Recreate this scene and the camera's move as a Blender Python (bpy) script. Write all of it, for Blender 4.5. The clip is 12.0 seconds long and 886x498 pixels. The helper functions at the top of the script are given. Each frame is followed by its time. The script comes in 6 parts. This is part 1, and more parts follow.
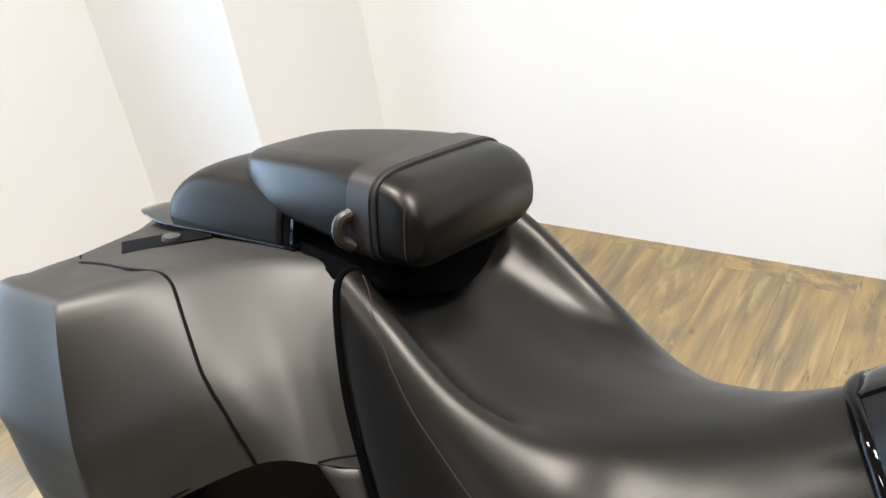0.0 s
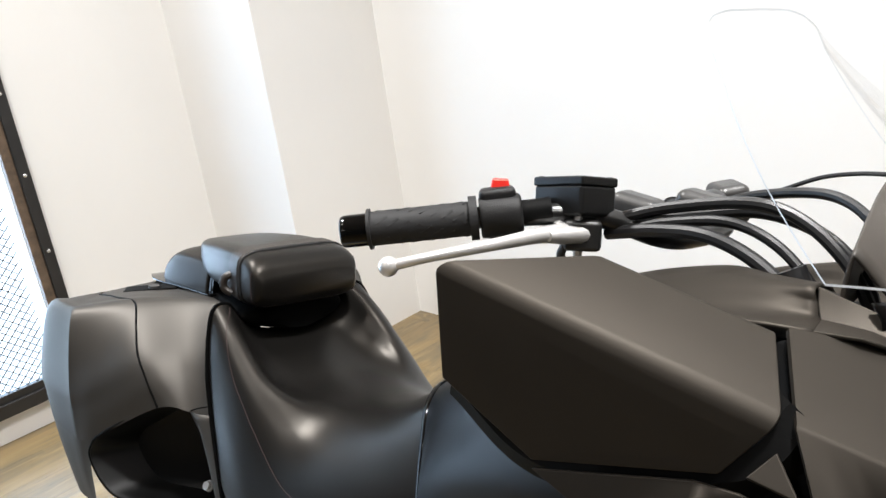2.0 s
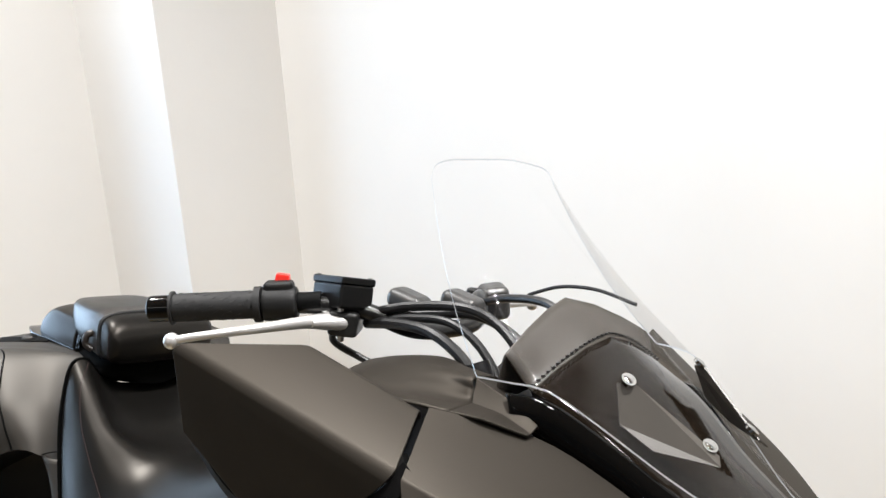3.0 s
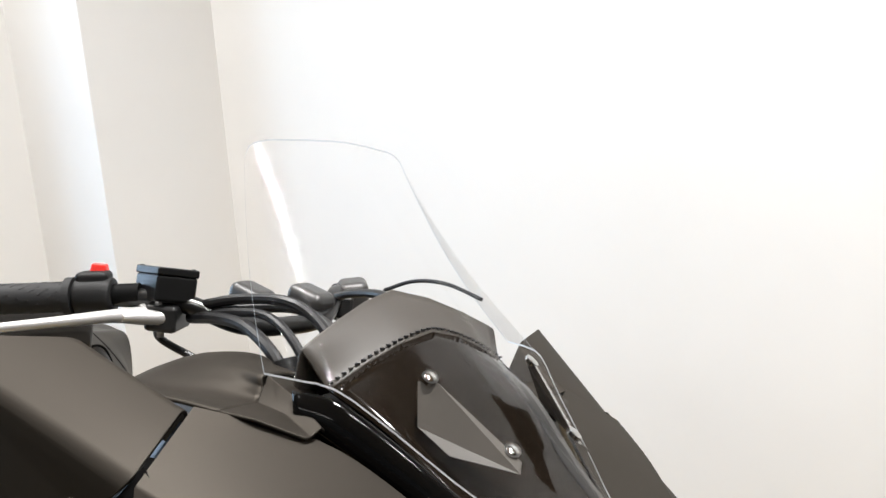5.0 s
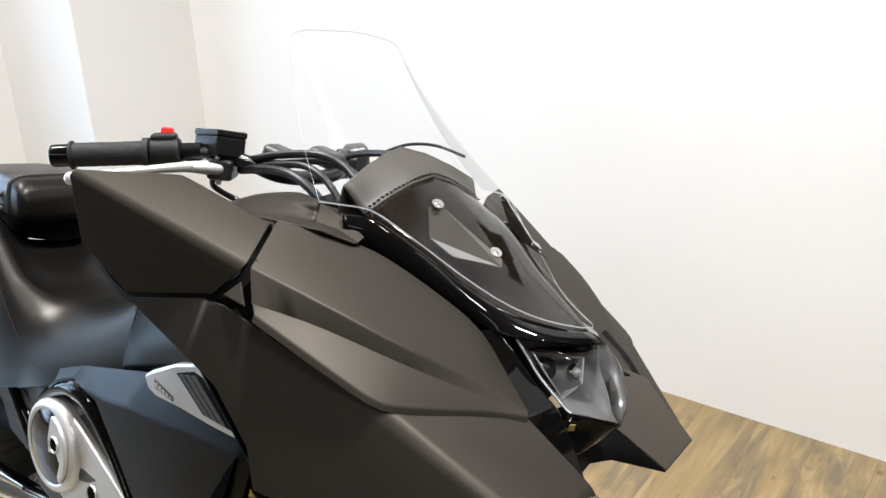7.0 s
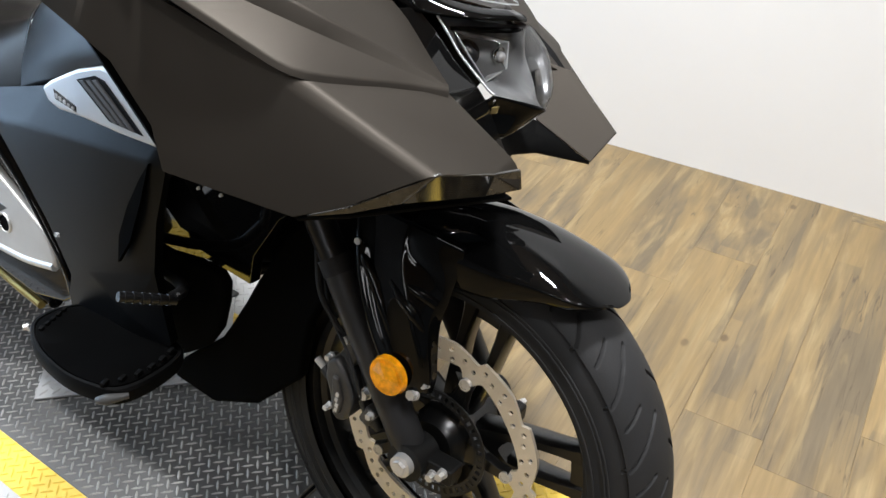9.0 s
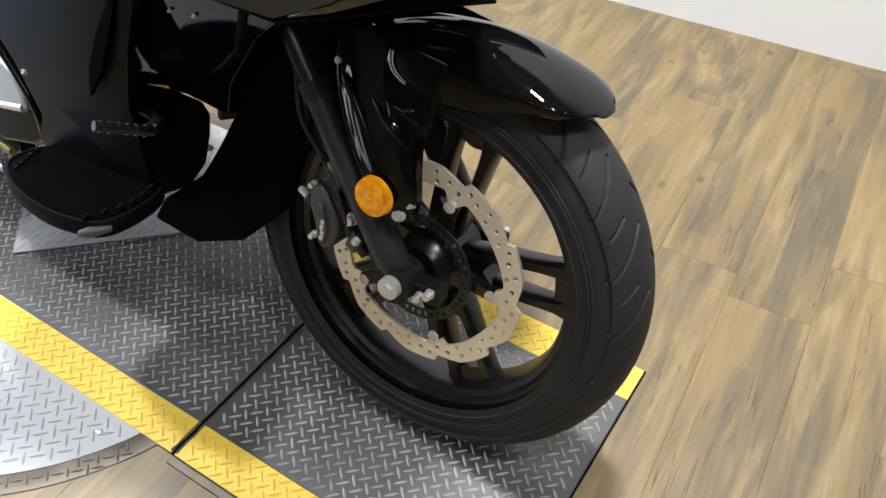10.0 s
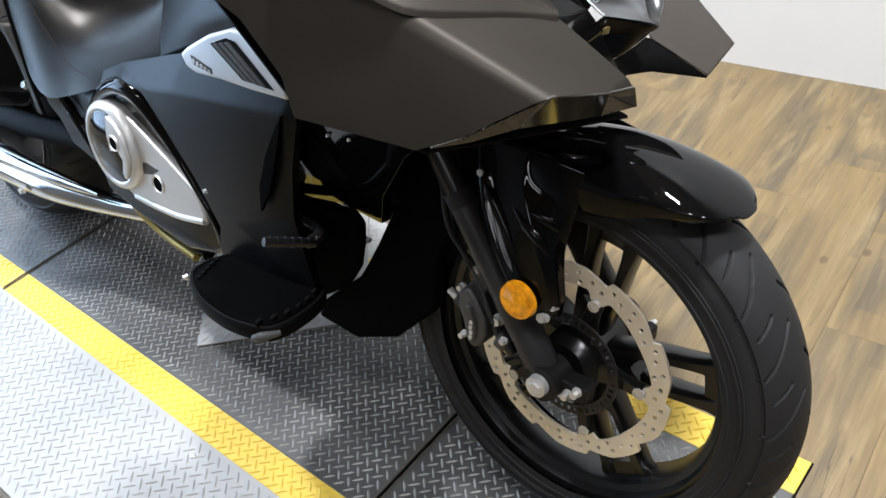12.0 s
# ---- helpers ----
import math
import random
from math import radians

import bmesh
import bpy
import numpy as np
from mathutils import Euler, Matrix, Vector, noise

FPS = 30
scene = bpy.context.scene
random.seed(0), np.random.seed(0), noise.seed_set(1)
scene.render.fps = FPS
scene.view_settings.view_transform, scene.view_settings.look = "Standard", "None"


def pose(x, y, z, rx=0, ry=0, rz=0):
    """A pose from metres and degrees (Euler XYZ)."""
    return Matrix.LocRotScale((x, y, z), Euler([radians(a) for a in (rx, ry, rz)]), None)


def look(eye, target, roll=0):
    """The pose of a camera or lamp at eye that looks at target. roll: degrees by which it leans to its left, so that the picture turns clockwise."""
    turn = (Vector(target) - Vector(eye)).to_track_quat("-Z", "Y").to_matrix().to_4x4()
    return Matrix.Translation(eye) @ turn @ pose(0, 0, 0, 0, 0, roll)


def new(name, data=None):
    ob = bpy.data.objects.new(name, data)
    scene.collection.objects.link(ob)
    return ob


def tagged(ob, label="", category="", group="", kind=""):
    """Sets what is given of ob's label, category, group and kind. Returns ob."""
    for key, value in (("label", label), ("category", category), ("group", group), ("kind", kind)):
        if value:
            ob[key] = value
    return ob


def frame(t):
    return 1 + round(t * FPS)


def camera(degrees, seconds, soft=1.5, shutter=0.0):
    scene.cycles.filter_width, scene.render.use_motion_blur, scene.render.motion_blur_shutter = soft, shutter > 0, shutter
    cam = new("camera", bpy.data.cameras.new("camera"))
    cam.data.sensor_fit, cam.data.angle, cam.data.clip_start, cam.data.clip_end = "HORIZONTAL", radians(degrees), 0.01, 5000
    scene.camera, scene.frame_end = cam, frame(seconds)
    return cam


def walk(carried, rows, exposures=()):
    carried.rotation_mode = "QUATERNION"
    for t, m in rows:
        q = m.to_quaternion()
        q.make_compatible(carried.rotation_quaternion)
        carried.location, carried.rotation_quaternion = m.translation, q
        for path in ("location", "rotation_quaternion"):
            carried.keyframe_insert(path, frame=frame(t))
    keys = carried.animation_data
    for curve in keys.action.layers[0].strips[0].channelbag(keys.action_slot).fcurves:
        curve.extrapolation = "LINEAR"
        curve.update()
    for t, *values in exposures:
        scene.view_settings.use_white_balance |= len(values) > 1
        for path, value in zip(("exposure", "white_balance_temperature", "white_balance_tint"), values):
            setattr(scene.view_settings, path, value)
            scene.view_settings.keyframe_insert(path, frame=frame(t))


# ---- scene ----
cam = camera(55.63, 12.0, soft=1.5)
# seconds, eye, yaw, pitch, roll
PATH = [
    (0, 0.8603, -0.4056, 1.1640, 40.55, -30.23, -9.66),
    (0.5, 1.0147, -0.5332, 1.2223, 46.88, -23.91, -7.11),
    (0.7, 1.0555, -0.5410, 1.2340, 44.85, -23.20, -6.31),
    (1, 1.2116, -0.5372, 1.2557, 47.28, -24.58, -6.33),
    (1.5, 1.4225, -0.4741, 1.2434, 48.02, -21.31, -5.95),
    (2, 1.5774, -0.5086, 1.2633, 49.73, -19.31, -8.29),
    (2.5, 1.7530, -0.5889, 1.3106, 46.57, -15.96, -3.83),
    (3, 1.8422, -0.4934, 1.3373, 45.26, -15.45, -3.26),
    (3.5, 1.8797, -0.3834, 1.3258, 45.28, -14.42, -4.02),
    (3.7, 1.8868, -0.3627, 1.3055, 45.86, -13.06, -3.85),
    (5.3, 1.9498, -0.3260, 1.2879, 44.12, -15.95, -2.77),
    (5.5, 2.0086, -0.3870, 1.3129, 42.75, -17.34, -4.17),
    (6, 2.0446, -0.5698, 1.3308, 40.54, -18.40, -0.80),
    (6.5, 2.0779, -0.5991, 1.3515, 41.69, -20.29, -2.10),
    (6.7, 2.0699, -0.5998, 1.3471, 40.97, -21.05, -1.90),
    (8.3, 2.0830, -0.5749, 1.2546, 38.48, -31.20, -1.22),
    (8.5, 2.0891, -0.5804, 1.2368, 37.41, -33.08, -0.75),
    (9, 2.0964, -0.6071, 1.2055, 35.22, -36.41, 0.15),
    (9.5, 2.1048, -0.6448, 1.1726, 33.36, -40.35, 1.64),
    (10, 2.1117, -0.6583, 1.1408, 32.60, -44.14, 0.55),
    (10.5, 2.1238, -0.6685, 1.1282, 34.31, -43.43, -0.70),
    (11, 2.1321, -0.6694, 1.1282, 35.17, -44.38, -3.18),
    (11.5, 2.1438, -0.6709, 1.1536, 36.87, -42.11, -6.07),
    (11.8, 2.1411, -0.6596, 1.2083, 42.88, -41.09, -9.16),
    (12, 2.1272, -0.6393, 1.2085, 46.59, -39.12, -10.66),
]
walk(cam, [(t, pose(x, y, z, 90 + pitch, 0, yaw) @ pose(0, 0, 0, 0, 0, roll)) for t, x, y, z, yaw, pitch, roll in PATH],
     exposures=[(0.0, 0.06, 6500, 10), (1.5, 0.0, 6500, 10), (3.0, -0.12, 6500, 10), (6.5, -0.08, 6450, 10), (8.5, 0.01, 6300, 10), (12.0, -0.03, 6050, 10)])

# ---------------------------------------------------------------- world and light
ROOM = pose(-0.752, 1.31, 0, 0, 0, 3.6)      # origin in the room's corner: u along the north wall, v = 0 on it
world = bpy.data.worlds.new("world")
scene.world = world
world.use_nodes = True
bg = world.node_tree.nodes["Background"]
bg.inputs[0].default_value = (0.72, 0.86, 1.0, 1)
bg.inputs[1].default_value = 2.6


def area_lamp(name, place, target, sx, sy, watts, colour, spread=180):
    data = bpy.data.lights.new(name, "AREA")
    data.shape, data.size, data.size_y, data.energy, data.color = "RECTANGLE", sx, sy, watts, colour
    data.spread = radians(spread)
    ob = new(name, data)
    ob.matrix_world = ROOM @ look(place, target)
    return ob


LAMP, COOL = (1.0, 0.990, 0.978), (0.50, 0.72, 1.0)
# ceiling lights: short panels over the bay, two long troffers at the back of the room
for u, v, watts in ((2.35, -0.95, 74), (0.35, -1.45, 56), (1.0, -2.7, 10), (3.5, -2.15, 32), (4.7, -1.2, 22), (6.4, -4.3, 9)):
    area_lamp("ceiling_lamp_light", (u, v, 3.36), (u, v, 0), 0.34, 0.17, watts, LAMP, 120)
for v in (-6.0, -6.9):
    area_lamp("tube_lamp_light", (2.6, v, 3.36), (2.6, v, 0), 2.4, 0.28, 34, LAMP, 160)
area_lamp("daylight_behind_gate", (-0.78, -1.97, 1.06), (1.0, -1.97, 1.0), 1.72, 1.85, 68, COOL)

# ---------------------------------------------------------------- materials


def material(name, colour, rough=0.5, metal=0.0, spread=0.0, scale=8.0, bump=0.0, bump_scale=200.0, coat=0.0, rough_spread=0.0, stretch=(1, 1, 1), random=0.0):
    """A principled material with soft stains (spread), fine relief (bump) and uneven gloss."""
    m = bpy.data.materials.new(name)
    m.use_nodes = True
    nt = m.node_tree
    p = nt.nodes["Principled BSDF"]
    p.inputs["Roughness"].default_value, p.inputs["Metallic"].default_value = rough, metal
    p.inputs["Coat Weight"].default_value = coat
    p.inputs["Coat Roughness"].default_value = 0.04
    p.inputs["Base Color"].default_value = (*colour, 1)
    tc = nt.nodes.new("ShaderNodeTexCoord")
    mp = nt.nodes.new("ShaderNodeMapping")
    mp.inputs["Scale"].default_value = stretch
    nt.links.new(tc.outputs["Object"], mp.inputs["Vector"])
    if spread or rough_spread:
        n = nt.nodes.new("ShaderNodeTexNoise")
        n.inputs["Scale"].default_value, n.inputs["Detail"].default_value, n.inputs["Roughness"].default_value = scale, 6, 0.6
        nt.links.new(mp.outputs[0], n.inputs["Vector"])
        if spread:
            r = nt.nodes.new("ShaderNodeMapRange")
            r.inputs["From Min"].default_value, r.inputs["From Max"].default_value = 0.3, 0.7
            r.inputs["To Min"].default_value, r.inputs["To Max"].default_value = 1 - spread, 1 + spread
            nt.links.new(n.outputs[0], r.inputs["Value"])
            value = r.outputs[0]
            if random:
                oi = nt.nodes.new("ShaderNodeObjectInfo")
                r2 = nt.nodes.new("ShaderNodeMapRange")
                r2.inputs["To Min"].default_value, r2.inputs["To Max"].default_value = 1 - random, 1 + random
                nt.links.new(oi.outputs["Random"], r2.inputs["Value"])
                mm = nt.nodes.new("ShaderNodeMath")
                mm.operation = "MULTIPLY"
                nt.links.new(value, mm.inputs[0])
                nt.links.new(r2.outputs[0], mm.inputs[1])
                value = mm.outputs[0]
            mix = nt.nodes.new("ShaderNodeVectorMath")
            mix.operation = "SCALE"
            mix.inputs[0].default_value = colour
            nt.links.new(value, mix.inputs["Scale"])
            nt.links.new(mix.outputs[0], p.inputs["Base Color"])
        if rough_spread:
            r = nt.nodes.new("ShaderNodeMapRange")
            r.inputs["From Min"].default_value, r.inputs["From Max"].default_value = 0.3, 0.7
            r.inputs["To Min"].default_value, r.inputs["To Max"].default_value = max(0.02, rough - rough_spread), min(1, rough + rough_spread)
            nt.links.new(n.outputs[0], r.inputs["Value"])
            nt.links.new(r.outputs[0], p.inputs["Roughness"])
    if bump:
        n = nt.nodes.new("ShaderNodeTexNoise")
        n.inputs["Scale"].default_value, n.inputs["Detail"].default_value = bump_scale, 3
        nt.links.new(mp.outputs[0], n.inputs["Vector"])
        b = nt.nodes.new("ShaderNodeBump")
        b.inputs["Strength"].default_value, b.inputs["Distance"].default_value = bump, 0.002
        nt.links.new(n.outputs[0], b.inputs["Height"])
        nt.links.new(b.outputs[0], p.inputs["Normal"])
    return m


M_WALL = material("wall_paint", (0.80, 0.79, 0.77), 0.6, spread=0.02, scale=1.5, bump=0.05, bump_scale=60)
# greys of the unseen walls, chosen for what the motorcycle reflects
M_DIM = material("unseen_wall_dim_grey", (0.18, 0.20, 0.22), 0.7, spread=0.1, scale=2)
M_COOL = material("unseen_wall_cool_grey", (0.36, 0.39, 0.43), 0.7, spread=0.05, scale=2)
M_CEIL = material("ceiling_paint", (0.44, 0.31, 0.20), 0.8, spread=0.05, scale=2)
M_MATTE = material("matte_black_paint", (0.0360, 0.0315, 0.0265), 0.50, metal=0.55, spread=0.08, scale=3, bump=0.04, bump_scale=1500, rough_spread=0.04)
M_MATTE.node_tree.nodes["Principled BSDF"].inputs["Specular IOR Level"].default_value = 0.20
M_MATTE.node_tree.nodes["Principled BSDF"].inputs["Specular Tint"].default_value = (0.46, 0.44, 0.41, 1)
# lighter copy of the matte black paint, with the case's reflected grey sheen in it
M_CASE = material("lit_matte_black_case_paint", (0.060, 0.0555, 0.050), 0.50, metal=0.65, spread=0.08, scale=3, bump=0.04, bump_scale=1500, rough_spread=0.04)
M_CASE.node_tree.nodes["Principled BSDF"].inputs["Specular Tint"].default_value = (0.80, 0.78, 0.75, 1)
M_PANEL = material("dark_satin_plastic", (0.0036, 0.0039, 0.0044), 0.36, spread=0.1, scale=4, bump=0.05, bump_scale=1200)
M_GLOSS = material("gloss_black_plastic", (0.0022, 0.0022, 0.0022), 0.04, coat=0.0, rough_spread=0.03, scale=6)
M_PLASTIC = material("black_grained_plastic", (0.007, 0.007, 0.007), 0.50, bump=0.25, bump_scale=900)
# near-black plastic; also carries the shade of gaps, recesses and undersides
M_DARK = material("dark_plastic_and_shade", (0.0015, 0.0015, 0.0015), 0.65, bump=0.1, bump_scale=300)
M_LEATHER = material("black_seat_vinyl", (0.0046, 0.0043, 0.0040), 0.34, spread=0.1, scale=5, bump=0.07, bump_scale=900, rough_spread=0.05)
M_POCKET = material("black_pocket_plastic", (0.0040, 0.0040, 0.0040), 0.45, bump=0.1, bump_scale=700)
M_POCKET.node_tree.nodes["Principled BSDF"].inputs["Specular IOR Level"].default_value = 0.22
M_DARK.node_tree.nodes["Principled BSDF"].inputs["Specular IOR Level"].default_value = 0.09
M_STRAP = material("dark_brown_vinyl_strap", (0.016, 0.0115, 0.0088), 0.42, spread=0.15, scale=30, bump=0.2, bump_scale=600)
M_DASH = material("smooth_dark_brown_dash", (0.0062, 0.0044, 0.0030), 0.11, spread=0.08, scale=6)
M_PANEL.node_tree.nodes["Principled BSDF"].inputs["Specular IOR Level"].default_value = 0.22
M_PANEL.node_tree.nodes["Principled BSDF"].inputs["Specular Tint"].default_value = (0.90, 0.96, 1.0, 1)
M_DASH.node_tree.nodes["Principled BSDF"].inputs["Specular IOR Level"].default_value = 0.20
M_LEATHER.node_tree.nodes["Principled BSDF"].inputs["Specular IOR Level"].default_value = 0.29
M_LEATHER.node_tree.nodes["Principled BSDF"].inputs["Specular Tint"].default_value = (1.0, 0.92, 0.82, 1)
M_TUNNEL = material("smooth_black_tunnel", (0.0050, 0.0054, 0.0060), 0.36, bump=0.05, bump_scale=900)
M_TUNNEL.node_tree.nodes["Principled BSDF"].inputs["Specular IOR Level"].default_value = 0.20
# near-black without sheen: deep shade is put into the colour, dull rubber too
M_SHADEBLACK = material("sheenless_shade_black", (0.0010, 0.0010, 0.0010), 0.9, bump=0.1, bump_scale=500)
M_SHADEBLACK.node_tree.nodes["Principled BSDF"].inputs["Specular IOR Level"].default_value = 0.04
M_PLASTIC.node_tree.nodes["Principled BSDF"].inputs["Specular IOR Level"].default_value = 0.25
M_GLOSS.node_tree.nodes["Principled BSDF"].inputs["Specular IOR Level"].default_value = 0.22
M_SLIDER = material("satin_fork_paint", (0.016, 0.016, 0.017), 0.42, spread=0.1, scale=12, bump=0.08, bump_scale=700)
M_MIRROR = material("polished_dark_clutch_face", (0.016, 0.016, 0.017), 0.08, metal=0.4, spread=0.06, scale=14)
M_HUMP = material("satin_black_cover", (0.0135, 0.0118, 0.0100), 0.30, spread=0.08, scale=6, bump=0.03, bump_scale=1200)
M_HUMP.node_tree.nodes["Principled BSDF"].inputs["Specular IOR Level"].default_value = 0.06
M_STITCH = material("dark_red_thread", (0.016, 0.006, 0.005), 0.9)
M_RUBBER = material("black_rubber", (0.0145, 0.0145, 0.015), 0.66, spread=0.2, scale=9, bump=0.12, bump_scale=400, rough_spread=0.08)
M_RUBBER.node_tree.nodes["Principled BSDF"].inputs["Specular IOR Level"].default_value = 0.32
M_CABLE = material("satin_black_cable_sheath", (0.005, 0.005, 0.0055), 0.42, spread=0.2, scale=30, bump=0.08, bump_scale=500)
M_RIM = material("satin_black_alloy", (0.0045, 0.0045, 0.0045), 0.28, coat=0.0, bump=0.05, bump_scale=500)
M_STEEL = material("brushed_disc_steel", (0.74, 0.665, 0.54), 0.38, metal=0.45, spread=0.08, scale=30, bump=0.08, bump_scale=600)
M_BADGE = material("satin_chrome_badge", (0.62, 0.63, 0.64), 0.30, metal=0.55, spread=0.06, scale=20)
M_CHROME = material("chrome", (0.50, 0.50, 0.49), 0.09, metal=1.0, spread=0.05, scale=12)
M_BOLT = material("zinc_bolt", (0.66, 0.655, 0.64), 0.26, metal=0.55, spread=0.1, scale=40)
M_SILVER = material("silver_engine_paint", (0.60, 0.595, 0.58), 0.36, metal=0.55, spread=0.06, scale=10, bump=0.05, bump_scale=500)
M_LEVER = material("satin_lever_alloy", (0.62, 0.61, 0.60), 0.36, metal=0.6, spread=0.05, scale=20)
M_RED = material("red_switch_plastic", (0.75, 0.03, 0.02), 0.35)
M_ORANGE = material("orange_reflector", (0.86, 0.33, 0.004), 0.16, spread=0.35, scale=90, coat=0.3)
M_CAST = material("grey_cast_metal", (0.055, 0.054, 0.053), 0.38, metal=0.35, spread=0.25, scale=40, bump=0.15, bump_scale=400)
M_BRACKET = material("brown_grey_bracket", (0.050, 0.044, 0.037), 0.45, spread=0.1, scale=20)
M_GREY = material("grey_plastic", (0.05, 0.05, 0.05), 0.5, bump=0.1, bump_scale=500)
M_HOOD = material("stitched_dash_leather", (0.032, 0.0265, 0.021), 0.55, spread=0.08, scale=5, bump=0.04, bump_scale=1100)
M_BLACKPLATE = material("black_tread_plate", (0.062, 0.061, 0.058), 0.42, spread=0.34, scale=5, bump=0.15, bump_scale=250, rough_spread=0.05)
M_BLACKPLATE.node_tree.nodes["Principled BSDF"].inputs["Specular IOR Level"].default_value = 0.7
M_WORN = material("rubbed_black_tread", (0.30, 0.295, 0.28), 0.36, spread=0.50, scale=9, bump=0.1, bump_scale=300, rough_spread=0.06)
M_YELLOW = material("yellow_safety_paint", (0.70, 0.49, 0.06), 0.45, spread=0.12, scale=9, bump=0.1, bump_scale=200, rough_spread=0.08)
M_ALU = material("aluminium_tread_plate", (0.34, 0.34, 0.335), 0.52, metal=0.12, spread=0.08, scale=6, bump=0.06, bump_scale=300, rough_spread=0.1)
M_TRIM = material("worn_metal_trim", (0.135, 0.112, 0.084), 0.42, metal=0.5, spread=0.4, scale=12, rough_spread=0.1)
M_RIMTREAD = material("rubbed_rim_tread", (0.19, 0.158, 0.118), 0.40, metal=0.4, spread=0.4, scale=14)
M_CAGE = material("black_steel_frame", (0.015, 0.014, 0.014), 0.45, spread=0.3, scale=14, bump=0.1, bump_scale=200)
M_RUST = material("brown_worn_steel", (0.11, 0.075, 0.05), 0.6, spread=0.5, scale=25, bump=0.15, bump_scale=150)
M_ENGINE = material("dark_engine_metal", (0.02, 0.02, 0.02), 0.4, metal=0.4, spread=0.3, scale=20)
M_BRASS = material("tarnished_brass", (0.30, 0.22, 0.06), 0.35, metal=0.7, spread=0.3, scale=20)


def wood_material():
    """Vinyl planks printed as weathered boards: tan and grey streaks, cracks along the grain, small knots."""
    m = bpy.data.materials.new("vinyl_wood_plank")
    m.use_nodes = True
    nt = m.node_tree
    p = nt.nodes["Principled BSDF"]
    tc, oi = nt.nodes.new("ShaderNodeTexCoord"), nt.nodes.new("ShaderNodeObjectInfo")
    off = nt.nodes.new("ShaderNodeVectorMath")
    off.operation = "SCALE"
    off.inputs[0].default_value = (17.0, 31.0, 5.0)
    nt.links.new(oi.outputs["Random"], off.inputs["Scale"])
    add = nt.nodes.new("ShaderNodeVectorMath")
    nt.links.new(tc.outputs["Object"], add.inputs[0])
    nt.links.new(off.outputs[0], add.inputs[1])

    def stretched(sx, sy):
        mp = nt.nodes.new("ShaderNodeMapping")
        mp.inputs["Scale"].default_value = (sx, sy, 1.0)
        nt.links.new(add.outputs[0], mp.inputs["Vector"])
        return mp.outputs[0]

    def noise_node(src, scale, detail, rough, dist):
        n = nt.nodes.new("ShaderNodeTexNoise")
        for key, v in (("Scale", scale), ("Detail", detail), ("Roughness", rough), ("Distortion", dist)):
            n.inputs[key].default_value = v
        nt.links.new(src, n.inputs["Vector"])
        return n.outputs[0]

    def remap(src, a, b, c, d):
        r = nt.nodes.new("ShaderNodeMapRange")
        for key, v in (("From Min", a), ("From Max", b), ("To Min", c), ("To Max", d)):
            r.inputs[key].default_value = v
        nt.links.new(src, r.inputs["Value"])
        return r.outputs[0]

    def calc(op, a, b):
        n = nt.nodes.new("ShaderNodeMath")
        n.operation = op
        for k, v in enumerate((a, b)):
            if isinstance(v, (int, float)):
                n.inputs[k].default_value = v
            else:
                nt.links.new(v, n.inputs[k])
        return n.outputs[0]

    def blend(fac, a, b):
        n = nt.nodes.new("ShaderNodeMix")
        n.data_type = "RGBA"
        nt.links.new(fac, n.inputs[0])
        for k, v in ((6, a), (7, b)):
            if isinstance(v, tuple):
                n.inputs[k].default_value = (*v, 1)
            else:
                nt.links.new(v, n.inputs[k])
        return n.outputs[2]

    grain = noise_node(stretched(110.0, 6.0), 1.0, 6, 0.65, 0.2)
    patch = noise_node(stretched(30.0, 3.4), 1.0, 4, 0.55, 0.5)
    broad = noise_node(stretched(12.0, 1.7), 1.0, 3, 0.5, 0.3)
    # printed boards: narrow strips side by side, each with a tone of its own, wavering a little
    sp = nt.nodes.new("ShaderNodeSeparateXYZ")
    nt.links.new(add.outputs[0], sp.inputs[0])
    waver = noise_node(stretched(4.0, 2.2), 1.0, 3, 0.5, 0.0)
    across = calc("ADD", calc("MULTIPLY", sp.outputs[0], 21.0), calc("MULTIPLY", waver, 1.5))
    cell = calc("FLOOR", across, 0)
    along = calc("FLOOR", calc("ADD", calc("MULTIPLY", sp.outputs[1], 1.5), calc("MULTIPLY", cell, 0.37)), 0)
    cv = nt.nodes.new("ShaderNodeCombineXYZ")
    nt.links.new(cell, cv.inputs[0])
    nt.links.new(along, cv.inputs[1])
    wn = nt.nodes.new("ShaderNodeTexWhiteNoise")
    wn.noise_dimensions = "2D"
    nt.links.new(cv.outputs[0], wn.inputs["Vector"])
    tone = calc("ADD", calc("MULTIPLY", broad, 0.50), calc("ADD", calc("MULTIPLY", patch, 0.40), calc("MULTIPLY", wn.outputs["Value"], 0.10)))
    colour = blend(remap(tone, 0.39, 0.58, 0, 1), (0.126, 0.096, 0.056), (0.216, 0.150, 0.066))
    colour = blend(remap(patch, 0.54, 0.68, 0, 0.75), colour, (0.252, 0.192, 0.098))
    colour = blend(remap(tone, 0.40, 0.33, 0, 0.40), colour, (0.090, 0.070, 0.044))
    seam = remap(calc("FRACT", across, 0), 0.0, 0.06, 1, 0)
    colour = blend(calc("MULTIPLY", calc("MULTIPLY", seam, remap(broad, 0.46, 0.56, 1, 0)), 0.38), colour, (0.070, 0.052, 0.030))
    # cracks: a thin level line of a long streaky noise, here and there
    streak = noise_node(stretched(42.0, 1.7), 1.0, 3, 0.5, 0.3)
    line = remap(calc("ABSOLUTE", calc("SUBTRACT", streak, 0.52), 0), 0.0, 0.010, 1, 0)
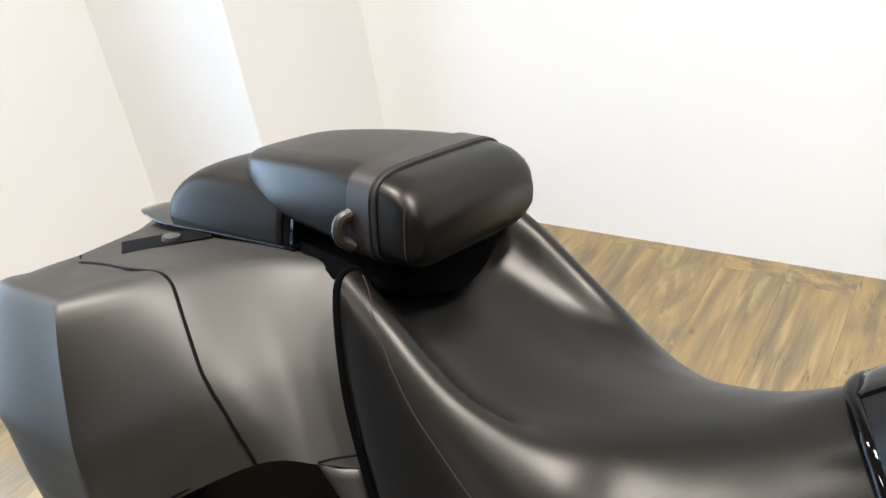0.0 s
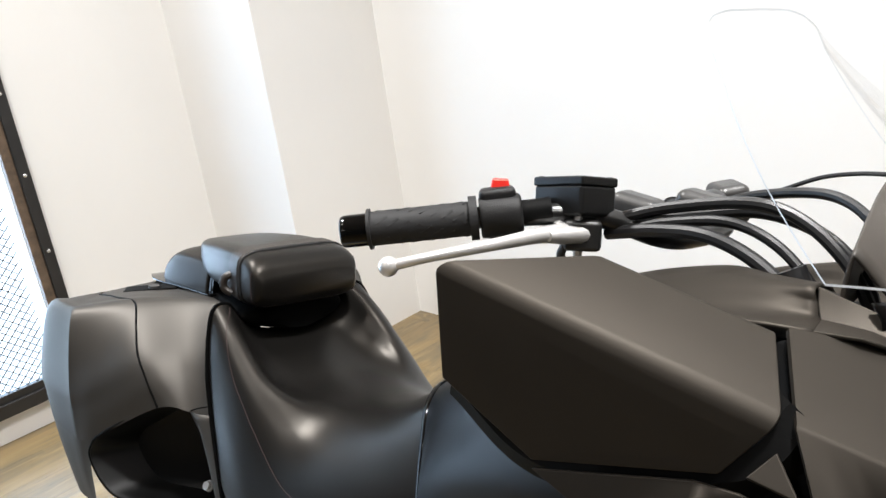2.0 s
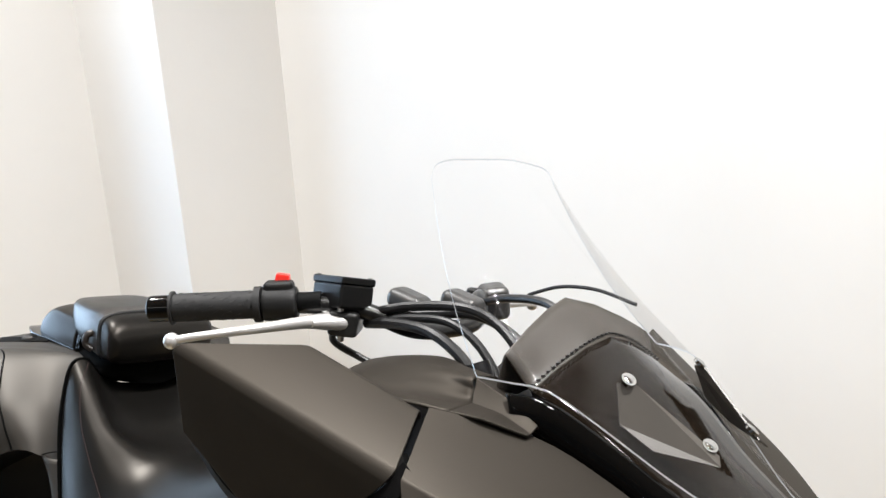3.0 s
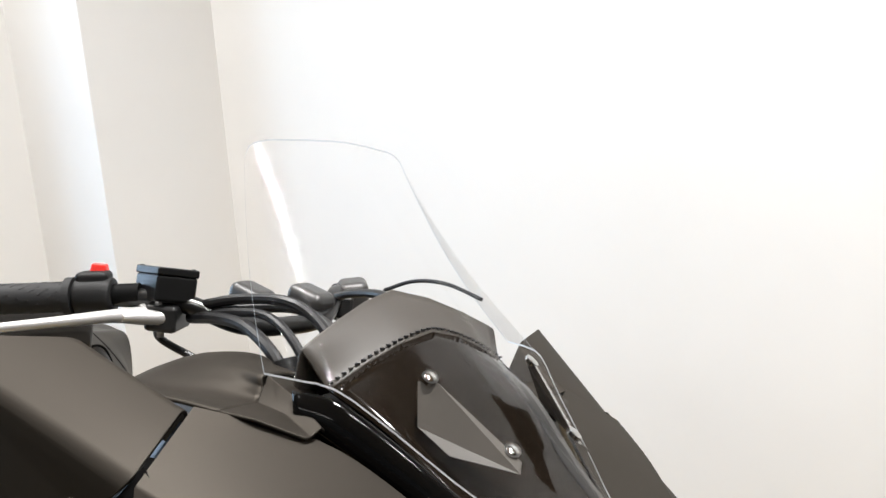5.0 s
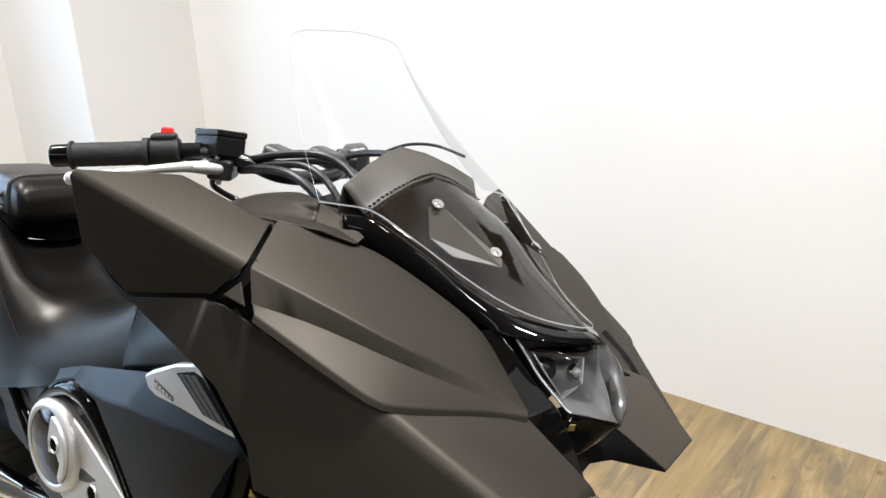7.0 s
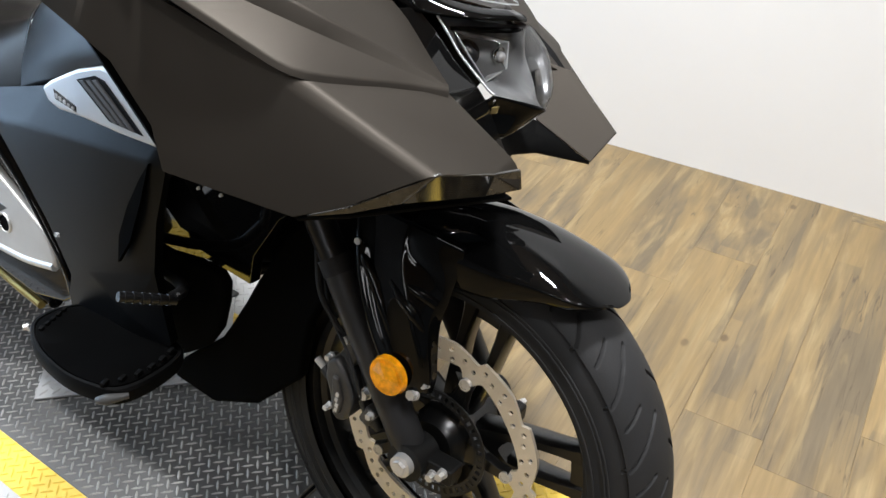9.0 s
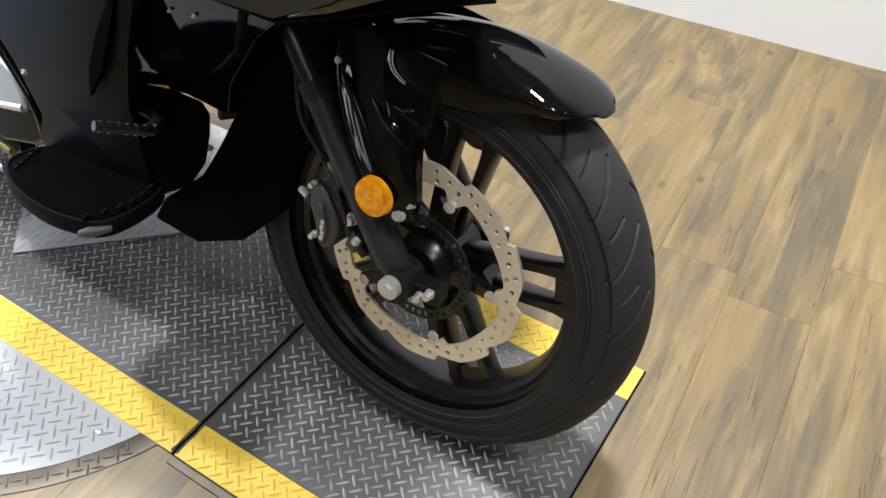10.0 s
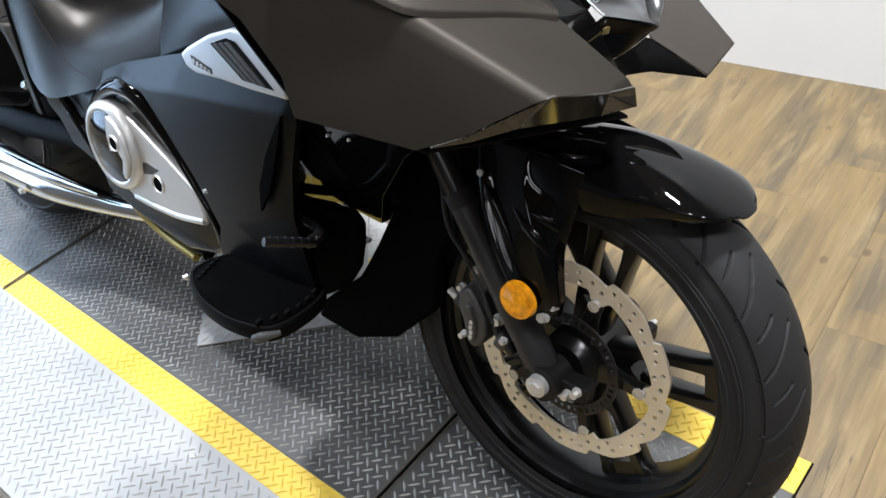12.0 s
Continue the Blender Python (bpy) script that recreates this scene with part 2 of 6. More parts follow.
    where = remap(noise_node(stretched(7.0, 2.6), 1.0, 2, 0.5, 0.0), 0.52, 0.58, 0, 1)
    colour = blend(calc("MULTIPLY", calc("MULTIPLY", line, where), 0.75), colour, (0.050, 0.036, 0.022))
    # knots
    vo = nt.nodes.new("ShaderNodeTexVoronoi")
    vo.inputs["Scale"].default_value = 1.0
    nt.links.new(stretched(9.0, 6.0), vo.inputs["Vector"])
    knot = calc("MULTIPLY", remap(vo.outputs["Distance"], 0.055, 0.095, 1, 0), remap(noise_node(stretched(3.0, 2.0), 1.0, 1, 0.5, 0.0), 0.54, 0.57, 0, 0.7))
    colour = blend(knot, colour, (0.070, 0.045, 0.024))
    sc = nt.nodes.new("ShaderNodeVectorMath")
    sc.operation = "SCALE"
    nt.links.new(colour, sc.inputs[0])
    nt.links.new(calc("MULTIPLY", remap(grain, 0.3, 0.7, 0.82, 1.14), remap(oi.outputs["Random"], 0, 1, 0.91, 1.02)), sc.inputs["Scale"])
    nt.links.new(sc.outputs[0], p.inputs["Base Color"])
    nt.links.new(remap(grain, 0.3, 0.7, 0.30, 0.42), p.inputs["Roughness"])
    b = nt.nodes.new("ShaderNodeBump")
    b.inputs["Strength"].default_value, b.inputs["Distance"].default_value = 0.10, 0.002
    nt.links.new(grain, b.inputs["Height"])
    nt.links.new(b.outputs[0], p.inputs["Normal"])
    return m


M_WOOD = wood_material()


def glass_material(name, tint, rough=0.02, ior=1.45, gloss=1.0):
    m = bpy.data.materials.new(name)
    m.use_nodes = True
    nt = m.node_tree
    nt.nodes.remove(nt.nodes["Principled BSDF"])
    mix, tr, gl, fr = (nt.nodes.new(k) for k in ("ShaderNodeMixShader", "ShaderNodeBsdfTransparent", "ShaderNodeBsdfGlossy", "ShaderNodeFresnel"))
    tr.inputs[0].default_value = (*tint, 1)
    gl.inputs["Roughness"].default_value = rough
    fr.inputs[0].default_value = ior
    weak = nt.nodes.new("ShaderNodeMath")
    weak.operation = "MULTIPLY"
    weak.inputs[1].default_value = gloss
    nt.links.new(fr.outputs[0], weak.inputs[0])
    nt.links.new(weak.outputs[0], mix.inputs[0])
    nt.links.new(tr.outputs[0], mix.inputs[1])
    nt.links.new(gl.outputs[0], mix.inputs[2])
    nt.links.new(mix.outputs[0], nt.nodes["Material Output"].inputs[0])
    return m


M_SCREEN = glass_material("clear_screen_acrylic", (0.998, 0.998, 0.998), 0.03, 1.31, 0.22)
M_BEZEL = material("light_grey_lamp_bezel", (0.10, 0.10, 0.10), 0.30, metal=0.2, spread=0.2, scale=30)
M_GREYDARK = material("dark_grey_reflector", (0.020, 0.020, 0.021), 0.25, spread=0.15, scale=20)
M_EDGE = material("acrylic_edge", (0.66, 0.69, 0.72), 0.2)
M_LENS = glass_material("clear_lamp_lens", (0.93, 0.94, 0.95), 0.04)
M_LAMP = material("smoked_strip_lens", (0.030, 0.028, 0.024), 0.13, spread=0.85, scale=45, coat=0.3)
M_LAMPGLASS = material("amber_chin_lens", (0.20, 0.15, 0.06), 0.15, spread=0.3, scale=60)

# ---------------------------------------------------------------- mesh helpers


def part(name, bm, mat, parent=None, label="", smooth=True, bevel=0.0, thick=0.0, angle=35, segs=2, soft_edge=0.0):
    """Links a bmesh as one mesh object under a thing or a part."""
    me = bpy.data.meshes.new(name)
    if soft_edge:
        bm.normal_update()
        edges = [e for e in bm.edges if len(e.link_faces) == 2 and e.calc_face_angle(0.0) > radians(7)]
        bmesh.ops.bevel(bm, geom=edges, offset=soft_edge, segments=4, profile=0.5, affect="EDGES", clamp_overlap=True)
    if not thick:
        bmesh.ops.recalc_face_normals(bm, faces=bm.faces)
    bm.to_mesh(me)
    bm.free()
    if isinstance(mat, (list, tuple)):
        for m in mat:
            me.materials.append(m)
    else:
        me.materials.append(mat)
    ob = new(name, me)
    if parent is not None:
        ob.parent = parent
    if smooth:
        me.shade_smooth()
        me.set_sharp_from_angle(angle=radians(angle))
    if thick:
        s = ob.modifiers.new("solid", "SOLIDIFY")
        s.thickness, s.offset = thick, -1
    if bevel:
        b = ob.modifiers.new("bevel", "BEVEL")
        b.width, b.segments, b.limit_method, b.angle_limit = bevel, segs, "ANGLE", radians(28)
        b.harden_normals = True
    if label:
        ob["label"] = label
    return ob


def thing(name, label, category, m=None, group="", kind=""):
    ob = new(name)
    ob.empty_display_size = 0.1
    if m is not None:
        ob.matrix_world = m
    return tagged(ob, label, category, group, kind)


def crom(pts, n, closed=False):
    """n points on a smooth curve through pts."""
    p = [Vector(q) for q in pts]
    k = len(p)
    out = []
    for i in range(n):
        s = i / (n if closed else n - 1) * (k if closed else k - 1)
        a = min(int(s), k - 1 if closed else k - 2)
        f = s - a
        if closed:
            q = [p[(a + d) % k] for d in (-1, 0, 1, 2)]
        else:
            q = [p[a - 1] if a > 0 else p[0] * 2 - p[1], p[a], p[a + 1], p[a + 2] if a + 2 < k else p[-1] * 2 - p[-2]]
        out.append(0.5 * (2 * q[1] + (q[2] - q[0]) * f + (2 * q[0] - 5 * q[1] + 4 * q[2] - q[3]) * f * f + (3 * q[1] - q[0] - 3 * q[2] + q[3]) * f ** 3))
    return out


def grid_faces(bm, rows, closed=False):
    vs = [[bm.verts.new(q) for q in r] for r in rows]
    m = len(rows[0])
    for a, b in zip(vs, vs[1:]):
        for j in range(m if closed else m - 1):
            bm.faces.new((a[j], a[(j + 1) % m], b[(j + 1) % m], b[j]))
    return vs


def loft(sections, nu, nv, closed=False, caps=False):
    """A smooth skin through sections, nu rows of nv points."""
    bm = bmesh.new()
    cols = [crom(s, nv, closed) for s in sections]
    lines = [crom([c[j] for c in cols], nu) for j in range(nv)]
    vs = grid_faces(bm, [[lines[j][i] for j in range(nv)] for i in range(nu)], closed)
    if caps:
        bm.faces.new(vs[0][::-1])
        bm.faces.new(vs[-1])
    return bm


def tube(pts, r, n=24, seg=10, bm=None, caps=True):
    """A round bar along a smooth curve; r a radius or a list of radii."""
    bm = bm or bmesh.new()
    line = crom(pts, n) if len(pts) > 2 else [Vector(pts[0]).lerp(Vector(pts[1]), i / (n - 1)) for i in range(n)]
    rows, side = [], None
    for i, q in enumerate(line):
        d = (line[min(i + 1, n - 1)] - line[max(i - 1, 0)]).normalized()
        if side is None:
            side = d.orthogonal().normalized()
        side = (side - d * side.dot(d)).normalized()
        up = d.cross(side)
        rr = r if not isinstance(r, (list, tuple)) else float(np.interp(i / (n - 1), np.linspace(0, 1, len(r)), r))
        rows.append([q + rr * (math.cos(a) * side + math.sin(a) * up) for a in np.linspace(0, 2 * math.pi, seg, endpoint=False)])
    vs = grid_faces(bm, rows, True)
    if caps:
        bm.faces.new(vs[0][::-1])
        bm.faces.new(vs[-1])
    return bm


def revolve(profile, seg, centre=(0, 0, 0), axis="y", bm=None, closed=False):
    """A profile of (radius, along) turned round an axis through centre."""
    bm = bm or bmesh.new()
    rows = []
    for a in np.linspace(0, 2 * math.pi, seg, endpoint=False):
        c, s = math.cos(a), math.sin(a)
        row = []
        for r, h in profile:
            q = {"y": (r * c, h, r * s), "x": (h, r * c, r * s), "z": (r * c, r * s, h)}[axis]
            row.append(Vector(q) + Vector(centre))
        rows.append(row)
    vs = [[bm.verts.new(q) for q in r] for r in rows]
    m = len(profile)
    for i in range(seg):
        a, b = vs[i], vs[(i + 1) % seg]
        for j in range(m if closed else m - 1):
            bm.faces.new((a[j], a[(j + 1) % m], b[(j + 1) % m], b[j]))
    return bm


def box(sx, sy, sz, m=None, bm=None):
    bm = bm or bmesh.new()
    r = bmesh.ops.create_cube(bm, size=1.0, matrix=(m or Matrix()) @ Matrix.Diagonal((sx, sy, sz, 1)))
    return bm


def slab(outline, depth, m=None, bm=None):
    """A flat plate: outline of (a, b) in the plane z = 0, depth along -z."""
    bm = bm or bmesh.new()
    m = m or Matrix()
    top = [bm.verts.new(m @ Vector((a, b, 0))) for a, b in outline]
    low = [bm.verts.new(m @ Vector((a, b, -depth))) for a, b in outline]
    bm.faces.new(top)
    bm.faces.new(low[::-1])
    n = len(outline)
    for i in range(n):
        bm.faces.new((top[i], low[i], low[(i + 1) % n], top[(i + 1) % n]))
    return bm


def side_plate(outline, y, depth, bm=None):
    """A plate parallel to the machine's middle plane: outline of (x, z) at y, depth inwards."""
    bm = bm or bmesh.new()
    if callable(y):
        yy, s = y, 1
    else:
        yy, s = (lambda x, z: y), (1 if y < 0 else -1)
    a = [bm.verts.new((x, yy(x, z), z)) for x, z in outline]
    b = [bm.verts.new((x, yy(x, z) + s * depth, z)) for x, z in outline]
    bm.faces.new(a)
    bm.faces.new(b[::-1])
    n = len(outline)
    for i in range(n):
        bm.faces.new((a[i], b[i], b[(i + 1) % n], a[(i + 1) % n]))
    return bm


def polys(verts, faces, sub=0):
    bm = bmesh.new()
    vs = [bm.verts.new(v) for v in verts]
    for f in faces:
        bm.faces.new([vs[i] for i in f])
    return bm


def shell(verts, faces, out):
    """Folded panel whose faces all look along out."""
    bm = polys(verts, faces)
    bmesh.ops.recalc_face_normals(bm, faces=bm.faces)
    bm.normal_update()
    if sum(f.normal.dot(Vector(out)) * f.calc_area() for f in bm.faces) < 0:
        bmesh.ops.reverse_faces(bm, faces=bm.faces)
    return bm


def mirror(verts):
    return [(x, -y, z) for x, y, z in verts]


def eased(line, rounds):
    """A polyline whose corners are worn round; its ends stay."""
    line = [Vector(q) for q in line]
    for _ in range(rounds):
        line = [line[0]] + [(a + 2 * c + d) / 4 for a, c, d in zip(line, line[1:], line[2:])] + [line[-1]]
    return line


def bolt(place, axis, r=0.008, h=0.006, parent=None, name="bolt", mat=None):
    """A hex flange bolt whose head points along axis."""
    bm = bmesh.new()
    q = Vector(axis).normalized().to_track_quat("Z", "Y").to_matrix().to_4x4()
    m = Matrix.Translation(place) @ q
    bmesh.ops.create_cone(bm, cap_ends=True, segments=16, radius1=r * 1.25, radius2=r * 1.15, depth=h * 0.4, matrix=m @ Matrix.Translation((0, 0, h * 0.2)))
    bmesh.ops.create_cone(bm, cap_ends=True, segments=6, radius1=r, radius2=r * 0.92, depth=h, matrix=m @ Matrix.Translation((0, 0, h * 0.8)))
    return part(name, bm, mat or M_BOLT, parent, angle=25)


# ---------------------------------------------------------------- the room
U0, U1, V1, TOP = -0.51, 7.5, -7.5, 3.4


def wall(name, u0, v0, u1, v1, label, mat=None, z0=-0.1, z1=None):
    """A wall 0.12 m thick from (u0, v0) to (u1, v1), its face on that line, its body to the left of it."""
    d = Vector((u1 - u0, v1 - v0, 0))
    n = Vector((-d.y, d.x, 0)).normalized() * 0.12
    bm = bmesh.new()
    q = [Vector((u0, v0, z0)), Vector((u1, v1, z0)), Vector((u1, v1, z0)) + n, Vector((u0, v0, z0)) + n]
    lo = [bm.verts.new(ROOM @ c) for c in q]
    hi = [bm.verts.new(ROOM @ (c + Vector((0, 0, (z1 or TOP) - z0)))) for c in q]
    bm.faces.new(lo[::-1])
    bm.faces.new(hi)
    for i in range(4):
        bm.faces.new((lo[i], lo[(i + 1) % 4], hi[(i + 1) % 4], hi[i]))
    return tagged(part(name, bm, mat or M_WALL, smooth=False), label, "wall", kind="structure")


wall("wall_north", 0.0, 0.0, U1, 0.0, "plain white painted showroom wall")
W0, W1, WZ = -2.83, -1.13, 2.02           # the gate's opening in the west wall
wall("wall_west", U0, W1, U0, -0.483, "plain white painted showroom wall beside the gate")
wall("wall_west_2", U0, V1, U0, W0, "unseen wall beyond the gate, grey set for reflections", M_COOL)
wall("wall_west_3", U0, W0, U0, W1, "white painted wall above the gate", z0=WZ)
wall("wall_west_4", U0, W0, U0, W1, "white painted threshold wall below the gate", z1=0.11)
# unseen walls added to close the room and tone the reflections
wall("wall_east", U1, 0.0, U1, V1, "unseen wall closing the room, grey set for reflections", M_DIM)
wall("wall_south", U1, V1, U0, V1, "unseen wall closing the room, grey set for reflections", M_DIM)
bm = box(0.51 + 0.12, 0.483 + 0.12, TOP + 0.1, ROOM @ Matrix.Translation((-0.255 - 0.06, -0.2415 + 0.06, TOP / 2 - 0.05)))
tagged(part("wall_column", bm, M_WALL, smooth=False, bevel=0.004), "white painted boxed-in column in the wall corner", "column", kind="structure")
bm = box(U1 - U0 + 0.3, -V1 + 0.3, 0.1, ROOM @ Matrix.Translation(((U0 + U1) / 2, V1 / 2, TOP + 0.05)))
tagged(part("ceiling", bm, M_CEIL, smooth=False), "warm beige ceiling above the showroom", "ceiling", kind="structure")
bm = box(U1 - U0, -V1, 0.08, ROOM @ Matrix.Translation(((U0 + U1) / 2, V1 / 2, -0.054)))
floor = tagged(part("floor", bm, M_WOOD, smooth=False), "wood-look vinyl plank floor with grey-brown streaks", "floor", kind="structure")

# ---------------------------------------------------------------- the lift platform
lift = thing("motorcycle_lift", "black diamond-plate lift platform with yellow edge stripes, flush in the floor", "lift", Matrix())
LY0, LY1, LY2, LY3 = -0.283, -0.216, 0.200, 0.272     # outer and inner edges of the two stripes
XS = (-0.31, 0.195, 1.375, 1.93)


def treads(x0, x1, y0, y1, mat, parent, size=1.0, z=0.0, keep=None):
    """Raised lozenges of a tread plate, alternately turned."""
    bm = bmesh.new()
    pitch = 0.0172 * size
    k = int((x1 - x0 + y1 - y0) / pitch) + 2
    xm, ym = (x0 + x1) / 2, (y0 + y1) / 2
    for a in range(-k, k + 1):
        for b in range(-k, k + 1):
            x, y = xm + (a - b) * pitch * 0.7071, ym + (a + b) * pitch * 0.7071
            if not (x0 + 0.006 < x < x1 - 0.006 and y0 + 0.004 < y < y1 - 0.004) or (keep and not keep(x, y)):
                continue
            t = radians(45) + (math.pi / 2 if (a + b) % 2 else 0)
            c, s = math.cos(t), math.sin(t)
            l, w, h = 0.0128 * size, 0.0026 * size, 0.0019
            base = [bm.verts.new((x + c * u - s * v, y + s * u + c * v, z - 0.0004)) for u, v in ((l, 0), (l * 0.4, w), (-l * 0.4, w), (-l, 0), (-l * 0.4, -w), (l * 0.4, -w))]
            ridge = [bm.verts.new((x + c * u, y + s * u, z + h)) for u in (l * 0.55, -l * 0.55)]
            bm.faces.new((base[0], base[1], ridge[0]))
            bm.faces.new((base[1], base[2], ridge[1], ridge[0]))
            bm.faces.new((base[2], base[3], ridge[1]))
            bm.faces.new((base[3], base[4], ridge[1]))
            bm.faces.new((base[4], base[5], ridge[0], ridge[1]))
            bm.faces.new((base[5], base[0], ridge[0]))
    return tagged(part("tread_pattern", bm, mat, parent, angle=20), kind="stuff")


for x0, x1 in zip(XS, XS[1:]):
    g = 0.0035
    deck = part("deck_plate", box(x1 - x0 - 2 * g, LY2 - LY1, 0.04, Matrix.Translation(((x0 + x1) / 2, (LY1 + LY2) / 2, -0.020))), M_BLACKPLATE, lift, bevel=0.0015)
    treads(x0 + 0.01, x1 - 0.01, LY1 + 0.002, LY2 - 0.002, M_WORN, deck)
    for ya, yb in ((LY0, LY1), (LY2, LY3)):
        edge = part("yellow_edge", box(x1 - x0 - 2 * g, yb - ya - 0.0006, 0.04, Matrix.Translation(((x0 + x1) / 2, (ya + yb) / 2, -0.0202))), M_YELLOW, lift, "yellow painted tread-plate edge", bevel=0.0015)
        treads(x0 + 0.01, x1 - 0.01, ya + 0.002, yb - 0.002, M_YELLOW, edge)
for x in XS[1:3]:
    for side in (-1, 1):
        lip = [(x + side * 0.0052 + 0.0006 * math.sin(k * 2.3 + side), LY0 + 0.004 + (LY3 - LY0 - 0.008) * k / 40, 0.0006 + 0.0005 * math.sin(k * 5.1)) for k in range(41)]
        part("joint_lip", tube(lip, 0.0016, 160, 6), M_TRIM, lift, "rubbed metal edge of the deck joint")
    # dark strip in place of the shaded gap between deck plates
    part("joint_strip", box(0.007, LY3 - LY0, 0.03, Matrix.Translation((x, (LY0 + LY3) / 2, -0.0158))), M_DARK, lift)
part("edge_strip", box(XS[3] - XS[2] - 0.004, 0.014, 0.02, Matrix.Translation(((XS[2] + XS[3]) / 2, LY0 - 0.0085, -0.0105))), M_TRIM, lift, "worn metal strip along the lift edge", bevel=0.002)
part("pit_frame", box(2.26, 0.556, 0.02, Matrix.Translation((0.80, -0.0055, -0.0125))), M_DARK, lift)


TX, TY, TR = 0.8615, -0.0936, 0.482
turntable = thing("turntable", "round-ended aluminium diamond-plate base under the lift, with a worn metal rim", "turntable", Matrix())
def stadium(r):
    """Round at the front end, straight along both flanks."""
    return [(TX + r * math.sin(a), TY - r * math.cos(a)) for a in np.linspace(0, math.pi, 80)] + [(-0.31, TY + r), (-0.31, TY - r)]


plate = part("turntable_plate", slab(stadium(TR), 0.03, Matrix.Translation((0, 0, -0.0015))), M_ALU, turntable, "bright aluminium diamond plate", angle=20)
on_plate = lambda x, y: x < TX or (x - TX) ** 2 + (y - TY) ** 2 < (TR - 0.012) ** 2
treads(-0.2, TX + TR, TY - TR + 0.006, LY0 - 0.004, M_ALU, plate, 1.18, -0.0015, on_plate)
treads(-0.2, TX + TR, LY3 + 0.004, TY + TR - 0.006, M_ALU, plate, 1.18, -0.0015, on_plate)
bm = bmesh.new()
loops = [[(x, y, z) for x, y in stadium(TR + d)] for d, z in ((0.0005, -0.03), (0.0005, -0.0022), (0.004, -0.0008), (0.034, -0.0022), (0.037, -0.005), (0.037, -0.03))]
grid_faces(bm, loops, True)
rim = part("turntable_rim", bm, M_TRIM, turntable, "worn brown tread-plate rim", angle=30)
on_rim = lambda x, y: y < LY0 - 0.02 and (TR + 0.008) ** 2 < (max(x, TX) - TX) ** 2 + (y - TY) ** 2 < (TR + 0.030) ** 2
treads(0.3, TX + TR + 0.04, TY - TR - 0.04, TY + TR + 0.04, M_RIMTREAD, rim, 0.85, -0.0012, on_rim)
for x, y in ((1.249, -0.318), (1.020, -0.318), (0.78, -0.32), (0.95, -0.50)):
    bm = bmesh.new()
    bmesh.ops.create_uvsphere(bm, u_segments=14, v_segments=6, radius=0.0062, matrix=Matrix.Translation((x, y, -0.001)) @ Matrix.Diagonal((1, 1, 0.45, 1)))
    part("screw", bm, M_BOLT, turntable)
pad = thing("stand_plate", "small square aluminium diamond plate under the motorcycle", "plate", pose(0.80, 0.125, 0.0035, 0, 0, 44))
part("plate", box(0.37, 0.37, 0.004), M_ALU, pad, bevel=0.001)
treads(-0.18, 0.18, -0.18, 0.18, M_ALU, pad, 1.0, 0.002)

# ---------------------------------------------------------------- the motorcycle, in its own upright frame: x ahead, y to its left, z up
bike = thing("motorcycle", "matte black cruiser motorcycle with angular fairing, leaning on its side stand", "motorcycle", pose(0, -0.006, 0, -12.5))
FX, FZ, R_T = 1.645, 0.3126, 0.3126


def tyre(name, cx, cz, r, width, parent, rim_r, n=100, seg=1600):
    """A tyre whose tread has slanted grooves cut in."""
    prof = []
    h = r - rim_r
    for i in range(n + 1):
        a = math.pi * (i / n)                        # from the right bead over the tread to the left bead
        y = -math.cos(a) * width / 2 * (1.0 if 0.15 < i / n < 0.85 else 0.93)
        rr = rim_r + h * math.sin(a) ** 0.62
        prof.append((rr, y))
    bm = bmesh.new()
    rows = []
    for k in range(seg):
        t = 2 * math.pi * k / seg
        row = []
        for i, (rr, y) in enumerate(prof):
            s = y / (width / 2)
            cut = 0.0
            if abs(s) < 0.88:
                side = 0.5 if s > 0 else 0.0
                ph = (t / (2 * math.pi) * 22 + side + 0.9 * abs(s) ** 1.3) % 1.0
                if ph < 0.07 and 0.10 < abs(s) < 0.86:
                    cut = 0.0065 * min(1.0, 1.8 * (1 - abs(ph - 0.035) / 0.035))
                ph2 = (t / (2 * math.pi) * 22 + side + 0.55 + 0.7 * abs(s)) % 1.0
                if ph2 < 0.06 and 0.45 < abs(s) < 0.8:
                    cut = max(cut, 0.0055 * min(1.0, 1.8 * (1 - abs(ph2 - 0.03) / 0.03)))
            rr2 = rr - cut
            row.append((cx + rr2 * math.cos(t), y, cz + rr2 * math.sin(t)))
        rows.append(row)
    rows.append(rows[0])
    vs = [[bm.verts.new(q) for q in r_] for r_ in rows[:-1]]
    for k in range(seg):
        a, b = vs[k], vs[(k + 1) % seg]
        for j in range(n):
            bm.faces.new((a[j], a[j + 1], b[j + 1], b[j]))
    ob = part(name, bm, M_RUBBER, parent, "black rubber tyre with slanted tread grooves", angle=40)
    for ring in (0.12, 0.30, 0.36):
        a = math.asin(ring ** (1 / 0.62))
        for sd in (-1, 1):
            c = [(cx + (rim_r + h * ring) * math.cos(t), sd * math.cos(a) * width / 2 * 1.003, cz + (rim_r + h * ring) * math.sin(t)) for t in np.linspace(0, 2 * math.pi, 97)]
            part("sidewall_ring", tube(c, 0.0011, 97, 6), M_RUBBER, parent)
    return ob


